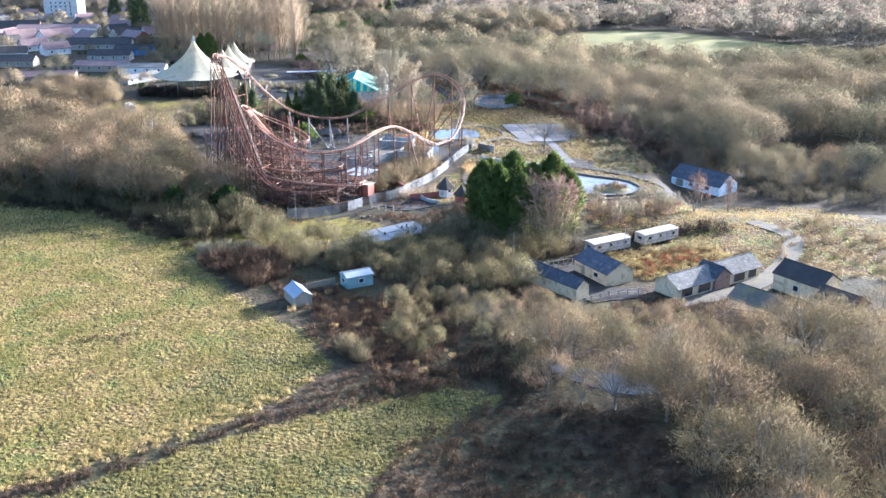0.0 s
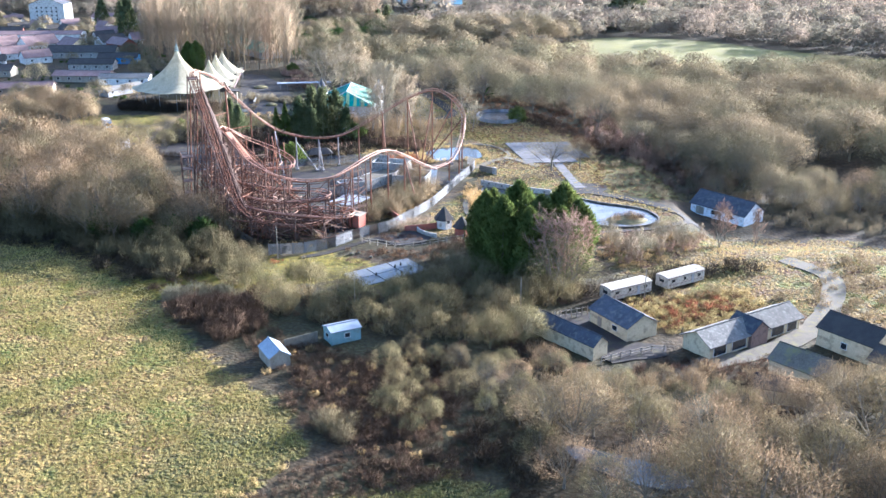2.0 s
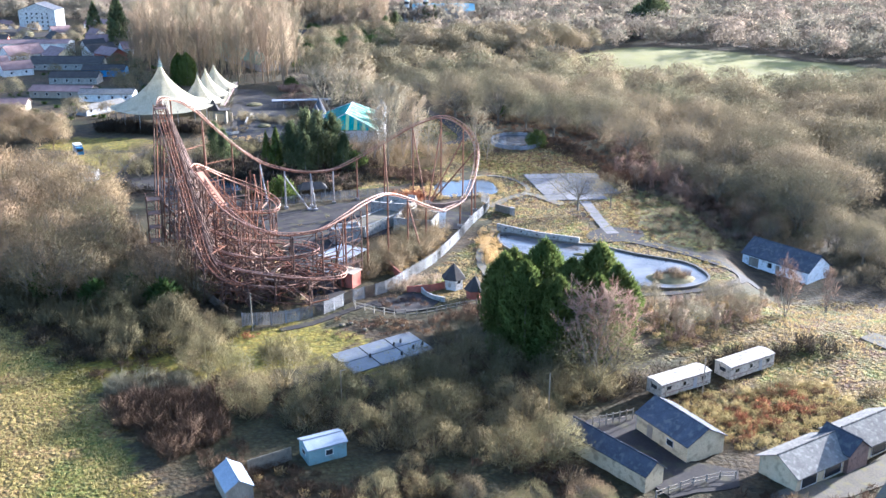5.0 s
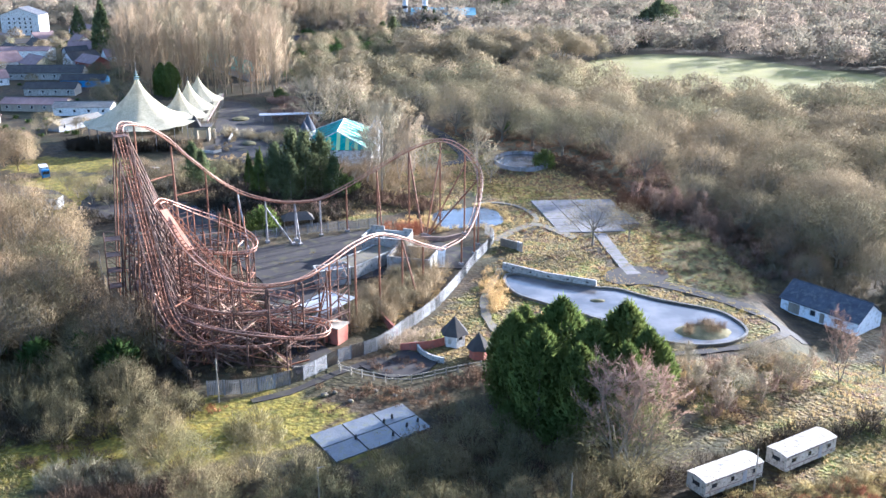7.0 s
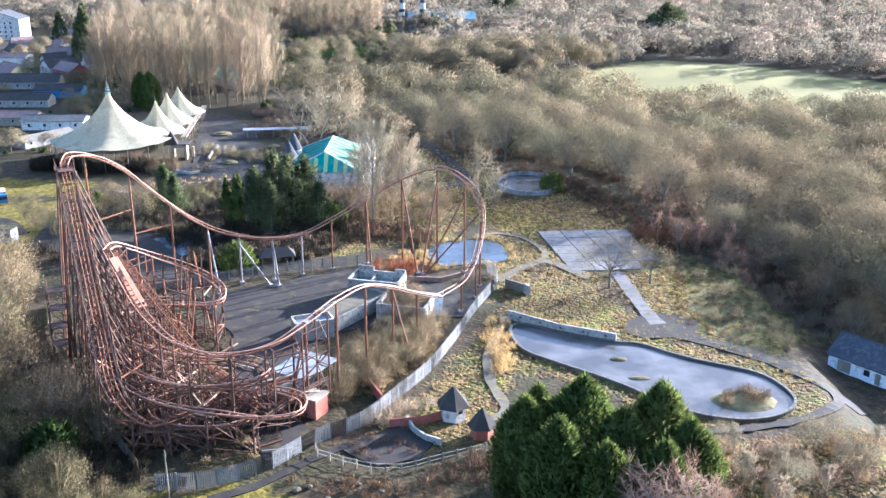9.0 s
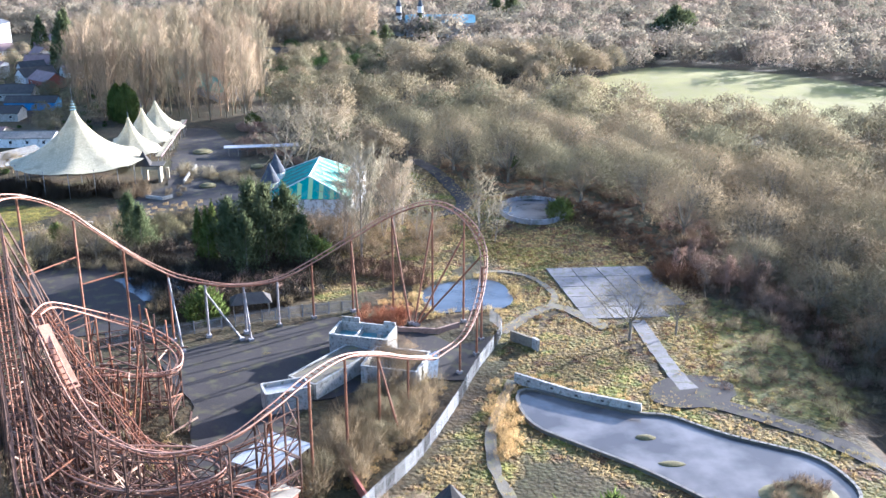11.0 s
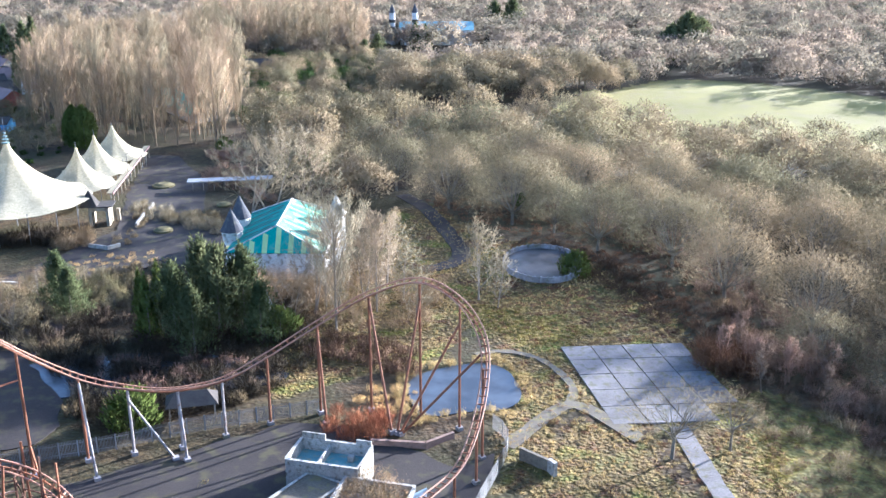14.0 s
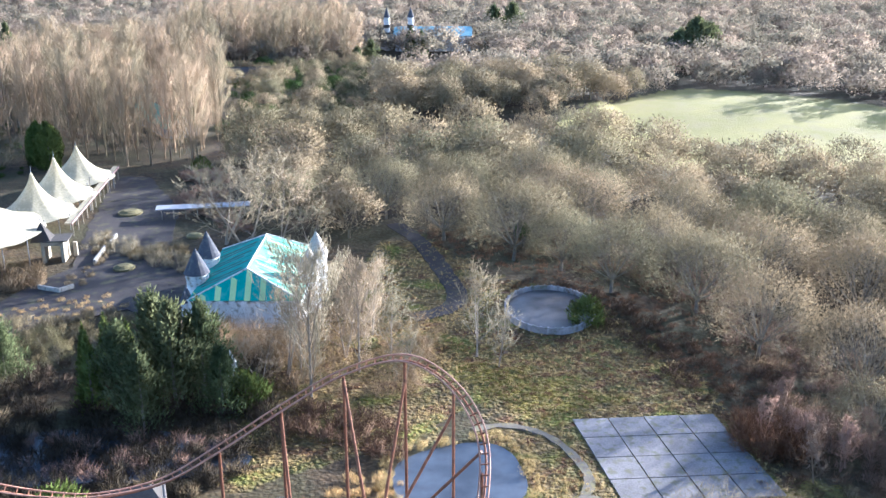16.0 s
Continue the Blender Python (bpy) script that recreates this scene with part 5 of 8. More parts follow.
def trestle(name, every, half, first=0, last=None, lengthwise=True, chance=1.0, splay=0.0):
    c = TRACKS[name][0]
    prev = None
    long_beams = Build()
    for i in range(first, last or len(c), every):
        p = c[i]
        if p.z < 1.5 or rng_steel.random() > chance:
            continue
        d = c[min(i + 1, len(c) - 1)] - c[max(i - 1, 0)]
        u = Vector((d.y, -d.x, 0)).normalized()
        jx = rng_steel.uniform(-0.25, 0.25)
        a, b = bent(p, u, half + jx, mat=rng_steel.choice(["rust", "rust_dark", "rust_dark", "rust_dark"]), splay=splay)
        if prev and lengthwise:
            for s, e in ((prev[0], a), (prev[1], b)):
                z = min(prev[2], p.z) - 0.8
                k = 0
                while z > 0.5:
                    long_beams.beam(local((s.x, s.y, z)), local((e.x, e.y, z)), 0.09)
                    if k % 2 == 0:
                        long_beams.beam(local((s.x, s.y, z)), local((e.x, e.y, max(0.3, z - 4.5))), 0.075)
                    z -= 4.5
                    k += 1
        prev = (a, b, p.z)
    if long_beams.v:
        tagged(part("girder", long_beams, M["rust_dark"], coaster), kind="stuff")


trestle("lift", 7, 1.4, splay=0.07)
trestle("hump", 9, 1.2, first=62)
trestle("turn_back", 11, 1.1, chance=0.85)
trestle("ramp", 9, 1.0)
# raking struts from the lift down to the ground, with girts between
c = TRACKS["lift"][0]
last = None
for i in range(14, len(c), 6):
    p = c[i]
    if p.z < 7:
        continue
    head, foot = Vector((p.x + 1.3, p.y + 0.6, p.z - 0.8)), Vector((p.x + 1.3 + 0.3 * p.z, p.y + 0.6 + 0.16 * p.z, 0.1))
    part("raker", Build().beam(local(head), local(foot), 0.17, sides=5), M["rust_dark"], coaster, "raking rusty steel strut beside the lift")
    for f in (0.25, 0.5, 0.75):
        q = head.lerp(foot, f)
        part("girt", Build().beam(local(q), local((p.x + 1.3, p.y + 0.6, q.z)), 0.09), M["rust"], coaster)
        if last:
            part("girt", Build().beam(local(q), local(last[0].lerp(last[1], f)), 0.09), M["rust_dark"], coaster)
            part("brace", Build().beam(local(q), local(last[0].lerp(last[1], f + 0.25)), 0.08), M["rust_dark"], coaster)
    last = (head, foot)
# frames that tie neighbouring bents together, level by level
made = 0
low_nodes = [q for q in NODES if q[1] < 292 and q[2] > 2.5]
for k in range(16000):
    (x0, y0, z0), (x1, y1, z1) = rng_steel.sample(low_nodes, 2)
    if not 2.6 < math.hypot(x1 - x0, y1 - y0) < 6.2 or made > 640:
        continue
    top = min(z0, z1)
    za = rng_steel.choice([2.4, 4.6, 6.8, 9.0, 11.2])
    if za > top:
        continue
    zb = za if rng_steel.random() < 0.45 else max(0.1, za - rng_steel.choice([2.2, 4.4]))
    m = rng_steel.choice(["rust_dark", "rust", "rust", "rust_dark", "buff_steel"])
    part("brace", Build().beam(local((x0, y0, za)), local((x1, y1, zb)), rng_steel.uniform(0.09, 0.16), sides=4), M[m], coaster)
    made += 1
for k in range(26):
    x, y = rng_steel.uniform(-58, -43), rng_steel.uniform(274, 293)
    z = rng_steel.uniform(8, 17)
    part("leaning_post", Build().beam(local((x, y, 0)), local((x + rng_steel.uniform(-2.2, 2.2), y + rng_steel.uniform(-2.2, 2.2), z)), 0.15, sides=5), M[rng_steel.choice(["rust", "rust_dark", "rust"])], coaster)
    a, l, zb = rng_steel.uniform(0, math.tau), rng_steel.uniform(1.5, 3.0), z * rng_steel.uniform(0.5, 0.95)
    part("cross_beam", Build().beam(local((x - math.cos(a) * l, y - math.sin(a) * l, zb)), local((x + math.cos(a) * l, y + math.sin(a) * l, zb + rng_steel.uniform(-0.6, 0.6))), 0.13), M[rng_steel.choice(["buff_steel", "rust", "rust_dark"])], coaster)
for k in range(60):
    x, y = rng_steel.uniform(-58, -27), rng_steel.uniform(248, 286)
    if abs((y - 248) + (x + 27) * 1.15) > 22:
        continue
    a, l = rng_steel.uniform(0, math.tau), rng_steel.uniform(3, 7)
    p = Vector((x, y, rng_steel.uniform(0.1, 0.3)))
    q = p + Vector((math.cos(a) * l, math.sin(a) * l, rng_steel.uniform(0.0, 0.12) * l))
    part("fallen_beam", Build().beam(local(p), local(q), 0.14, 0.14, 4), M[rng_steel.choice(["buff_steel", "rust", "wood", "rust_dark"])], coaster)

# catwalk beside the crest, maintenance stage, station roof
for k in range(7):
    p, q = Vector((-55.6 + 1.0 * k, 273.5 - 1.25 * k, 20.9 - 0.72 * k)), Vector((-54.6 + 1.0 * k, 272.25 - 1.25 * k, 20.18 - 0.72 * k))
    s = Vector((1.0, 0.8, 0)) * 1.15
    part("catwalk_panel", Build().add([local(p), local(q), local(q + s), local(p + s), local(p + Vector((0, 0, 0.1))), local(q + Vector((0, 0, 0.1))), local(q + s + Vector((0, 0, 0.1))), local(p + s + Vector((0, 0, 0.1)))],
            [(3, 2, 1, 0), (4, 5, 6, 7), (0, 1, 5, 4), (1, 2, 6, 5), (2, 3, 7, 6), (3, 0, 4, 7)]), M["catwalk"], coaster, "rusty orange catwalk panel near the crest")
top = Build().box(local((-65.6, 284.6, 33.0)), (2.4, 3.4, 0.16), 27)
for dx, dy in ((-1.1, -1.5), (1.1, -1.5), (-1.1, 1.5), (1.1, 1.5)):
    top.beam(local((-65.6 + dx, 284.6 + dy, 33)), local((-65.6 + dx, 284.6 + dy, 34.1)), 0.05)
part("lift_platform", top, M["rust_dark"], coaster)
walk_l, walk_r = Build(), Build()
c = TRACKS["lift"][0]
for i in range(20, len(c) - 2, 2):
    d = (c[i + 2 if i + 2 < len(c) else i] - c[i])
    u = Vector((d.y, -d.x, 0)).normalized()
    for b, s in ((walk_l, -1), (walk_r, 1)):
        b.beam(local(c[i] + u * s * 1.25), local(c[i] + d + u * s * 1.25), 0.16)
        b.beam(local(c[i] + u * s * 1.5), local(c[i] + u * s * 1.5 + Vector((0, 0, 1.0))), 0.035, sides=3)
        b.beam(local(c[i] + u * s * 1.5 + Vector((0, 0, 1.0))), local(c[i] + d + u * s * 1.5 + Vector((0, 0, 1.0))), 0.035, sides=3)
part("walkway", walk_l, M["rust_dark"], coaster, "stepped walkway with a handrail along the lift")
part("walkway", walk_r, M["rust_dark"], coaster, "stepped walkway with a handrail along the lift")
stage = thing("access_tower", pose(-67.5, 279.5, 0, 0, 0, 20), "square rusty steel access tower beside the lift", "tower")
for dx in (-1.6, 1.6):
    for dy in (-1.6, 1.6):
        part("leg", Build().beam((dx, dy, 0), (dx, dy, 14.2), 0.12, sides=5), M["rust_dark"], stage)
for z in (3.3, 6.6, 9.9, 13.2):
    part("landing", Build().box((0, 0, z), (3.2, 3.2, 0.12)), M["rust_dark"], stage)
    for s in (-1.6, 1.6):
        for nm, p, q, r in (("handrail", (-1.6, s, z + 1), (1.6, s, z + 1), 0.05), ("handrail", (s, -1.6, z + 1), (s, 1.6, z + 1), 0.05), ("brace", (-1.6, s, z), (1.6, s, z - 3.2), 0.06), ("brace", (s, -1.6, z), (s, 1.6, z - 3.2), 0.06)):
            part(nm, Build().beam(p, q, r), M["rust_dark"], stage)


# ---- castle hall ----
def castle():
    e = thing("castle_hall", pose(-36, 404.8, 0), "mock castle hall with a ragged teal striped roof and white towers", "castle")
    hx, hy, ev, rz, ry = 10.2, 14.6, 6.0, 10.8, 10.6
    w = Build()
    for cx, cy, sx, sy in ((0, -hy, 2 * hx, 0.5), (0, hy, 2 * hx, 0.5), (-hx, 0, 0.5, 2 * hy), (hx, 0, 0.5, 2 * hy)):
        w.box((cx, cy, ev / 2 - 0.15), (sx + 0.5, sy + 0.02, ev - 0.3))
    part("wall", w, M["white_wall"], e, "white rendered wall")
    for k in range(9):
        part("battlement", Build().box((-8.8 + 2.2 * k, -hy - 0.45, ev - 0.65), (1.2, 0.3, 1.1)), M["white_wall"], e)
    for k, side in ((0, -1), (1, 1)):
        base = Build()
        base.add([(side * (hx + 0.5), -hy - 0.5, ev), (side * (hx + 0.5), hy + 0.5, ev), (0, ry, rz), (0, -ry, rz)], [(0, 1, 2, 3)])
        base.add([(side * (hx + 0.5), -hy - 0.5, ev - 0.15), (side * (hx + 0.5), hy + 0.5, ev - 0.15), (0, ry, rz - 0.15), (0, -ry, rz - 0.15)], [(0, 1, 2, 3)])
        part("roof", base, M["teal_roof"] if side < 0 else M["teal_pale"], e, "teal roof slope" if side < 0 else "paler teal roof slope")
    for sgn in (-1, 1):
        hip = Build().add([(-hx - 0.5, sgn * (hy + 0.5), ev), (hx + 0.5, sgn * (hy + 0.5), ev), (0, sgn * ry, rz)], [(0, 1, 2)])
        part("roof", hip, M["teal_roof"], e, "teal striped hip end")
    # olive stripes on the near hip, dark missing sheets and pale battens on the sides
    for k in range(7):
        x = -8.4 + 2.8 * k
        t = 1 - abs(x) / (hx + 0.5)
        t2 = 1 - (abs(x) + 0.9) / (hx + 0.5)
        a, b = Vector((x, -hy - 0.5, ev)), Vector((x, -hy - 0.5 + t * (hy + 0.5 - ry), ev + t * (rz - ev)))
        c, d = Vector((x + 1.1, -hy - 0.5, ev)), Vector((x + 1.1, -hy - 0.5 + max(t2, 0.02) * (hy + 0.5 - ry), ev + max(t2, 0.02) * (rz - ev)))
        up = Vector((0, -0.04, 0.06))
        part("roof_stripe", Build().add([a + up, c + up, d + up, b + up, a - up, c - up, d - up, b - up], [(0, 1, 2, 3), (7, 6, 5, 4), (0, 4, 5, 1), (1, 5, 6, 2), (2, 6, 7, 3), (3, 7, 4, 0)]), M["lime"], e)
    rng = random.Random(4)
    for side, mats in ((-1, ["dark_roof", "teal_roof", "slate"]), (1, ["lime", "teal_roof", "canvas", "teal_pale"])):
        for k in range(16):
            y = -hy + 1.2 + 1.75 * k
            lim = 1.0 if abs(y) < ry else max(0.15, 1 - (abs(y) - ry) / (hy + 0.5 - ry))
            s0, s1 = 0.03 + rng.random() * 0.1, lim * rng.uniform(0.7, 0.97)
            wd = rng.uniform(0.25, 0.5) if side < 0 else rng.uniform(0.4, 0.7)
            p = lambda s, dy: Vector((side * (hx + 0.5) * (1 - s) , y + dy, ev + (rz - ev) * s + 0.06))
            q = [p(s0, 0), p(s1, 0), p(s1, wd), p(s0, wd)]
            dn = Vector((0, 0, 0.08))
            part("roof_sheet", Build().add(q + [v - dn for v in q], [(0, 1, 2, 3), (7, 6, 5, 4), (0, 4, 5, 1), (1, 5, 6, 2), (2, 6, 7, 3), (3, 7, 4, 0)]), M[mats[k % len(mats)]], e)
    edge = Build()
    for sx in (-1, 1):
        for sy in (-1, 1):
            edge.beam((sx * (hx + 0.5), sy * (hy + 0.5), ev + 0.08), (0, sy * ry, rz + 0.08), 0.16)
    edge.beam((0, -ry, rz + 0.08), (0, ry, rz + 0.08), 0.16)
    part("ridge", edge, M["white_wall"], e, "white ridge and hip capping")
    for x, y, r, h, tip in ((-11.0, -5.6, 2.1, 8.2, 13.2), (-11.2, 4.6, 2.1, 8.2, 13.4), (10.8, -4, 2.0, 8.6, 13.0), (11.0, 5.6, 2.0, 8.6, 13.2), (-11.5, -13.6, 0.8, 5.2, 7.4), (-11.8, -11.2, 0.8, 5.2, 7.6)):
        t = part("tower", Build().beam((x, y, -0.2), (x, y, h), r, r, 16), M["white_wall"], e, "round white tower")
        for k in range(8 if r > 1 else 0):
            a = math.tau * k / 8
            part("battlement", Build().box((x + math.cos(a) * r, y + math.sin(a) * r, h - 0.7), (0.35, 0.7, 0.8), math.degrees(a)), M["white_wall"], t)
        part("spire", Build().beam((x, y, h), (x, y, tip), r * 1.22, 0.05, 16), M["slate"] if x < 0 else M["old_render"], t, "dark conical spire" if x < 0 else "pale conical spire")
    for k in range(2):
        part("window", Build().box((-8 + 2.2 * k, -hy - 0.28, 2.9), (1.1, 0.12, 1.5)), M["dark_glass"], e)


castle()


# ---- roofless white kiosks in the yard ----
def open_block(name, x, y, turn, sx, sy, h, deck, wall_mat, deck_mat, label, gap=None):
    """A flat-roofed block: four walls that stand above a sunken roof deck."""
    e = thing(name, pose(x, y, 0, 0, 0, turn), label, "kiosk")
    for cx, cy, lx, ly in ((0, -sy / 2, sx, 0.3), (0, sy / 2, sx, 0.3), (-sx / 2, 0, 0.3, sy - 0.3), (sx / 2, 0, 0.3, sy - 0.3)):
        part("wall", Build().box((cx, cy, h / 2 - 0.1), (lx, ly, h + 0.2)), wall_mat, e)
    part("roof_deck", Build().box((0, 0, deck), (sx - 0.32, sy - 0.32, 0.2)), deck_mat, e)
    part("coping", Build().box((0, -sy / 2, h + 0.05), (sx + 0.1, 0.42, 0.1)).box((0, sy / 2, h + 0.05), (sx + 0.1, 0.42, 0.1)).box((-sx / 2, 0, h + 0.05), (0.42, sy - 0.44, 0.1)).box((sx / 2, 0, h + 0.05), (0.42, sy - 0.44, 0.1)), M["old_render"], e)
    return e


k1 = open_block("kiosk", -14.9, 310.6, -14, 10.4, 6.0, 4.4, 2.6, M["old_render"], M["teal_deck"], "roofless white rendered kiosk with a teal deck")
part("partition", Build().box((-1.0, 0, 3.2), (0.25, 5.6, 1.4)), M["old_render"], k1)
part("parapet", Build().box((-3.4, 3.0, 4.95), (3.4, 0.28, 0.9)), M["old_render"], k1)
part("parapet", Build().box((4.0, 3.0, 4.85), (2.2, 0.28, 0.7)), M["old_render"], k1)
part("roof_vent", Build().box((2.6, 1.4, 3.1), (0.8, 0.8, 0.8)), M["old_render"], k1)
open_block("kiosk", -19.2, 300.6, 57, 15.5, 5.6, 2.7, 2.5, M["old_render"], M["path"], "long low kiosk range with a mossy grey flat roof")
open_block("kiosk", -8.6, 301.6, -14, 9.6, 8.0, 3.1, 0.9, M["old_render"], M["concrete"], "roofless white walled block overgrown with a bare tree")
k4 = open_block("kiosk", -25.4, 290.4, 22, 7.0, 3.8, 3.6, 3.0, M["old_render"], M["galv"], "small white booth with a grey flat roof")
part("door", Build().box((0.4, -1.92, 1.1), (1.2, 0.1, 2.2)), M["dark_glass"], k4)
part("window", Build().box((-2.2, -1.92, 1.7), (1.2, 0.1, 1.0)), M["dark_glass"], k4)


panel = thing("white_panel", pose(-2.5, 300.6, 0, 0, 0, 25), "tall white boarded panel below the dip of the track", "panel")
part("board", Build().add([(-0.9, -0.15, 0), (0.9, -0.15, 0), (0.9, 0.15, 0), (-0.9, 0.15, 0), (-0.5, -0.15, 4.4), (1.3, -0.15, 4.9), (1.3, 0.15, 4.9), (-0.5, 0.15, 4.4)], [(3, 2, 1, 0), (4, 5, 6, 7), (0, 1, 5, 4), (1, 2, 6, 5), (2, 3, 7, 6), (3, 0, 4, 7)]), M["whitewash"], panel)


# ---- fences ----
def along(line, step):
    """Points and directions at even steps along a line of points."""
    out, carry = [], 0.0
    for (x0, y0), (x1, y1) in zip(line, line[1:]):
        d = math.hypot(x1 - x0, y1 - y0)
        s = carry
        while s < d:
            out.append((x0 + (x1 - x0) * s / d, y0 + (y1 - y0) * s / d, math.degrees(math.atan2(y1 - y0, x1 - x0))))
            s += step
        carry = s - d
    return out


def palisade(line, height, mat, label, step=2.75, pale=0.17, solid=0.72):
    """Posts every few metres; between them two rails and upright pales."""
    pts = along(line, step)
    e = thing("palisade_fence", pose(pts[0][0], pts[0][1], 0), label, "fence")
    o = Vector((pts[0][0], pts[0][1], 0))
    n = int(step / pale)
    xs, zs = [], [0.05, height * 0.2, height * 0.235, height * 0.78, height * 0.815, height - 0.1]
    for k in range(n):
        c, w = (k + 0.5) * step / n, pale * solid / 2
        xs += [c - w, c + w]
    bm = bmesh.new()
    grid = [[bm.verts.new((x, 0, z)) for z in zs] for x in xs]
    for i in range(len(xs) - 1):
        for j in range(len(zs) - 1):
            if i % 2 == 0 or j in (1, 3):
                bm.faces.new((grid[i][j], grid[i + 1][j], grid[i + 1][j + 1], grid[i][j + 1]))
        if i % 2 == 0:
            tip = bm.verts.new(((xs[i] + xs[i + 1]) / 2, 0, height))
            bm.faces.new((grid[i][-1], grid[i + 1][-1], tip))
    bmesh.ops.solidify(bm, geom=bm.faces[:] + bm.edges[:] + bm.verts[:], thickness=0.04)
    for v in [v for v in bm.verts if not v.link_faces]:
        bm.verts.remove(v)
    panel = bpy.data.meshes.new("panel")
    bm.to_mesh(panel)
    bm.free()
    panel.materials.append(mat)
    post = Build().box((0, 0.06, height / 2 - 0.1), (0.12, 0.1, height + 0.1)).mesh("post")
    post.materials.append(M["galv"])
    for (x, y, a), (x1, y1, _) in zip(pts, pts[1:]):
        t = math.degrees(math.atan2(y1 - y, x1 - x))
        s = math.hypot(x1 - x, y1 - y) / step
        for me, nm in ((panel, "panel"), (post, "post")):
            ob = new(nm, me)
            ob.parent = e
            ob.matrix_basis = pose(x - o.x, y - o.y, 0, 0, 0, t) @ Matrix.Diagonal((s if nm == "panel" else 1, 1, 1, 1))
    return e


FRONT_FENCE = [(-39.5, 238.2), (-32, 239.4), (-25, 244), (-19.5, 251), (-13.3, 256.2), (-8.6, 264.8), (-3.4, 275.2), (1.5, 290), (4.8, 302), (9.6, 316.5), (9.8, 322), (7, 327)]
palisade([(p.x, p.y) for p in spline([(x, y, 0) for x, y in FRONT_FENCE], 1.0)], 2.7, M["pale_steel"], "tall grey steel palisade fence round the roller coaster", 2.75, 0.275, 0.6)
palisade([(-62, 313.6), (-47.6, 318.6), (-36.6, 324.2), (-28.6, 327), (-19.4, 329.8), (-17, 331)], 2.6, M["galv"], "grey weldmesh fence behind the yard", 2.6, 0.2, 0.35)
palisade([(-80, 304), (-74.5, 290), (-68, 280), (-60, 266), (-50, 252), (-42, 241)], 2.2, M["wood"], "weathered grey board fence beside the trees", 2.4, 0.2, 0.95)


def rail_fence(line, label, mat, height=1.1, step=2.2):
    pts = along(line, step)
    e = thing("rail_fence", pose(pts[0][0], pts[0][1], 0), label, "fence")
    o = Vector((pts[0][0], pts[0][1], 0))
    for x, y, a in pts:
        part("post", Build().box((x - o.x, y - o.y, height / 2), (0.14, 0.14, height + 0.3), a), mat, e)
    for (x, y, _), (x1, y1, _) in zip(pts, pts[1:]):
        for z in (0.45, 0.95):
            part("rail", Build().beam((x - o.x, y - o.y, z * height), (x1 - o.x, y1 - o.y, z * height), 0.07), mat, e)


rail_fence([(-19.5, 249.5), (-19, 247.5), (-15, 245.4), (-10.5, 243.6), (-6, 243.6), (-1, 246.4), (5.5, 249.4)], "weathered post and rail fence round an overgrown paddock", M["wood"], 1.3)
rail_fence([(28, 181), (33, 184), (38, 186), (42, 186)], "low grey timber rail fence by the yard", M["wood"])
rail_fence([(22, 200), (29, 203)], "yellowed timber gate and fence", M["wood"], 1.8, 1.2)


def boundary(name, line, height, thick, mat, label, category="wall", z0=-0.2, cap=None):
    b = Build()
    for (x0, y0), (x1, y1) in zip(line, line[1:]):
        b.box(((x0 + x1) / 2, (y0 + y1) / 2, (height + z0) / 2), (math.hypot(x1 - x0, y1 - y0) + thick * 0.6, thick, height - z0), math.degrees(math.atan2(y1 - y0, x1 - x0)))
    ob = part(name, b, mat, None)
    return tagged(ob, label, category, kind="structure")


# ---- ponds, pool, slabs, paths ----
pond_wall = boundary("pond_wall", [(11.5, 299.4), (20.5, 293), (30.4, 288.6)], 1.7, 0.45, M["old_render"], "low stained pale wall along the pond")
for k in range(5):
    t = 0.12 + 0.2 * k
    x, y = (11.5 + 9 * t / 0.5, 299.4 - 6.4 * t / 0.5) if t < 0.5 else (20.5 + 9.9 * (t - 0.5) / 0.5, 293 - 4.4 * (t - 0.5) / 0.5)
    part("drain_hole", Build().box((x - 0.1, y - 0.22, 1.0), (0.5, 0.16, 0.3), -30), M["dark_roof"], pond_wall)
edge = POND
kerb = Build()
for (x0, y0), (x1, y1) in zip(edge, edge[1:] + edge[:1]):
    kerb.box(((x0 + x1) / 2, (y0 + y1) / 2, 0.15), (math.hypot(x1 - x0, y1 - y0) + 0.2, 0.5, 0.6), math.degrees(math.atan2(y1 - y0, x1 - x0)))
tagged(part("pond_kerb", kerb, M["mud"], None), "dark damp kerb round the pond", "kerb", kind="structure")


def mound(name, x, y, rx, ry, h, mat, label, seed):
    rng = random.Random(seed)
    vs, seg, rings = [(0, 0, h)], 18, 4
    for i in range(1, rings + 1):
        for k in range(seg):
            a = math.tau * k / seg
            r = i / rings * (1 + rng.uniform(-0.08, 0.08))
            vs.append((math.cos(a) * rx * r, math.sin(a) * ry * r, h * (1 - (i / rings) ** 2) - 0.1 * (i == rings)))
    fs = [(0, 1 + k, 1 + (k + 1) % seg) for k in range(seg)] + [(1 + (i - 1) * seg + k, 1 + i * seg + k, 1 + i * seg + (k + 1) % seg, 1 + (i - 1) * seg + (k + 1) % seg) for i in range(1, rings) for k in range(seg)]
    ob = part(name, Build().add(vs, fs), mat)
    ob.matrix_world = pose(x, y, 0.05)
    return tagged(ob, label, "island", kind="structure")


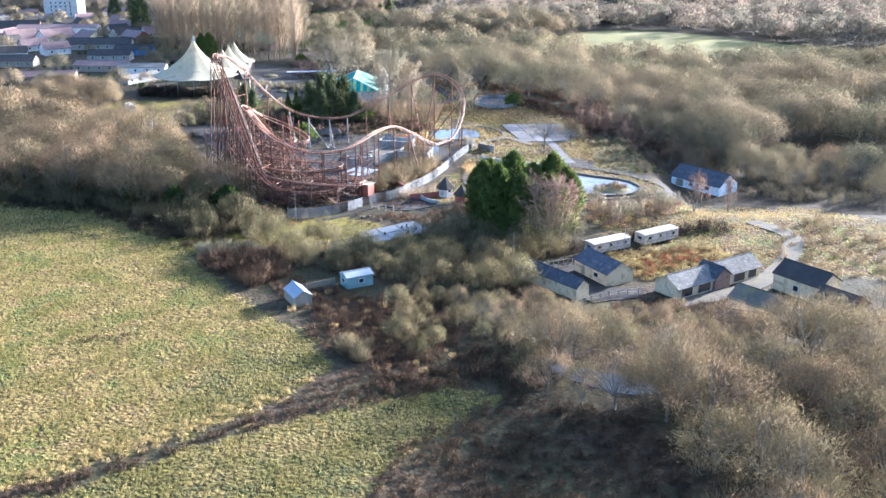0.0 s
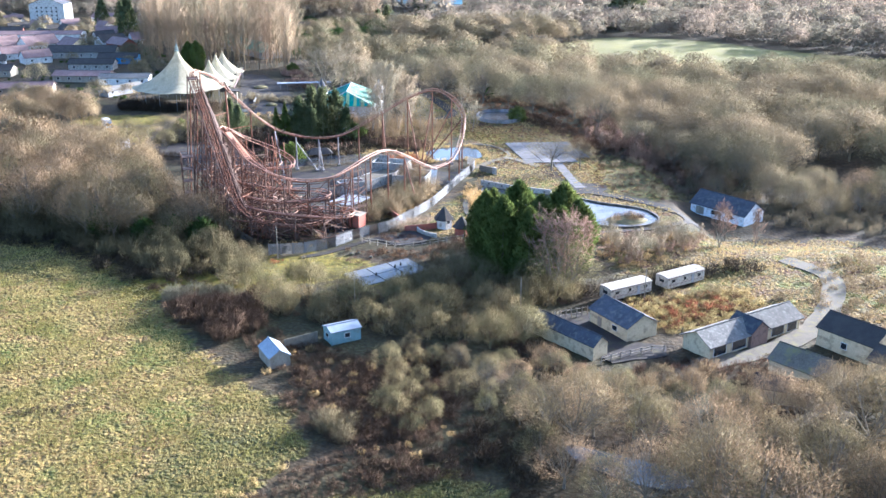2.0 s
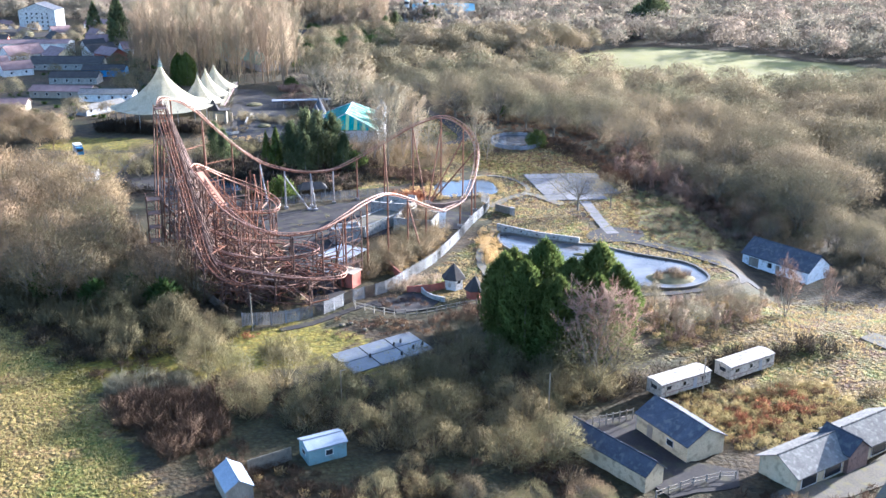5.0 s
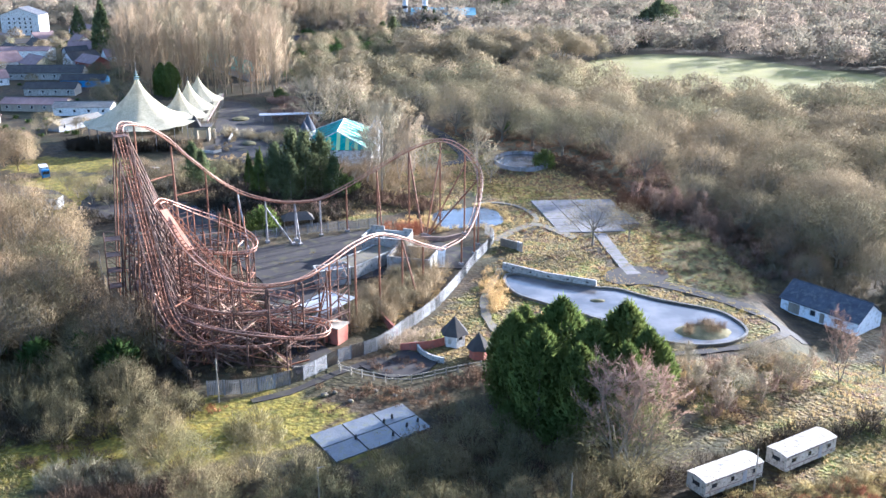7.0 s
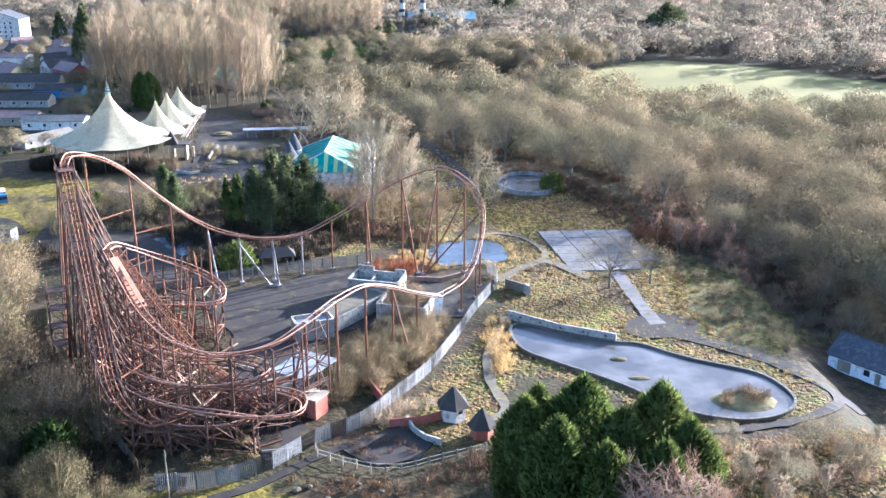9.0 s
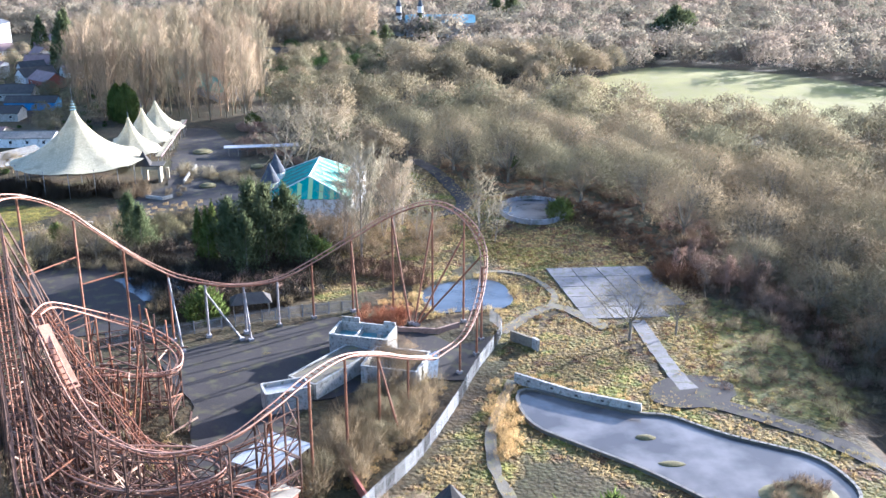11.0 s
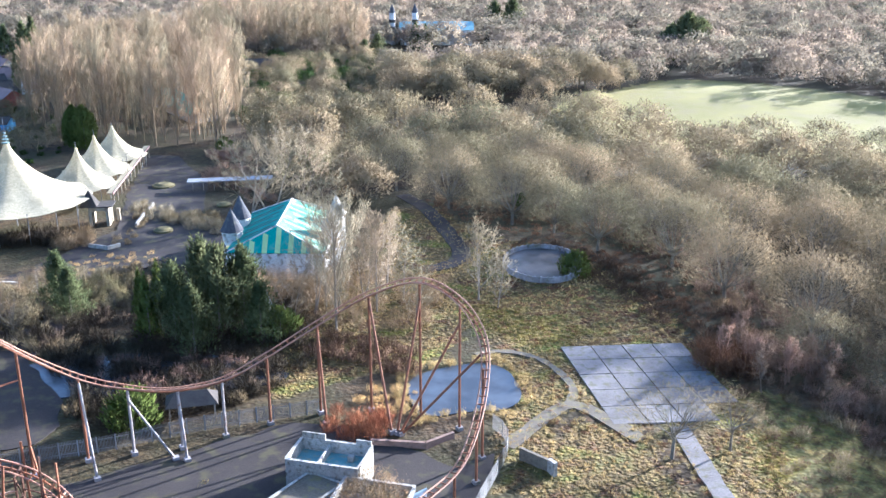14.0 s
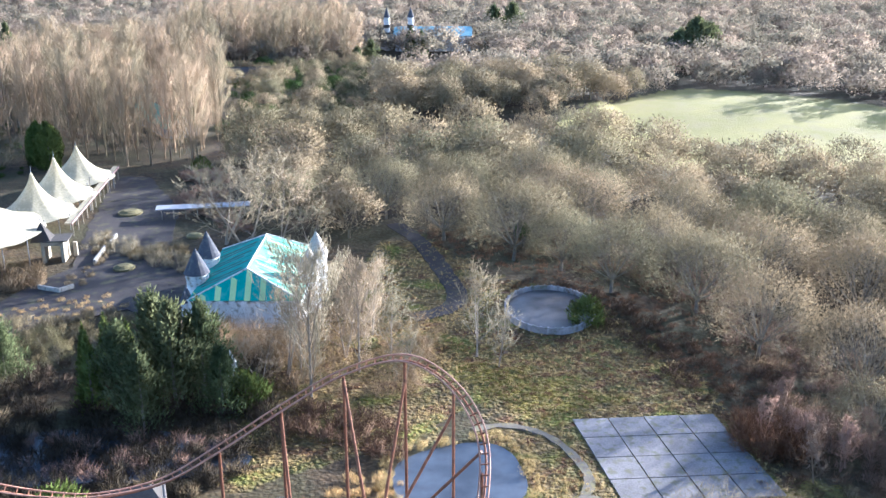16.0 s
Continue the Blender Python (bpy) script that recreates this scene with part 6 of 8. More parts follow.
M["moss_bank"] = worn("mossy_bank", (0.09, 0.078, 0.035), (0.16, 0.135, 0.06), 0.95, scale=0.7, fine=5, bumpy=1.0, c=(0.12, 0.10, 0.05))
mound("island", 47.6, 265.6, 5.6, 4.0, 0.7, M["moss_bank"], "small scrubby island in the pond", 1)
mound("islet", 29.8, 281, 1.7, 0.9, 0.35, M["moss_bank"], "mossy islet in the pond", 2)
mound("islet", 32.2, 273.6, 2.2, 0.9, 0.25, M["moss_bank"], "flat mossy islet in the pond", 3)

POOL = [(22.2 + 8.8 * math.cos(math.tau * k / 40), 399.3 + 11.2 * math.sin(math.tau * k / 40)) for k in range(40)]
sheet("pool_water", [(22.2 + (x - 22.2) * 0.97, 399.3 + (y - 399.3) * 0.97) for x, y in POOL], M["water"], 0.35, "shallow grey water in the round pool", "pool")
pool_wall = thing("pool_wall", pose(22.2, 399.3, 0), "low round concrete wall of the boating pool", "wall", kind="structure")
for k in range(40):
    (x0, y0), (x1, y1) = POOL[k], POOL[(k + 1) % 40]
    part("wall_panel", Build().box(((x0 + x1) / 2 - 22.2, (y0 + y1) / 2 - 399.3, 0.55), (math.hypot(x1 - x0, y1 - y0) + 0.12, 0.3, 1.3), math.degrees(math.atan2(y1 - y0, x1 - x0))), M["concrete"], pool_wall)
    part("pier", Build().box((x0 - 22.2, y0 - 399.3, 0.65), (0.4, 0.4, 1.4), 9 * k), M["concrete"], pool_wall)


def paving(name, corner, u, v, nu, nv, mat, label, z=0.07, joint=0.12, seed=0, skip=()):
    """Concrete bays, each a piece of its own with open joints between."""
    rng = random.Random(seed)
    e = thing(name, pose(corner[0], corner[1], 0), label, "pavement", kind="structure")
    u, v = Vector((*u, 0)), Vector((*v, 0))
    for i in range(nu):
        for j in range(nv):
            if (i, j) in skip:
                continue
            g, h = joint / u.length, joint / v.length
            q = [u * (i + g) + v * (j + h), u * (i + 1 - g) + v * (j + h), u * (i + 1 - g) + v * (j + 1 - h), u * (i + g) + v * (j + 1 - h)]
            dz = rng.uniform(-0.02, 0.02)
            part("concrete_bay", Build().slab([(p.x, p.y) for p in q], z - 0.25 + dz, z + dz), mat, e)
    return e


M["slab"] = worn("pinkish_concrete", (0.105, 0.097, 0.096), (0.172, 0.158, 0.155), 0.85, scale=0.3, fine=4, c=(0.10, 0.096, 0.06))
M["wet_slab"] = worn("wet_concrete", (0.062, 0.064, 0.068), (0.115, 0.116, 0.12), 0.38, scale=0.45, fine=4, c=(0.10, 0.098, 0.06))
paving("car_park_slab", (21.4, 355.4), (5.6, 0.45), (1.05, -5.75), 4, 5, M["slab"], "cracked pale concrete slab in square bays", 0.05, 0.1, 3, ((3, 4),))
paving("building_base", (-21.2, 225.6), (4.5, 3.5), (2.5, -3.9), 3, 2, M["wet_slab"], "wet blue-grey concrete base of a removed building", 0.08, 0.12, 5)
for k, (x, y) in enumerate([(-14, 224.5), (-10.2, 229.5), (-9.0, 231.0), (-6.6, 228.4), (-8.5, 225.6), (-5, 230)]):
    post = part("bollard", Build().beam((0, 0, 0), (0, 0, 0.7), 0.22, 0.18, 8), M["dark_roof"])
    post.matrix_world = pose(x, y, 0.08, 0, 8 * (k % 2), 0)
    tagged(post, "short dark stump on the concrete base", "bollard", "stumps on the concrete base")


def strip(name, line, width, mat, z, label, category="path"):
    line = [(p.x, p.y) for p in spline([(x, y, 0) for x, y in line], 1.4)]
    """A path of even width with slightly ragged sides."""
    pts = along(line, 2.0) + [(*line[-1], 0)]
    rng = random.Random(len(pts))
    l, r = [], []
    for i, (x, y, a) in enumerate(pts):
        if i == len(pts) - 1:
            a = pts[i - 1][2]
        c, s = math.cos(radians(a)), math.sin(radians(a))
        w = width / 2 + rng.uniform(-0.2, 0.2)
        l.append((x - s * w, y + c * w))
        r.append((x + s * w, y - c * w))
    b, n = Build(), len(l)
    up = float(z)
    for p in (l, r):
        b.v += [(x, y, float(level(x, y)) + up) for x, y in p] + [(x, y, float(level(x, y)) - 0.3) for x, y in p]
    for i in range(n - 1):
        b.f += [(i, i + 1, 2 * n + i + 1, 2 * n + i), (i, n + i, n + i + 1, i + 1), (2 * n + i, 2 * n + i + 1, 3 * n + i + 1, 3 * n + i)]
    return tagged(part(name, b, mat), label, category, kind="structure")


strip("path", [(10, 320), (18, 331), (22, 333), (27, 327), (30, 322)], 2.6, M["path"], 0.035, "pale gravel path past the pond")
strip("path", [(6, 352), (11, 353.5), (17, 350.5), (21, 343), (21.5, 336), (16, 328), (11, 323)], 1.3, M["path"], 0.055, "narrow mown path through rough grass")
strip("path", [(-12, 458), (-6, 446), (-2, 434), (1.6, 420), (4.0, 408), (1.5, 400), (-5, 396)], 4.2, M["asphalt"], 0.05, "grey tarmac track between the castle hall and the round pool")
strip("path", [(36.5, 326), (37.8, 312), (39, 302), (40, 297)], 3.0, M["slab"], 0.06, "straight concrete path from the slab")
strip("path", [(62.3, 273.9), (64.2, 269.0), (60.9, 263.7), (54.9, 259.9), (48.5, 257.5), (40.6, 255.9), (36.8, 255.8)], 1.7, M["asphalt"], 0.065, "grey path curving round the pond")
strip("path", [(35.9, 294.7), (43.3, 291.8), (50.0, 287.0), (57.0, 280.7), (62.3, 273.9), (68.1, 267.2)], 3.6, M["asphalt"], 0.045, "dark tarmac drive to the cottage")
sheet("forecourt", ragged(rounded([(33, 297.5), (40, 303), (48, 301), (47, 293), (40, 290), (33, 291.5)], 1), 1.5, 0.3, 8), M["asphalt"], 0.05, "patch of old tarmac where the paths meet", "pavement")
strip("path", [(11, 300), (7, 284), (7, 272), (9, 262), (4, 257.5)], 1.6, M["path"], 0.055, "narrow muddy path past the huts")
strip("path", [(-32, 236.4), (-26, 240), (-20, 246.5), (-13, 252.4)], 1.6, M["asphalt"], 0.05, "grey path along the palisade fence")
strip("lane", [(40, 176), (47, 181.5), (56, 185), (66, 192), (73, 200), (80, 212), (84, 225), (78, 236)], 4.6, M["path"], 0.05, "pale stony farm lane beside the stables")
sheet("farmyard", ragged([(21, 202), (29, 205), (34, 191), (41, 188), (40, 184), (30, 181), (27, 186), (30, 190)], 2, 0.3, 8), M["asphalt"], 0.08, "dark wet tarmac farmyard between the sheds", "yard")
sheet("paddock_floor", ragged([(-16, 250), (-8, 257), (-2, 252), (-4, 247), (-10, 245)], 2, 0.4, 9), M["asphalt"], 0.09, "dark tarmac inside the overgrown paddock", "yard")
sheet("car_park", ragged([(-134, 372), (-112, 362), (-104, 352), (-116, 342), (-138, 354), (-150, 366)], 3, 0.6, 10), M["asphalt"], 0.085, "patched tarmac car park beyond the trees", "car park")


# ---- small buildings by the fence ----
def hut(x, y, turn, wall_mat, label, s=4.0, eave=2.3, tip=5.4):
    e = thing("hut", pose(x, y, 0, 0, 0, turn), label, "hut", "pyramid-roofed huts")
    n = 6
    part("wall", Build().beam((0, 0, -0.2), (0, 0, eave), s / 2, s / 2, n), wall_mat, e)
    part("roof", Build().beam((0, 0, eave - 0.1), (0, 0, tip), s / 2 * 1.38, 0.04, n), M["dark_roof"], e)
    part("eave_band", Build().beam((0, 0, eave - 0.3), (0, 0, eave - 0.08), s / 2 * 1.08, s / 2 * 1.2, n), M["dark_roof"], e)
    for k in range(3):
        a = math.tau * (k + 0.5) / n - 1.6
        part("window", Build().box((math.cos(a) * s * 0.44, math.sin(a) * s * 0.44, 1.7), (0.1, 0.8, 0.8), math.degrees(a)), M["dark_glass"], e)


hut(0.7, 259.6, 10, M["white_wall"], "white hut with a pointed slate roof and red fence")
hut(5.0, 254.0, 30, M["red_brick"], "small dark hut with a pointed roof beside the path", 3.4, 1.9, 4.7)
boundary("red_fence", [(-9, 256.2), (-4, 257.4), (-1.2, 259.0)], 1.4, 0.15, M["red_brick"], "faded red boarded fence", "fence")
boundary("curved_wall", [(-6.4, 258.2), (-5.2, 254.6), (-3.4, 252.4), (-1.2, 251.2)], 1.0, 0.35, M["old_render"], "low curved pale wall of the paddock")
boundary("ruin_wall", [(11.8, 316.6), (15.4, 313.4)], 1.8, 0.5, M["bark"], "broken dark timber wall beside the path")
boundary("ruin_wall", [(15.6, 313.2), (16.2, 312.2)], 2.0, 0.6, M["old_render"], "broken white stub of wall")
station = thing("station", pose(-23.6, 268.5, 0, 0, 0, -28), "low coaster station with a pale boarded roof", "station")
for k in range(9):
    part("roof_board", Build().box((-3.2 + 0.8 * k, 0, 4.5 + 0.02 * (k % 2)), (0.76, 9.0, 0.12)), M["galv"], station)
for sx in (-3, 3):
    for sy in (-4, 0, 4):
        part("post", Build().box((sx, sy, 2.2), (0.2, 0.2, 4.5)), M["rust_dark"], station)
part("platform", Build().box((0, 0, 0.5), (6.4, 9.6, 1.2)), M["concrete"], station)
brick_block = thing("control_cabin", pose(-21.2, 260.6, 0, 0, 0, -28), "red brick control cabin with a flat grey roof", "cabin")
part("wall", Build().box((0, 0, 1.5), (3.2, 3.2, 3.2)), M["red_brick"], brick_block)
part("roof", Build().box((0, 0, 3.2), (3.7, 3.7, 0.2)), M["wood"], brick_block)
boundary("brick_wall", [(-15, 275), (-12.5, 268), (-10, 262.4)], 1.6, 0.35, M["red_brick"], "low red brown wall beside the ramp")
boundary("brick_wall", [(-10, 320.4), (-2, 319.6), (2, 322.6)], 0.9, 0.5, M["brown_brick"], "low brown brick planter wall")
gable_house("shed", -18.1, 191.6, 29, 5.8, 3.8, 2.3, 2.9, M["teal_wall"], M["blue_sheet"], "pale teal boarded shed with a grey sheet roof", "shed", 0.2, (("s", 0.2, 0.9, 1.1, 0.9, "window"), ("w", 0, 0.9, 1.2, 0.8, "window")))
boundary("board_fence", [(-28, 186.4), (-22.5, 190.2)], 2.0, 0.12, M["bark"], "dark rusty board fence between the sheds", "fence")
gable_house("farm_building", 61.5, 175.5, -50, 10, 6.4, 2.8, 4.8, M["cream_wall"], M["path"], "cream gabled farm building with a brown roof", "farmhouse", openings=(("w", 0, 0.5, 1.2, 1.6, "window"),))
gable_house("farm_building", 55.6, 168.2, -20, 9, 4.6, 2.3, 3.6, M["cream_wall"], M["dark_roof"], "low outbuilding with a black felt roof", "farmhouse")
gable_house("stable", 56.4, 191.2, 123, 5.5, 4.4, 2.9, 4.6, M["brown_brick"], M["slate"], "brick cross wing with a dark slate roof", "stable", 0.3)


def pole(x, y, h, label, arm=True):
    e = thing("pole", pose(x, y, float(level(x, y))), label, "pole", "poles")
    part("mast", Build().beam((0, 0, -0.3), (0, 0, h), 0.13, 0.09, 6), M["wood"], e)
    if arm:
        part("lamp_arm", Build().beam((0, 0, h - 0.1), (0.9, 0, h + 0.15), 0.05, 0.05, 5), M["galv"], e)


pole(-37.2, 236.2, 7.5, "tall grey timber pole at the corner of the fence", False)
pole(-17.0, 206, 6.5, "thin lamp pole beside the thicket")
pole(15.6, 203.5, 7.5, "timber pole beside the cypresses", False)
pole(41.5, 211.5, 6.5, "rusty pole in front of the caravan", False)
pole(-93, 470, 9, "lamp pole beside the marquees")
pole(-57, 513, 8, "lamp pole in front of the poplars")

# ---- loose stones before the fence ----
def boulder(x, y, r, seed):
    rng = random.Random(seed)
    bm = bmesh.new()
    bmesh.ops.create_icosphere(bm, subdivisions=2, radius=r)
    for v in bm.verts:
        v.co *= rng.uniform(0.82, 1.12)
        v.co.z *= 0.65
    me = bpy.data.meshes.new("boulder")
    bm.to_mesh(me)
    bm.free()
    ob = part("boulder", me, M["path"])
    ob.matrix_world = pose(x, y, r * 0.3, 0, 0, 40 * seed)
    tagged(ob, "rough grey stone lying among dead weeds", "boulder", "stones before the fence")


for k, (x, y, r) in enumerate([(-20.5, 238.5, 0.6), (-18.9, 239.4, 0.45), (-16.0, 236.4, 0.5), (-12.2, 240.2, 0.4), (-9.0, 238.4, 0.45)]):
    boulder(x, y, r, k)

# ---- plaza ----
M["tan_wall"] = worn("tan_render", (0.30, 0.25, 0.17), (0.40, 0.34, 0.24), 0.85, scale=0.4, c=(0.22, 0.18, 0.12))
gate = thing("gatehouse", pose(-85.5, 431, 0, 0, 0, 8), "cream gatehouse with an arch and a pointed dark roof", "gatehouse")
part("wall", Build().box((0, 0, 2.4), (0.7, 5.2, 5.0)).box((-4.2, 0, 2.4), (0.7, 5.2, 5.0)).box((-2.1, 0, 4.4), (3.5, 5.2, 1.0)), M["tan_wall"], gate)
part("roof", Build().beam((-4.5, -0.5, 4.9), (-4.5, -0.5, 9.0), 3.2, 0.05, 4), M["dark_roof"], gate)
part("pillar", Build().box((1.8, 2.0, 1.6), (0.8, 0.8, 3.4)), M["tan_wall"], gate)
part("flat_roof", Build().box((-1.2, 0, 5.0), (5.2, 5.8, 0.25)), M["dark_roof"], gate)
boundary("white_wall", [(-77.6, 427), (-78.2, 433), (-78.6, 437)], 1.1, 0.5, M["old_render"], "low broken pale wall across the plaza")
boundary("white_wall", [(-78.8, 441), (-79.2, 447)], 0.9, 0.5, M["old_render"], "short stub of broken pale wall on the plaza")
scrub_stuff("plaza_weeds", scatter([(-80, 410), (-75, 410), (-75, 426), (-80, 450), (-83, 450), (-79, 426)], 2.6, 263), M["twig"], 1.5, 1.3, 200, 0.06, 264, "rounded brown dead bushes along the broken wall")
boundary("white_wall", [(-84, 411.5), (-79, 409.5), (-77, 412)], 0.9, 0.5, M["old_render"], "low curved pale planter wall")
marquee_edge = thing("covered_walk", pose(-94, 475, 0, 0, 0, 97), "long covered walkway with a red brown fascia beside the marquees", "walkway")
part("roof", Build().box((0, 0, 3.6), (58, 1.6, 0.2)), M["canvas"], marquee_edge)
part("fascia", Build().box((0, -0.9, 3.5), (58, 0.15, 0.6)), M["red_tile"], marquee_edge)
for k in range(12):
    part("post", Build().box((-27.5 + 5 * k, -0.7, 1.7), (0.2, 0.2, 3.6)), M["wood"], marquee_edge)
sheet("plaza_path", ragged([(-86, 338), (-86, 352), (-76, 353), (-61, 334), (-58.5, 326), (-60, 320), (-69, 317), (-75, 313)], 2.5, 0.5, 9), M["asphalt"], 0.06, "dark tarmac behind the weldmesh fence", "pavement")
pergola = thing("shelter", pose(-62, 465, 0, 0, 0, 10), "low open shelter with a pale grey flat roof", "shelter")
part("roof", Build().box((0, 0, 2.7), (24, 4.2, 0.2)), M["galv"], pergola)
for k in range(8):
    part("post", Build().box((-10.5 + 3 * k, -1.8, 1.3), (0.16, 0.16, 2.8)), M["wood"], pergola)
for x, y, r in ((-82, 467, 3.2), (-70, 424, 2.4), (-60, 447, 2.0)):
    part_ob = part("planter", Build().beam((0, 0, 0), (0, 0, 0.45), r, r, 20).beam((0, 0, 0.4), (0, 0, 0.9), r * 0.9, r * 0.5, 14), M["moss_bank"])
    part_ob.matrix_world = pose(x, y, 0.05)
    tagged(part_ob, "round earth-filled planter with dead moss on the plaza", "planter", "planters on the plaza")
sign = thing("fallen_sign", pose(-91, 383, 0.4, 20, 12, 30), "tilted white panel lying among bushes", "panel")
part("board", Build().box((0, 0, 1.0), (3.4, 0.2, 1.8)), M["white_wall"], sign)
part("leg", Build().box((0, 0.3, 0.2), (0.2, 0.2, 1.6)), M["wood"], sign)
hide = thing("playhouse", pose(-33.6, 366, 0, 0, 0, 20), "narrow white pointed playhouse tower among trees", "playhouse")
part("wall", Build().box((0, 0, 2), (1.8, 1.8, 4.2)), M["white_wall"], hide)
part("roof", Build().beam((0, 0, 4), (0, 0, 7.0), 1.6, 0.05, 4), M["white_wall"], hide)
boat = thing("boathouse", pose(-38.8, 329.8, 0, 0, 0, 14), "small dark-roofed shelter behind the mesh fence", "shelter")
part("roof", Build().add([(-4, -2.4, 2.4), (4, -2.4, 2.4), (4, 2.4, 2.4), (-4, 2.4, 2.4), (-2.4, 0, 4.0), (2.4, 0, 4.0)], [(0, 1, 5, 4), (1, 2, 5), (2, 3, 4, 5), (3, 0, 4), (3, 2, 1, 0)]), M["dark_roof"], boat)
for sx in (-3.4, 3.4):
    for sy in (-2, 2):
        part("post", Build().box((sx, sy, 1.2), (0.2, 0.2, 2.5)), M["wood"], boat)


# ---- parked lorry and cabin beyond the trees ----
lorry = thing("lorry", pose(-122, 378, 0, 0, 0, -60), "parked lorry with a blue cab and white box", "lorry")
part("box_body", Build().box((-1.6, 0, 2.0), (4.6, 2.3, 2.4)), M["white_wall"], lorry)
part("cab", Build().box((1.9, 0, 1.5), (1.8, 2.2, 2.0)).box((2.2, 0, 2.6), (1.1, 2.1, 0.3)), M["blue_paint"], lorry)
part("windscreen", Build().box((2.83, 0, 1.9), (0.06, 1.9, 0.8)), M["dark_glass"], lorry)
for sx in (-2.9, 1.9):
    for sy in (-1.05, 1.05):
        part("wheel", Build().beam((sx, sy - 0.14, 0.48), (sx, sy + 0.14, 0.48), 0.48, 0.48, 14), M["dark_roof"], lorry)
cabin = thing("site_cabin", pose(-107, 345.5, 0, 0, 0, -5), "white site cabin with a mossy flat roof", "cabin")
part("body", Build().box((0, 0, 1.6), (5.0, 3.2, 3.2)), M["white_wall"], cabin)
part("roof", Build().box((0, 0, 3.25), (5.3, 3.5, 0.15)), M["moss_bank"], cabin)
part("window", Build().box((1.4, -1.62, 1.8), (1.0, 0.06, 1.0)), M["dark_glass"], cabin)
box_store = thing("container", pose(-172, 355, 0, 0, 0, 12), "bright blue shipping container in the car park", "container")
part("body", Build().box((0, 0, 1.5), (12, 2.6, 2.8)), M["blue_paint"], box_store)
part("roof_rib", Build().box((0, 0, 2.95), (12.1, 2.7, 0.12)), M["galv"], box_store)


# ---- hotel village ----
def windows_on(w, l, rows, per, sill=1.2, pitch=2.9, size=1.0):
    return [("s", -l / 2 + l * (k + 0.5) / per, sill + r * pitch, size, size * 1.1, "window") for r in range(rows) for k in range(per)]


hotel = gable_house("hotel", -284, 752, 90, 16, 25, 13.0, 17.4, M["white_wall"], M["slate"], "white four-storey gabled hotel block", "hotel", 0.6,
                    [("w", -7 + 3.5 * k, 1.8 + 2.7 * r, 1.2, 1.4, "window") for r in range(4) for k in range(5)])
for x, y, t, l, w, ev, rd, wm, rm, lab in (
        (-240, 622, 4, 48, 14, 6.4, 7.8, "white_wall", "red_tile", "long low white hotel wing with a pinkish roof"), (-196, 566, 3, 36, 10, 3.4, 6.2, "old_render", "dark_roof", "brown-roofed lodge row with a white fascia"),
        (-232, 560, 40, 14, 9, 3.4, 6.6, "white_wall", "red_tile", "white gabled lodge with brown tiles"), (-214, 545, 40, 14, 9, 3.4, 6.6, "white_wall", "red_tile", "small white gabled lodge with brown tiles"),
        (-196, 612, 50, 16, 10, 3.6, 7.0, "white_wall", "dark_roof", "white gabled lodge with dark tiles"), (-186, 600, -40, 16, 10, 3.4, 6.6, "red_brick", "red_tile", "brown tiled brick lodge in the village"),
        (-205, 655, 5, 26, 11, 3.6, 7.0, "old_render", "red_tile", "brown tiled lodge row with windows"), (-208, 636, 40, 12, 9, 3.4, 6.4, "white_wall", "dark_roof", "small white gabled lodge with a dark roof"),
        (-176, 522, 2, 22, 9, 3.2, 5.2, "old_render", "dark_roof", "long dark-roofed lodge row"), (-232, 530, 20, 16, 9, 3.2, 5.8, "white_wall", "dark_roof", "white walled bungalow with a dark roof"),
        (-168, 486, -4, 26, 10, 3.0, 4.6, "wood", "red_tile", "low brown-roofed timber hall beside the tents"), (-146, 478, 4, 22, 9, 3.2, 4.6, "white_wall", "old_slate", "low park building with a grey roof"),
        (-140, 452, 60, 20, 6, 2.6, 3.6, "galv", "old_slate", "glazed walkway with a ribbed pale roof"), (-182, 452, 10, 24, 9, 3.0, 4.8, "wood", "red_tile", "low brown-roofed timber store beside the car park"),
        (-262, 590, 80, 26, 12, 4, 8, "white_wall", "red_tile", "white lodge with a steep brown roof"), (-280, 640, 10, 40, 12, 4, 8, "red_brick", "dark_roof", "dark-roofed brick terrace in the village"), (-300, 560, 10, 40, 12, 4, 8, "red_brick", "red_tile", "brown-roofed brick terrace in the village"),
        (-170, 545, 3, 20, 9, 3.2, 5.0, "blue_paint", "dark_roof", "low blue-walled building with a dark roof"), (-222, 500, 3, 30, 10, 3.2, 5.4, "wood", "dark_roof", "long timber store with a dark roof"),
        (-233, 597, 52, 20, 12, 3.6, 8.0, "white_wall", "red_tile", "large white gabled lodge with brown tiles"), (-252, 592, 48, 18, 12, 3.6, 8.0, "white_wall", "red_tile", "large white gabled lodge with brown tiles"), (-250, 566, 50, 16, 11, 3.4, 7.2, "white_wall", "dark_roof", "white gabled lodge with a dark roof"), (-212, 594, -42, 16, 11, 3.4, 7.2, "cream_wall", "red_tile", "cream gabled lodge with brown tiles")):
    gable_house("lodge", x, y, t, l, w, ev, rd, M[wm], M[rm], lab, "building", 0.5, windows_on(w, l, 1, max(2, int(l / 5))), "hotel village")

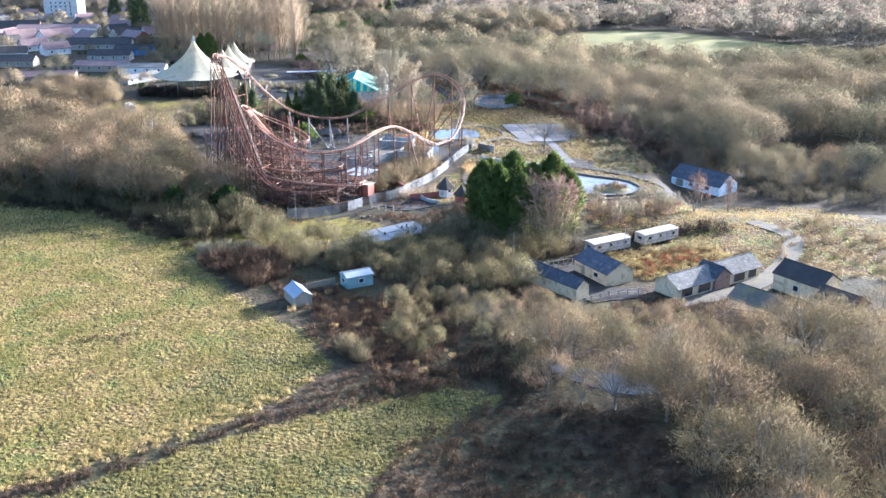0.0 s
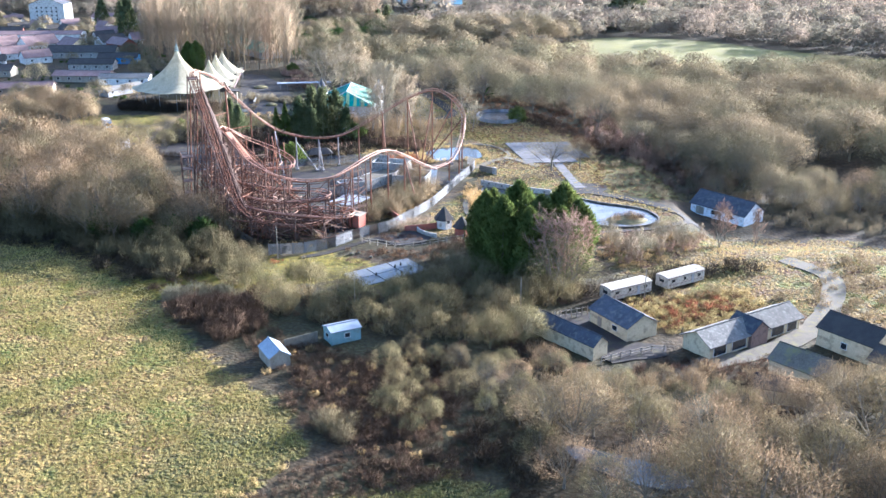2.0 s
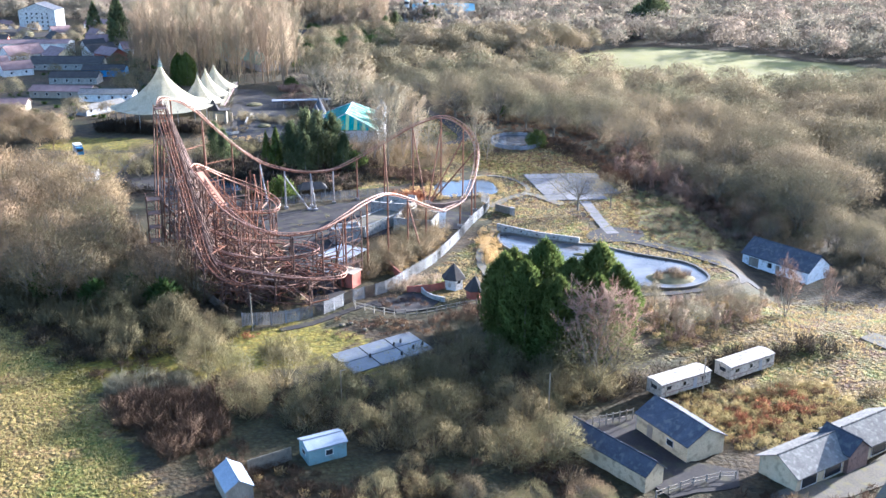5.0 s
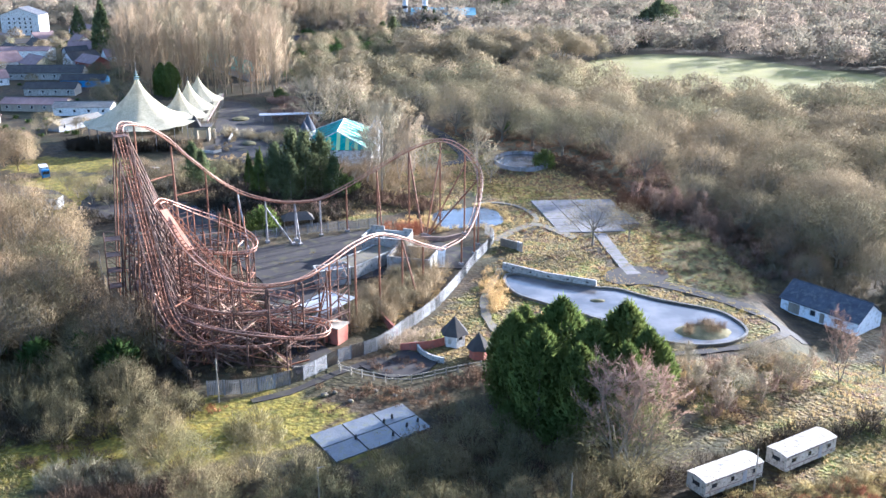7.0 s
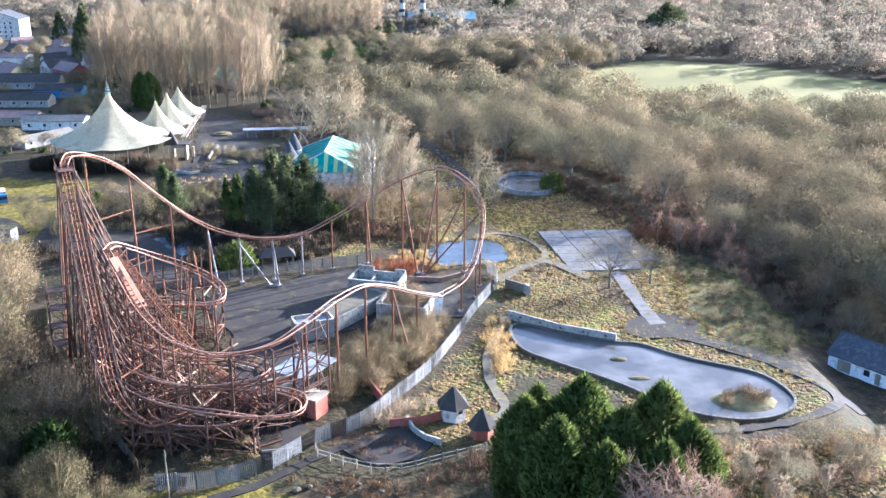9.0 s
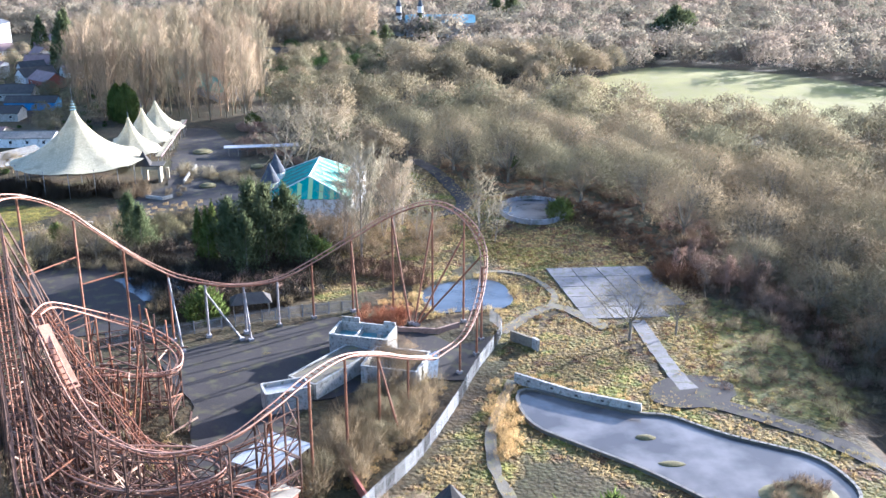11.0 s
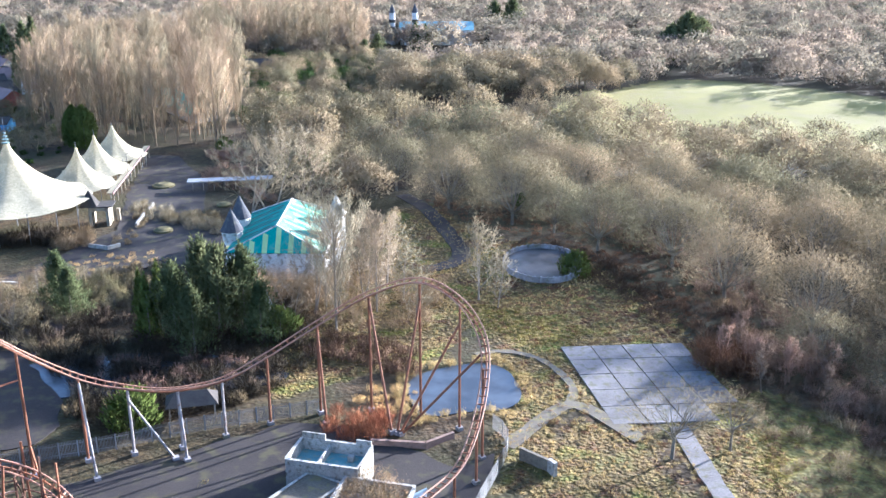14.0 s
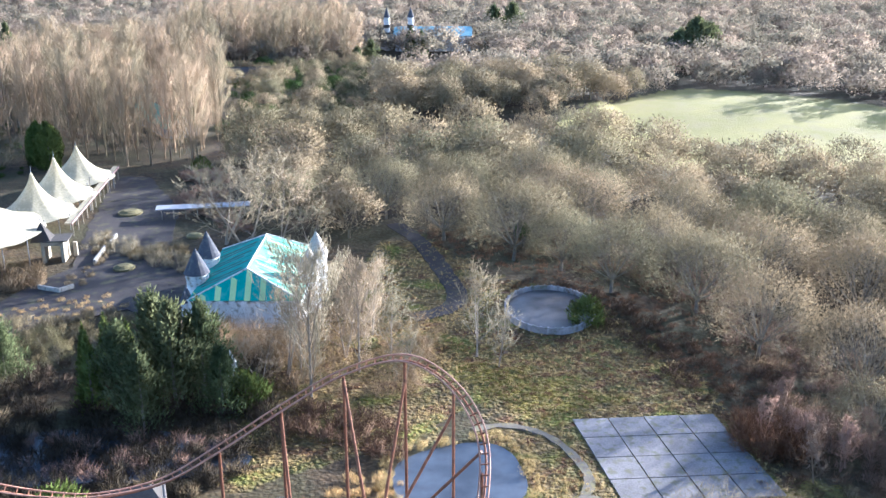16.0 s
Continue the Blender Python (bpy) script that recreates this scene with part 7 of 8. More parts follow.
rng_v = random.Random(77)
TAKEN = [(-284, 752, 18), (-240, 622, 26), (-205, 655, 15), (-233, 597, 12), (-252, 592, 12), (-250, 566, 11), (-212, 594, 11), (-270, 722, 14), (-196, 566, 20), (-232, 560, 11), (-214, 545, 11), (-196, 612, 12), (-186, 600, 12), (-208, 636, 10), (-176, 522, 14), (-232, 530, 12), (-262, 590, 16), (-280, 640, 24), (-300, 560, 24), (-170, 545, 14), (-222, 500, 18), (-168, 486, 16), (-182, 452, 15)]
for k in range(170):
    x, y = rng_v.uniform(-330, -176), rng_v.uniform(500, 760)
    if x < -0.47 * y or any(math.hypot(x - a, y - b) < c + 6 for a, b, c in TAKEN):
        continue
    TAKEN.append((x, y, 7))
    steep = rng_v.random() < 0.6
    gable_house("lodge", x, y, rng_v.choice((42, 40, -48, -44, 88)), rng_v.uniform(10, 15), 8, 3.2, 6.6 if steep else 5.2, M[rng_v.choice(("white_wall", "white_wall", "old_render", "cream_wall"))], M[rng_v.choice(("red_tile", "dark_roof", "dark_roof", "slate"))],
                "small gabled lodge in the hotel village", "building", 0.5, (("e", 0, 1.0, 1.4, 1.4, "window"), ("w", 0, 1.0, 1.4, 1.4, "window"), ("s", -2, 0.9, 1.2, 1.2, "window"), ("s", 2, 0.9, 1.2, 1.2, "window")), "hotel village")

# ---- far park hall beyond the woods ----
far_hall = thing("far_hall", pose(-14, 812, 0), "distant turquoise-roofed hall with striped towers", "hall")
part("wall", Build().box((6, 0, 4.5), (44, 26, 9)).box((-38, 6, 4), (40, 20, 8)), M["white_wall"], far_hall)
part("roof", Build().add([(-17, -14, 9), (29, -14, 9), (29, 14, 9), (-17, 14, 9), (-17, 0, 13), (29, 0, 13)], [(0, 1, 5, 4), (2, 3, 4, 5), (0, 4, 3), (1, 2, 5), (3, 2, 1, 0)]), M["turq_roof"], far_hall)
part("roof", Build().box((-38, 6, 8.3), (41, 21, 0.6)), M["slate"], far_hall)
for k in range(7):
    part("window", Build().box((-54 + 5.5 * k, -4.2, 5.5), (3.2, 0.3, 2.2)), M["blue_sheet"], far_hall)
for x in (-21, -7):
    t = part("tower", Build().beam((x, -8, 0), (x, -8, 19), 2.0, 1.8, 12), M["white_wall"], far_hall, "white round tower with dark bands")
    part("band", Build().beam((x, -8, 13), (x, -8, 15), 2.1, 2.1, 12), M["dark_roof"], t)
    part("band", Build().beam((x, -8, 9), (x, -8, 10.5), 2.15, 2.15, 12), M["dark_roof"], t)
    part("spire", Build().beam((x, -8, 19), (x, -8, 25), 2.0, 0.05, 12), M["slate"], t)
gable_house("lodge", -94, 690, 6, 20, 9, 3.4, 6.4, M["white_wall"], M["dark_roof"], "small white lodge at the edge of the wood", "building", 0.5, windows_on(9, 20, 1, 4))
gable_house("greenhouse", -110, 588, -56, 64, 12, 3.6, 7.4, M["galv"], M["teal_pale"], "long pale green roofed hall among poplars", "hall", 0.3)


# ---- trees and bushes of the park ----
TARMAC = [(-88, 338), (-88, 353), (-75, 355), (-59, 335), (-57, 326), (-58, 319), (-69, 315), (-76, 311)]
for x, y, s, k, w in ((33.5, 316.8, 1.0, 0, 1.05), (42.5, 319.2, 0.82, 1, 0.95)):
    plant("park_oak", x, y, s, 40 * k, k, w, "oaks on the grass")
for x, y, s, k, w in ( (-25, 371, 1.0, 0, 0.95), (-16, 378, 0.8, 1, 1.1), (-8, 377, 0.6, 0, 1.1), (-5, 368, 0.5, 1, 1.2), (-29, 366, 0.55, 1, 1.2), (-12, 388, 0.7, 0, 1.1),
                      (-45, 436, 1.15, 1, 1.45), (-51, 441, 1.0, 0, 1.3), (-38, 441, 0.95, 0, 1.2), (-30, 436, 0.6, 1, 1.1)):
    plant("tall", x, y, s, 77 * k + x, k, w, "pale trees by the castle")
for x, y, s, k in ((-20, 363, 1.02, 0), (-13, 372, 0.8, 1), (-23, 372, 0.62, 1)):
    plant("spire", x, y, s, 50 * k + x, k, 1.0, "pale trees by the castle")
for k, (x, y, s) in enumerate([(-82, 377, 0.6), (-70, 380, 0.5), (-88, 371, 0.55), (-66, 375, 0.45), (-93, 378, 0.5), (-61, 380, 0.42)]):
    plant(("oak", "green")[k % 2], x, y, s, 70 * k, k, 1.1, "trees beside the plaza")
plant("tall", 7.3, 378.5, 0.8, 0, 0, 0.95, "birches")
plant("tall", 11.0, 374.5, 0.55, 80, 1, 1.0, "birches")
plant("birch", 23.5, 218.0, 1.25, 50, 1, 1.45, "birches")
plant("birch", 27.5, 217.5, 1.15, 90, 0, 1.4, "birches")
plant("green", 25.0, 214.0, 1.2, 10, 1, 1.15, "birches")
plant("birch", 72, 262, 0.75, 0, 1, 1.1, "birches")
plant("birch", 66, 246, 0.7, 120, 0, 1.1, "birches")
plant("birch", 78, 256, 0.7, 200, 0, 1.0, "birches")
plant("oak", -10, 299.5, 0.5, 0, 1, 1.2, "trees inside the fence")
plant("oak", -98, 350, 0.62, 30, 0, 1.1, "trees by the car park")
for k, (x, y) in enumerate([(-104, 356), (-96, 362), (-90, 356), (-86, 364), (-110, 364), (-80, 360), (-92, 346)]):
    plant(("green", "oak")[k % 2], x, y, 0.62 + 0.04 * (k % 3), 60 * k, k, 1.1, "trees by the car park")
for k, (x, y, s) in enumerate([(-41, 359, 1.45), (-45, 364, 1.4), (-37, 362, 1.35), (-49, 358, 1.2), (-33, 357, 0.95), (-44, 352, 1.05), (-76, 373, 0.95), (-72, 368, 0.85)]):
    plant_evergreen(PINE, "pine_tree", x, y, s, "dark green pine with bare lower trunk", 0.95, "pines by the pool", k, 50 * k)
for k, (x, y, s) in enumerate([(-54, 358.5, 1.45), (-56, 372, 1.2), (-59, 370, 1.1), (-53, 374, 1.0)]):
    plant_evergreen(CONE, "cone_cypress", x, y, s, "slender bright green cypress", 1.0, "slender cypresses", 0, 40 * k)
for k, (x, y, s) in enumerate([(-122, 515.5, 0.85), (-127, 520, 0.8)]):
    plant_evergreen(CYPRESS, "evergreen_tree", x, y, s, "dark rounded evergreen behind the marquees", 1.0, "dark evergreens", k)
DARK_CONE = [evergreen("spruce", 20, 8, 2.1, M["pine"], 1500, "cone", 0.5)]
for k, (x, y, s) in enumerate([(-234, 713, 1.3), (-196, 648, 1.75), (-209, 676, 1.3), (-222, 720, 1.5), (-20, 776, 1.0), (-14, 778, 0.9), (-40, 748, 1.0), (-46, 730, 0.9), (30, 860, 1.7), (42, 862, 1.8)]):
    plant_evergreen(PINE if k > 5 else DARK_CONE, "spruce_tree", x, y, s * (1.9 if k <= 5 else 1.0), "tall dark spruce above the bare wood", 1.2, "dark evergreens", k, 33 * k)
FAR_DARK = [evergreen("yew", 19, 17, 4.6, M["pine"], 2600, "egg", 1.0, 0.03, 0.7)]
for k, (x, y, s, w) in enumerate([(133, 748, 1.6, 1.3), (141, 752, 1.4, 1.3), (126, 756, 1.2, 1.3)]):
    plant_evergreen(FAR_DARK, "evergreen_tree", x, y, s, "large dark evergreen above the far field", w, "dark evergreens", 0, 60 * k)
bush = evergreen("bush", 15, 4.2, 2.6, M["cypress"], 1500, "egg", 0.5)
holly = evergreen("holly", 16, 5.0, 2.6, M["holly"], 1500, "egg", 0.55)
for k, (x, y, s, me, lab) in enumerate([(28.6, 393, 1.15, bush, "bright green clipped conifer beside the round pool"), (-46.8, 325.6, 1.35, bush, "green bush behind the mesh fence"),
                                        (-30, 360, 1.2, bush, "green laurel below the pines"), (-94, 374, 0.9, bush, "green bush beside a fallen panel"), (-64, 250, 1.0, holly, "dark holly in the hedge"), (-70, 246, 1.1, holly, "dark holly in the hedge"), (-82, 252, 1.3, holly, "dark holly in the hedge"),
                                        (-56, 245, 1.2, holly, "dark holly in the hedge"), (-74, 512, 1.0, bush, "round green shrub beside the plaza"), (20, 446, 0.7, holly, "dark holly at the wood edge"),
                                        (16, 224, 1.0, bush, "low cypress shoot beside the clump"), (9, 228, 0.9, bush, "low cypress shoot beside the clump")]):
    plant_evergreen([me], "evergreen_bush", x, y, s, lab, 1.1, "evergreen bushes", 0, 37 * k)

KEEP = [[(-23, 227), (-8, 238), (-1, 230), (-17, 216)], [(17, 204), (30, 206), (42, 197), (42, 188), (28, 180), (16, 194)], [(30, 210), (43, 219), (46, 214), (33, 206)], [(43, 217), (56, 226), (59, 221), (46, 213)], [(-24, 186), (-15, 186), (-12, 195), (-22, 196)], [(-34, 176), (-24, 176), (-24, 187), (-34, 187)]]
THICKET = [(-22, 198), (-6, 192), (10, 186), (18, 190), (16, 204), (24, 208), (30, 214), (30, 222), (20, 222), (8, 222), (4, 232), (-2, 232), (-4, 226), (-14, 214), (-30, 214), (-38, 216), (-44, 226), (-48, 224), (-36, 204)]
join_trees("thicket_trees", scatter(THICKET, 6.2, 61, KEEP), TREES["green"] + TREES["oak"][:1], M["twig_green"], 0.4, 0.72, 61, "small leafless olive trees of the thicket")
scrub_stuff("thicket_scrub", scatter(THICKET, 3.2, 62, KEEP), M["twig_green"], 3.0, 2.4, 190, 0.12, 63, "dense leafless olive brown thicket")
scrub_stuff("bramble_scrub", scatter(THICKET, 4.0, 64, KEEP), M["bramble"], 1.6, 2.0, 130, 0.11, 65, "dead brown bramble below the thicket")
PALE = [(38, 228), (48, 232), (62, 246), (64, 254), (50, 253), (36, 252), (36, 240)]
join_trees("pale_saplings", scatter(PALE, 4.6, 261), TREES["green"] + [(t, c) for t, c in TREES["birch"]], M["twig_pale"], 0.3, 0.55, 262, "pale tan leafless saplings beyond the cypresses")
scrub_stuff("pale_scrub", scatter(PALE, 3.4, 66), M["straw"], 1.4, 1.5, 150, 0.06, 67, "pale leafless scrub and dead stems beyond the cypresses")
scrub_stuff("pale_scrub", scatter(PALE, 4.6, 68), M["twig_pink"], 2.8, 2.4, 200, 0.1, 69, "pinkish leafless bushes beyond the cypresses")
scrub_stuff("red_scrub", scatter([(42, 203), (48, 210), (56, 214), (58, 206), (50, 200), (44, 196)], 2.2, 70), M["red_bush"], 1.5, 1.4, 150, 0.08, 71, "rust red dead bracken between barns and caravans")
scrub_stuff("red_scrub", scatter([(-18, 321), (-8, 321), (-7, 327), (-16, 330)], 1.9, 72), M["red_bush"], 3.4, 1.7, 300, 0.055, 73, "red stemmed dogwood beside the yard")
scrub_stuff("dark_hedge", scatter([(-26, 352), (-4, 342), (-4, 352), (-22, 362)], 2.4, 74), M["bramble"], 2.6, 1.9, 220, 0.1, 75, "dark reddish hedge beyond the fence")
scrub_stuff("straw_clumps", scatter([(-14, 332), (-6, 329), (-1, 327), (-4, 337), (-12, 340)], 2.2, 76), M["straw"], 1.3, 1.2, 170, 0.06, 77, "straw coloured dead grass clumps")
scrub_stuff("yard_scrub", scatter([(-20, 262), (-12, 266), (-5, 280), (-1, 296), (-10, 296), (-16, 284), (-21, 272)], 2.3, 78, [[(-27, 288), (-24, 296), (-14, 309), (-11, 305), (-20, 290)]]), M["twig"], 5.0, 1.9, 260, 0.05, 79, "tan leafless saplings inside the fence")
scrub_stuff("yard_scrub", scatter([(-60, 268), (-40, 246), (-26, 246), (-30, 262), (-44, 284), (-56, 292)], 4.2, 80), M["twig"], 2.2, 1.8, 150, 0.09, 81, "leafless brush below the roller coaster")
scrub_stuff("tent_hedge", scatter([(-130, 414), (-108, 409), (-92, 413), (-90, 419), (-108, 416), (-130, 421)], 2.0, 82), M["dark_twig"], 4.6, 2.2, 260, 0.12, 83, "dark clipped hedge before the big top")
scrub_stuff("park_scrub", scatter([(-72, 356), (-60, 352), (-50, 346), (-28, 350), (-22, 366), (-32, 384), (-60, 384), (-70, 372)], 4.4, 84, [TARMAC]), M["dark_twig"], 3.0, 2.6, 220, 0.11, 85, "leafless olive shrubs among the pines")
scrub_stuff("park_scrub", scatter([(-30, 366), (-2, 360), (2, 392), (-20, 398), (-26, 388)], 3.6, 86), M["twig"], 3.8, 2.4, 340, 0.045, 87, "tan leafless thicket before the castle hall")
scrub_stuff("plaza_shrubs", scatter([(-72, 430), (-58, 428), (-58, 438), (-72, 440)], 2.6, 88), M["twig"], 2.2, 1.6, 200, 0.09, 89, "brown shrubs in the plaza bed")
scrub_stuff("plaza_shrubs", scatter([(-92, 408), (-84, 412), (-86, 420), (-95, 416)], 2.4, 90), M["twig"], 4.0, 2.0, 260, 0.1, 91, "brown rounded bush beside the gatehouse")
scrub_stuff("plum_shrubs", scatter([(-78, 500), (-64, 496), (-62, 506), (-76, 510)], 2.4, 92), M["twig_pink"], 3.0, 1.8, 240, 0.12, 93, "dark plum coloured shrubs beside the plaza")
scrub_stuff("park_scrub", scatter([(-88, 334), (-70, 322), (-50, 332), (-28, 334), (-26, 340), (-50, 344), (-72, 356), (-86, 352)], 3.6, 94, [TARMAC, [(-76, 336), (-28, 336), (-28, 348), (-70, 350)]]), M["twig"], 3.0, 2.2, 200, 0.1, 95, "leafless shrubs round the dark water")
scrub_stuff("island_scrub", scatter([(44, 264), (50, 264), (51, 268), (45, 268)], 1.5, 96), M["twig"], 2.4, 1.4, 200, 0.06, 97, "brown scrub on the pond island")
scrub_stuff("bank_scrub", scatter([(14, 300), (21, 296), (29, 292), (31, 293.5), (22, 298), (15, 303)], 1.8, 98), M["straw"], 1.0, 0.9, 130, 0.05, 99, "orange brown dead stems behind the pond wall")
scrub_stuff("bank_scrub", scatter([(7, 300), (11, 300), (12, 278), (8, 274), (6, 286)], 2.0, 100), M["straw"], 1.9, 1.4, 150, 0.06, 101, "pale dead stems along the pond bank")
scrub_stuff("pool_scrub", scatter([(34, 382), (46, 352), (50, 330), (54, 332), (50, 372), (38, 404), (28, 414), (24, 413)], 2.6, 102), M["bramble"], 1.8, 1.8, 150, 0.1, 103, "dead bracken and bramble along the wood edge")
scrub_stuff("lane_scrub", scatter([(64, 206), (84, 230), (96, 238), (110, 214), (100, 190), (86, 196)], 4.2, 104), M["twig"], 2.0, 1.8, 150, 0.1, 105, "brown scrub beside the farm lane")
scrub_stuff("field_bush", scatter([(-55, 207), (-50, 198), (-40, 190), (-33, 196), (-36, 210)], 1.9, 106), M["bramble"], 3.6, 2.3, 330, 0.08, 107, "large mound of brown bramble at the field edge")
# sunlit flank of the bramble mound, done as a paler twig colour
scrub_stuff("field_bush", scatter([(-57, 210), (-46, 208), (-40, 211), (-42, 216), (-55, 216)], 1.8, 271), M["twig_pale"], 2.4, 2.0, 300, 0.07, 272, "field edge bramble with sunlight put into its tan colour")
join_trees("heath_saplings", scatter([(-12, 160), (-3, 156), (3, 166), (2, 184), (-6, 188), (-11, 178)], 4.4, 281), TREES["green"], M["twig_green"], 0.26, 0.46, 282, "small olive leafless trees among the bramble")
scrub_stuff("bramble_scrub", scatter([(-27, 166), (-16, 154), (-6, 150), (3, 160), (1, 182), (-12, 183), (-24, 178)], 2.1, 283), M["bramble"], 1.3, 1.6, 200, 0.07, 284, "dark brown bramble between the field and the wood")
scrub_stuff("base_weeds", np.array([(-10.6, 226.6), (-9.8, 227.0), (-11.0, 226.0), (-20.6, 222.8), (-18.0, 220.4), (-15.2, 218.4), (-13.4, 217.6), (-6.6, 227.6), (-4.8, 228.8)]), M["tuft"], 0.35, 0.8, 80, 0.07, 273, "weeds and moss growing over the concrete base")
scrub_stuff("field_bush", scatter([(-19, 157), (-14, 153), (-11, 157), (-16, 161)], 1.7, 108), M["twig"], 3.2, 1.9, 280, 0.06, 109, "pale tan bush beside the field")


def tufts(name, polys, spacing, seed, mat, label, h=0.45, per=5, avoid=()):
    """Grass tufts: a few blades each, as one object."""
    rng = np.random.default_rng(seed)
    pts = np.concatenate([scatter(p, spacing, seed + i, avoid) for i, p in enumerate(polys)])
    keep = rng.random(len(pts)) < 0.35 + 0.6 * np.clip(np.sin(pts[:, 0] * 0.35 + seed) * np.cos(pts[:, 1] * 0.3) + 0.4, 0, 1)
    pts = pts[keep]
    idx = np.repeat(np.arange(len(pts)), per)
    n = len(idx)
    base = np.stack([pts[idx, 0] + rng.normal(0, 0.16, n), pts[idx, 1] + rng.normal(0, 0.16, n), level(pts[idx, 0], pts[idx, 1]) - 0.12], 1)
    way = unit(np.stack([rng.normal(0, 0.5, n), rng.normal(0, 0.5, n), np.ones(n)], 1))
    v, f = slivers(base, way, h * rng.uniform(0.6, 1.5, n), rng.uniform(0.1, 0.22, n), rng)
    return tagged(new(name, raw_mesh(name, v, f, mat)), label, "grass", kind="stuff")


scrub_stuff("thistle_clump", scatter([(-66, 162), (-58, 162), (-57, 166), (-66, 165)], 1.3, 259), M["dark_twig"], 0.6, 0.6, 70, 0.06, 260, "dark dead thistles in the pasture")
tufts("pasture_grass", [[(-130, 256), (-88, 245), (-64, 221), (-44, 186), (-28, 168), (-19, 152), (-27, 139), (-45, 125), (-62, 113), (-90, 100), (-130, 140)], [(-60, 108), (-26, 132), (0, 144), (10, 142), (-4, 126), (-12, 112), (-20, 100)]], 0.55, 201, M["tuft"], "tufted olive and straw pasture grass", 0.36, 4)
AVOID = [YARD, POND, POND_2, POOL, [(20, 356), (45, 358), (45, 325), (26, 325)], [(-23, 227), (-8, 238), (-1, 230), (-17, 216)], [(36, 330), (39, 330), (42, 296), (37, 296)]]
tufts("rough_grass", ROUGH, 1.15, 221, M["straw"], "long dead straw coloured grass", 0.4, 5, AVOID)

# trees and shrubs between the houses of the hotel village
HOUSES = [[(x - r, y - r), (x + r, y - r), (x + r, y + r), (x - r, y + r)] for x, y, r in ((-277, 752, 18), (-222, 588, 21), (-196, 566, 19), (-232, 560, 9), (-214, 545, 9), (-196, 612, 10), (-186, 600, 10), (-236, 616, 16), (-208, 636, 8), (-190, 520, 23), (-232, 530, 10), (-168, 486, 14), (-146, 478, 12), (-140, 452, 11), (-182, 452, 13))]
VILLAGE = [(-330, 480), (-160, 420), (-132, 440), (-124, 500), (-136, 545), (-190, 640), (-200, 690), (-330, 760)]
HOUSES += [[(x - r, y - r), (x + r, y - r), (x + r, y + r), (x - r, y + r)] for x, y, r in TAKEN]
join_trees("village_trees", scatter(VILLAGE, 15, 131, HOUSES), LIGHT, M["twig_mid"], 0.4, 0.7, 132, "bare trees between the lodges")
scrub_stuff("village_shrubs", scatter(VILLAGE, 9, 133, HOUSES), M["holly"], 1.8, 1.6, 120, 0.3, 134, "dark evergreen shrubs between the lodges")
join_trees("park_trees", scatter([(-170, 380), (-128, 385), (-130, 402), (-170, 430)], 9, 135), DOMES, M["twig"], 0.5, 0.8, 136, "bare trees beside the big top")
join_trees("park_trees", scatter([(-48, 470), (-26, 448), (-17, 442), (-16, 456), (-40, 500), (-54, 500)], 8, 137), LIGHT, M["twig_mid"], 0.6, 1.0, 138, "bare trees behind the castle hall")
join_trees("left_trees", scatter([(-150, 345), (-110, 332), (-150, 310), (-230, 330), (-240, 380), (-180, 372)], 7.5, 139), LIGHT, M["twig"], 0.8, 1.2, 140, "bare trees beyond the pasture")
scrub_stuff("ditch_bracken", scatter([(-66, 108), (-44, 123), (-27, 136), (-18, 149), (-10, 149), (2, 147), (0, 144), (-26, 132.5), (-58, 109)], 1.7, 141), M["bramble"], 0.9, 1.1, 120, 0.09, 142, "brown dead bracken along the field ditch")
scrub_stuff("ditch_bracken", scatter([(-66, 108), (-44, 123), (-27, 137), (-20, 148), (-24, 147), (-48, 126), (-68, 112)], 1.8, 143), M["straw"], 0.8, 1.0, 110, 0.07, 144, "pale dead grass along the field ditch")
scrub_stuff("wood_bracken", scatter([(-6, 126), (10, 142), (20, 139), (31, 134), (34, 122), (34, 100), (20, 84), (-12, 92), (-10, 112)], 1.8, 145), M["bramble"], 1.0, 1.3, 130, 0.1, 146, "dark brown bracken beside the near wood")
plant("oak", -8.6, 302, 0.55, 0, 1, 1.1, "trees inside the fence")
scrub_stuff("castle_shrubs", scatter([(-50, 376), (-24, 374), (-22, 386), (-48, 388)], 3.0, 147), M["twig"], 6.5, 2.6, 420, 0.05, 148, "tan leafless bushes before the castle wall")
# shrubs round the water coloured near black in place of deep shade
scrub_stuff("dark_shrubs", scatter([(-74, 330), (-62, 322), (-48, 326), (-30, 334), (-24, 340), (-26, 348), (-50, 352), (-70, 350)], 3.2, 149, [TARMAC]), M["dark_twig"], 1.8, 1.8, 130, 0.12, 150, "low shrubs round the water, coloured dark for shade")
scrub_stuff("dark_shrubs", scatter([(-74, 330), (-62, 322), (-48, 326), (-30, 334), (-24, 340), (-26, 348), (-50, 352), (-70, 350)], 3.6, 151, [TARMAC]), M["dark_twig"], 2.6, 2.2, 190, 0.1, 152, "dark leafless shrubs round the water")
join_trees("yard_saplings", scatter([(-20, 264), (-13, 266), (-6, 280), (-2, 295), (-10, 295), (-16, 284), (-21, 272)], 3.4, 257, [[(-27, 288), (-24, 296), (-14, 309), (-11, 305), (-20, 290)]]), TREES["green"], M["twig_mid"], 0.28, 0.48, 258, "grey brown leafless saplings inside the fence")
scrub_stuff("yard_weeds", scatter([(-20, 262), (-12, 264), (-4, 280), (2, 298), (-8, 296), (-16, 284), (-21, 272)], 2.0, 153), M["straw"], 0.9, 1.0, 110, 0.06, 154, "orange brown dead weeds inside the fence")
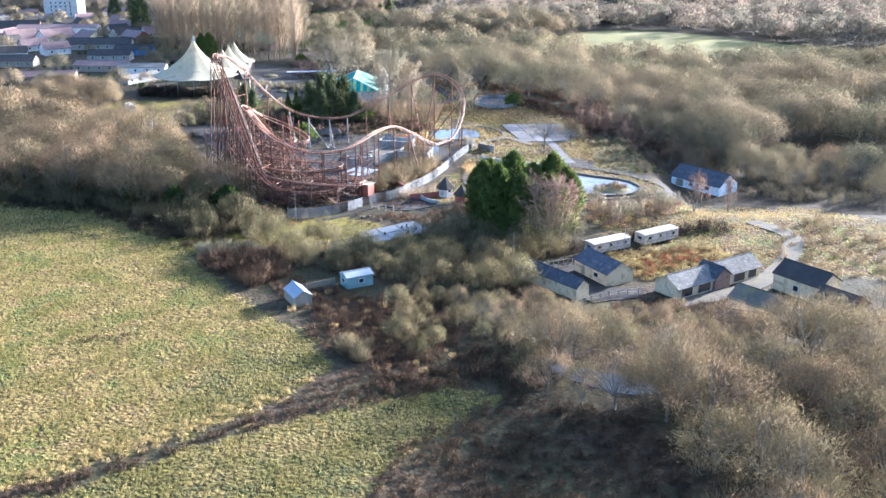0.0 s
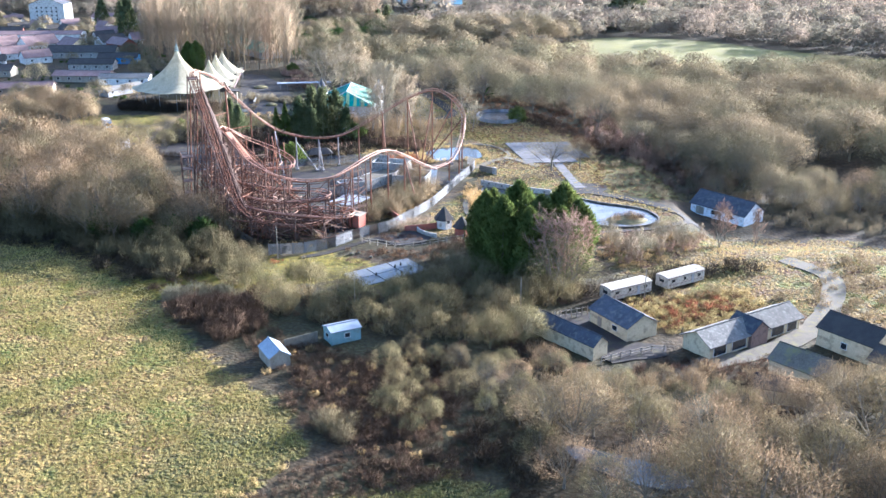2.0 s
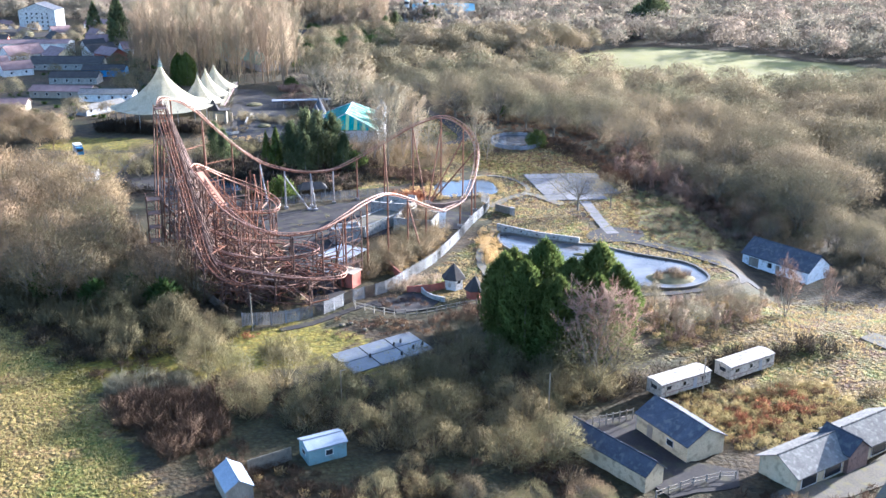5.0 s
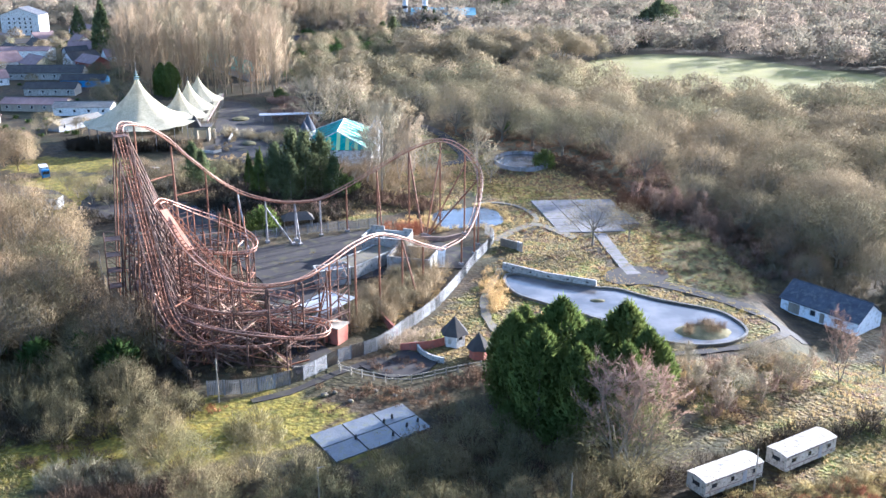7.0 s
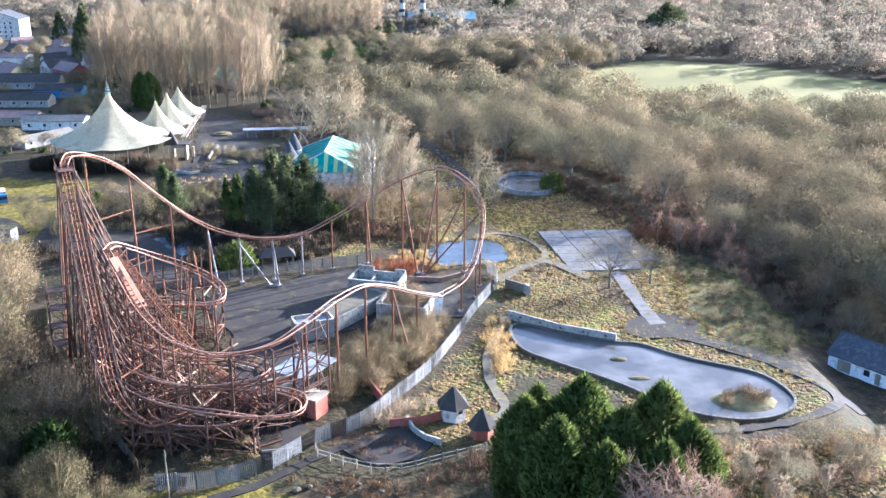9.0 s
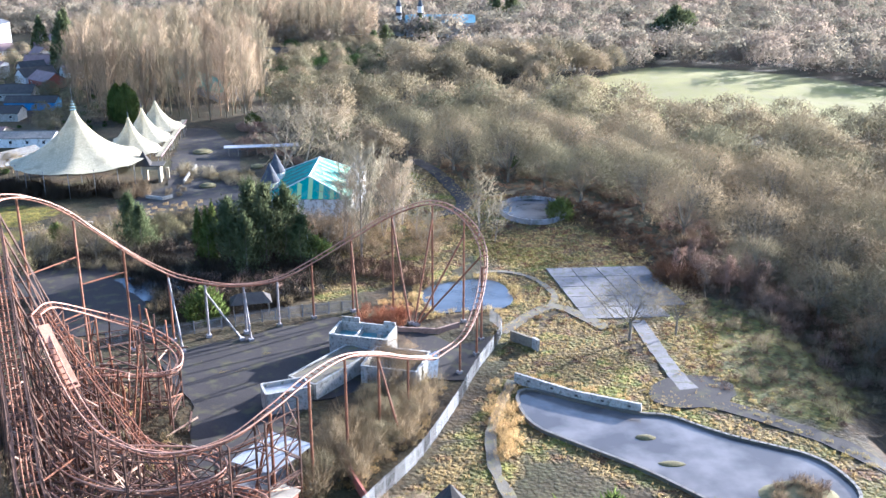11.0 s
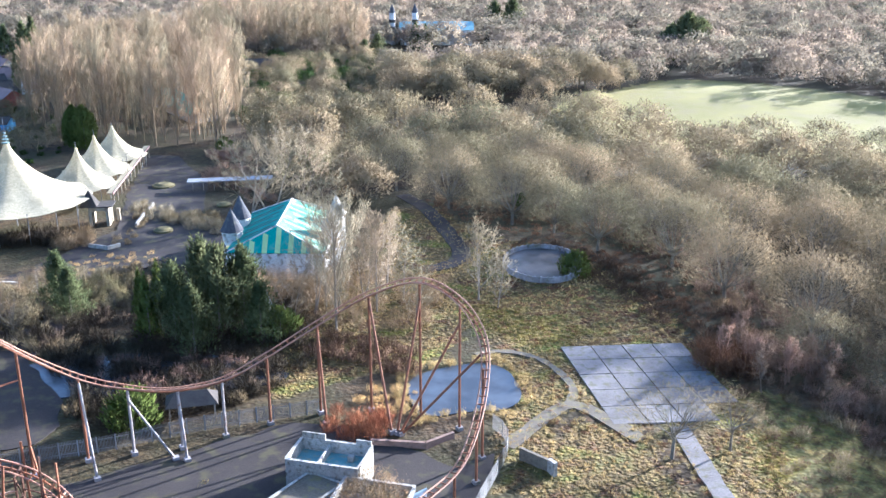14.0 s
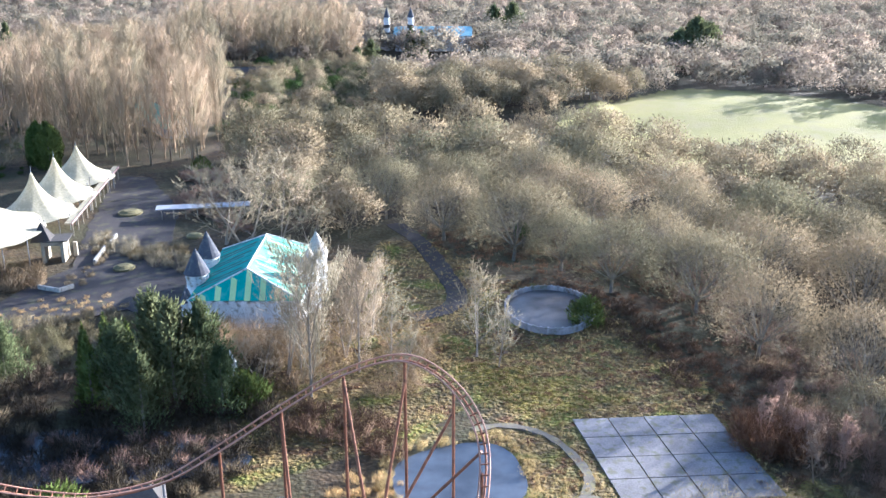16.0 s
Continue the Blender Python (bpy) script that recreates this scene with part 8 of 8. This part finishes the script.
scrub_stuff("yard_scrub", scatter([(-13, 297), (-4, 296), (-3, 306), (-12, 308)], 2.2, 155), M["twig_green"], 4.4, 2.0, 240, 0.05, 156, "olive bushes growing in the roofless block")
scrub_stuff("hut_scrub", scatter([(-12, 255), (-5, 259), (-2, 264), (-8, 263), (-12, 258)], 1.6, 157), M["twig_pale"], 2.6, 1.5, 200, 0.06, 158, "pale leafless bushes beside the red fence")
scrub_stuff("hut_scrub", scatter([(-2, 246), (6, 250), (10, 246), (4, 240), (-4, 240)], 2.2, 159), M["bramble"], 2.0, 1.6, 170, 0.08, 160, "dark bushes below the huts")
scrub_stuff("paddock_scrub", scatter([(-26, 234), (-14, 243), (-4, 241), (-6, 236), (-18, 230)], 2.4, 161), M["bramble"], 0.9, 1.1, 110, 0.07, 162, "dark dead weeds beside the paddock")
scrub_stuff("plaza_weeds", scatter([(-90, 395), (-70, 392), (-62, 402), (-66, 408), (-84, 404)], 3.0, 163), M["straw"], 1.0, 1.2, 110, 0.07, 164, "dead weeds at the edge of the plaza")

BARN_GAP = [(38, 212), (31, 207), (38, 201), (43, 193), (50, 195), (58, 201), (66, 206), (64, 216), (56, 216), (46, 211)]
scrub_stuff("dead_bracken", scatter(BARN_GAP, 1.25, 171), M["straw"], 1.1, 1.0, 110, 0.06, 172, "straw coloured dead grass between barns and caravans")
scrub_stuff("dead_bracken", scatter(BARN_GAP, 2.3, 173), M["bracken"], 1.2, 1.2, 120, 0.06, 174, "rust red dead bracken between barns and caravans")
scrub_stuff("caravan_hedge", scatter([(28, 212), (36, 218), (46, 224), (58, 230), (70, 232), (70, 227), (60, 226), (48, 219.5), (40, 217.5), (30, 210)], 2.2, 175), M["dark_twig"], 3.2, 2.2, 210, 0.09, 176, "dark leafless hedge behind the caravans")
scrub_stuff("caravan_hedge", scatter([(46, 213), (52, 215), (58, 219), (62, 216), (52, 210), (46, 210)], 2.4, 177), M["twig_green"], 2.3, 1.7, 190, 0.07, 178, "olive bushes before the caravans")
scrub_stuff("barn_scrub", scatter([(14, 190), (20, 182), (28, 177), (36, 182), (44, 182), (52, 180), (58, 184), (64, 180), (50, 172), (36, 172), (20, 176), (10, 184)], 2.3, 179), M["bramble"], 1.7, 1.7, 170, 0.08, 180, "brown bramble below the barns")
scrub_stuff("barn_scrub", scatter([(14, 188), (22, 178), (32, 174), (46, 178), (60, 178), (46, 170), (24, 172)], 3.6, 181), M["twig"], 2.8, 2.0, 220, 0.08, 182, "leafless tan bushes below the barns")
UNDER = [(-60, 272), (-50, 254), (-42, 244), (-32, 242), (-24, 248), (-24, 258), (-32, 266), (-42, 288), (-52, 300), (-58, 294)]
scrub_stuff("coaster_weeds", scatter(UNDER, 2.0, 183), M["bramble"], 1.0, 1.2, 110, 0.07, 184, "dead brown weeds below the roller coaster")
scrub_stuff("coaster_weeds", scatter(UNDER, 3.6, 185), M["straw"], 1.1, 1.0, 110, 0.06, 186, "pale dead stems below the roller coaster")
scrub_stuff("plaza_bed", scatter([(-84, 436), (-72, 432), (-62, 424), (-54, 420), (-52, 426), (-64, 434), (-74, 442), (-82, 446)], 2.4, 187), M["twig_pale"], 2.6, 1.7, 190, 0.08, 188, "tan leafless bushes across the plaza")
scrub_stuff("plaza_bed", scatter([(-88, 380), (-76, 372), (-64, 380), (-56, 392), (-62, 400), (-76, 394), (-90, 392)], 2.8, 189), M["twig"], 3.0, 2.0, 200, 0.08, 190, "brown bushes at the edge of the plaza")
scrub_stuff("plaza_bed", scatter([(-72, 470), (-60, 462), (-52, 448), (-46, 452), (-52, 470), (-62, 486), (-72, 490)], 2.8, 191), M["twig_pink"], 2.6, 2.0, 200, 0.09, 192, "plum brown shrubs beside the plaza")

scrub_stuff("slope_weeds", scatter(EAST_SLOPE, 2.0, 251), M["bramble"], 0.7, 1.0, 100, 0.06, 252, "dark dead weeds on the shaded slope")
scrub_stuff("slope_weeds", scatter(EAST_SLOPE, 4.2, 253), M["tuft"], 0.4, 0.9, 90, 0.06, 254, "olive grass clumps on the shaded slope")
scrub_stuff("slope_bushes", scatter(EAST_SLOPE, 6.5, 255), M["twig_mid"], 2.4, 1.9, 260, 0.06, 256, "leafless brown bushes on the shaded slope")
OPEN_GRASS = [(12, 320), (20, 324), (30, 322), (38, 302), (46, 296), (50, 318), (50, 340), (46, 368), (32, 384), (12, 384), (0, 384), (10, 360), (18, 356), (16, 330)]
scrub_stuff("low_bracken", scatter(OPEN_GRASS, 2.3, 201, AVOID), M["bracken"], 0.6, 0.9, 80, 0.06, 202, "low russet bracken in the rough grass")
scrub_stuff("low_bracken", scatter(OPEN_GRASS, 1.9, 203, AVOID), M["straw"], 0.5, 0.8, 80, 0.06, 204, "low clumps of dead grass on the open ground")
scrub_stuff("russet_scrub", scatter([(45, 344), (46, 354), (54, 354), (55, 344), (50, 341)], 1.9, 205), M["bracken"], 4.2, 2.2, 260, 0.07, 206, "russet leafless bushes beside the slab paving")
scrub_stuff("pond_reeds", scatter([(-8, 336), (-6, 346), (10, 352), (16, 338), (12, 329), (4, 329), (-4, 326)], 1.5, 207, [POND_2]), M["straw"], 1.4, 1.0, 120, 0.05, 208, "tan reeds round the dark pond")
scrub_stuff("dark_shrubs", scatter([(-104, 340), (-84, 326), (-66, 318), (-50, 322), (-30, 336), (-20, 350), (-30, 362), (-60, 360), (-74, 372), (-92, 366)], 3.4, 209, [TARMAC, [(-100, 340), (-74, 330), (-74, 352), (-100, 352)]]), M["dark_twig"], 2.8, 2.4, 200, 0.09, 210, "dark brown leafless shrubs round the water")
scrub_stuff("park_scrub", scatter([(-100, 352), (-74, 352), (-70, 372), (-84, 386), (-100, 378)], 3.4, 211), M["twig_mid"], 3.0, 2.2, 220, 0.08, 212, "tan leafless bushes beside the path")

SLOPE = [(-76, 284), (-70, 270), (-64, 262), (-53, 256), (-43, 243), (-40, 236), (-38, 230), (-45, 223), (-60, 222), (-72, 250)]
join_trees("thicket_trees", scatter(SLOPE, 6.5, 213), TREES["green"] + TREES["oak"][:1], M["thicket"], 0.4, 0.68, 213, "small dark leafless trees below the fence")
scrub_stuff("thicket_scrub", scatter(SLOPE, 4.6, 214), M["twig_green"], 2.3, 2.2, 200, 0.09, 215, "dense leafless olive brown thicket below the fence")
scrub_stuff("bramble_scrub", scatter(SLOPE, 2.6, 216), M["dark_twig"], 2.3, 2.2, 160, 0.1, 217, "dark bramble below the thicket")
scrub_stuff("red_scrub", scatter([(-39, 233), (-36, 236), (-34, 235), (-36, 232)], 1.4, 218), M["red_bush"], 1.0, 1.0, 130, 0.06, 219, "small patch of red bramble by the fence end")
scrub_stuff("pale_scrub", scatter([(-33, 229), (-26, 229), (-24, 223), (-30, 222), (-35, 225)], 2.0, 220), M["twig_green"], 2.8, 2.0, 240, 0.07, 221, "pale olive bush beside the concrete base")
scrub_stuff("paddock_scrub", scatter([(-24, 241), (-12, 242), (0, 240), (2, 234), (-6, 234), (-14, 239)], 2.2, 222), M["bracken"], 1.2, 1.2, 130, 0.07, 223, "brown dead weeds beside the paddock")
scrub_stuff("paddock_scrub", scatter([(-16, 248), (-8, 246), (-4, 250), (-8, 255), (-14, 252)], 2.0, 224), M["bramble"], 1.0, 1.1, 120, 0.07, 225, "dead brown growth in the paddock")

scrub_stuff("straw_clumps", scatter([(-30, 176), (-22, 170), (-14, 152), (-4, 146), (4, 150), (2, 164), (-4, 184), (-16, 182), (-26, 190)], 4.4, 226), M["straw"], 1.2, 1.1, 130, 0.07, 227, "tan tussocks among the dead bramble")
scrub_stuff("field_edge_bramble", scatter([(-150, 256), (-92, 242), (-66, 220), (-60, 222), (-84, 250), (-150, 268)], 2.4, 228), M["dark_twig"], 2.2, 2.0, 180, 0.1, 229, "dark bramble along the edge of the pasture")

scrub_stuff("wood_bracken", scatter([(-2, 150), (6, 160), (4, 172), (12, 168), (20, 158), (20, 146), (12, 142), (4, 146)], 2.2, 230), M["dark_twig"], 1.8, 1.8, 160, 0.1, 231, "dark bramble at the edge of the near wood")
scrub_stuff("island_scrub", scatter([(43, 263.5), (51, 263.5), (52, 268), (46, 269)], 1.4, 232), M["bramble"], 2.0, 1.3, 170, 0.06, 233, "dark brown scrub on the pond island")

scrub_stuff("water_shrubs", scatter([(-66, 336), (-30, 338), (-28, 347), (-66, 351)], 4.4, 265), M["twig_pink"], 2.8, 1.7, 220, 0.06, 266, "plum brown leafless shrubs in the dark water")
scrub_stuff("verge_grass", np.array(ragged([(33, 298), (40, 303.5), (48, 301.5), (50, 287), (57, 280), (62, 273), (55, 277.5), (47, 290.5), (40, 290), (33, 291)], 1.1, 0.7, 3)), M["tuft"], 0.45, 0.8, 80, 0.06, 270, "olive grass creeping over the tarmac edge")
scrub_stuff("yard_moss", np.array([(-38.4, 302.3), (-37.6, 302.8), (-35.7, 302.9), (-34.9, 303.4), (-32.7, 308.9), (-32.2, 310.2), (-43.0, 307.0), (-20, 296), (-41, 312)]), M["tuft"], 0.35, 0.8, 70, 0.07, 234, "yellow moss and weeds in the cracks of the yard")

scrub_stuff("low_bracken", scatter([(6, 408), (14, 416), (26, 420), (40, 406), (48, 386), (50, 366), (44, 362), (40, 384), (34, 398), (28, 412), (14, 412)], 1.9, 235, [POOL]), M["bracken"], 0.8, 1.0, 110, 0.06, 236, "russet bracken round the boating pool")
scrub_stuff("low_bracken", scatter([(8, 392), (30, 386), (40, 372), (36, 364), (14, 380)], 2.2, 237, [POOL]), M["bracken"], 0.5, 0.9, 90, 0.06, 238, "low russet bracken before the boating pool")

scrub_stuff("bramble_scrub", scatter([(70, 312), (54, 338), (53, 372), (53, 396), (36, 424), (12, 446), (20, 456), (48, 432), (66, 402), (70, 360), (84, 320)], 3.2, 241), M["bramble"], 1.7, 1.9, 130, 0.09, 242, "dead brown bramble along the woodland edge")

join_trees("edge_saplings", scatter([(50, 338), (60, 334), (70, 326), (72, 340), (62, 352), (54, 358), (49, 350)], 4.2, 267), TREES["birch"] + TREES["green"][:1], M["twig_pink"], 0.36, 0.6, 268, "pinkish leafless saplings at the woodland edge")
scrub_stuff("bracken_scrub", scatter([(48, 352), (58, 346), (60, 392), (46, 420), (22, 444), (-6, 452), (0, 438), (14, 424), (34, 416), (46, 396)], 3.0, 243, [POOL]), M["bracken"], 1.2, 1.7, 120, 0.08, 244, "russet bracken between meadow and woodland")
scrub_stuff("leafless_scrub", scatter([(52, 350), (60, 346), (61, 392), (44, 424), (20, 446), (-6, 456), (-2, 442), (16, 432), (38, 420), (52, 396)], 5.0, 245), M["twig"], 3.0, 2.3, 260, 0.06, 246, "leafless tan bushes along the woodland edge")
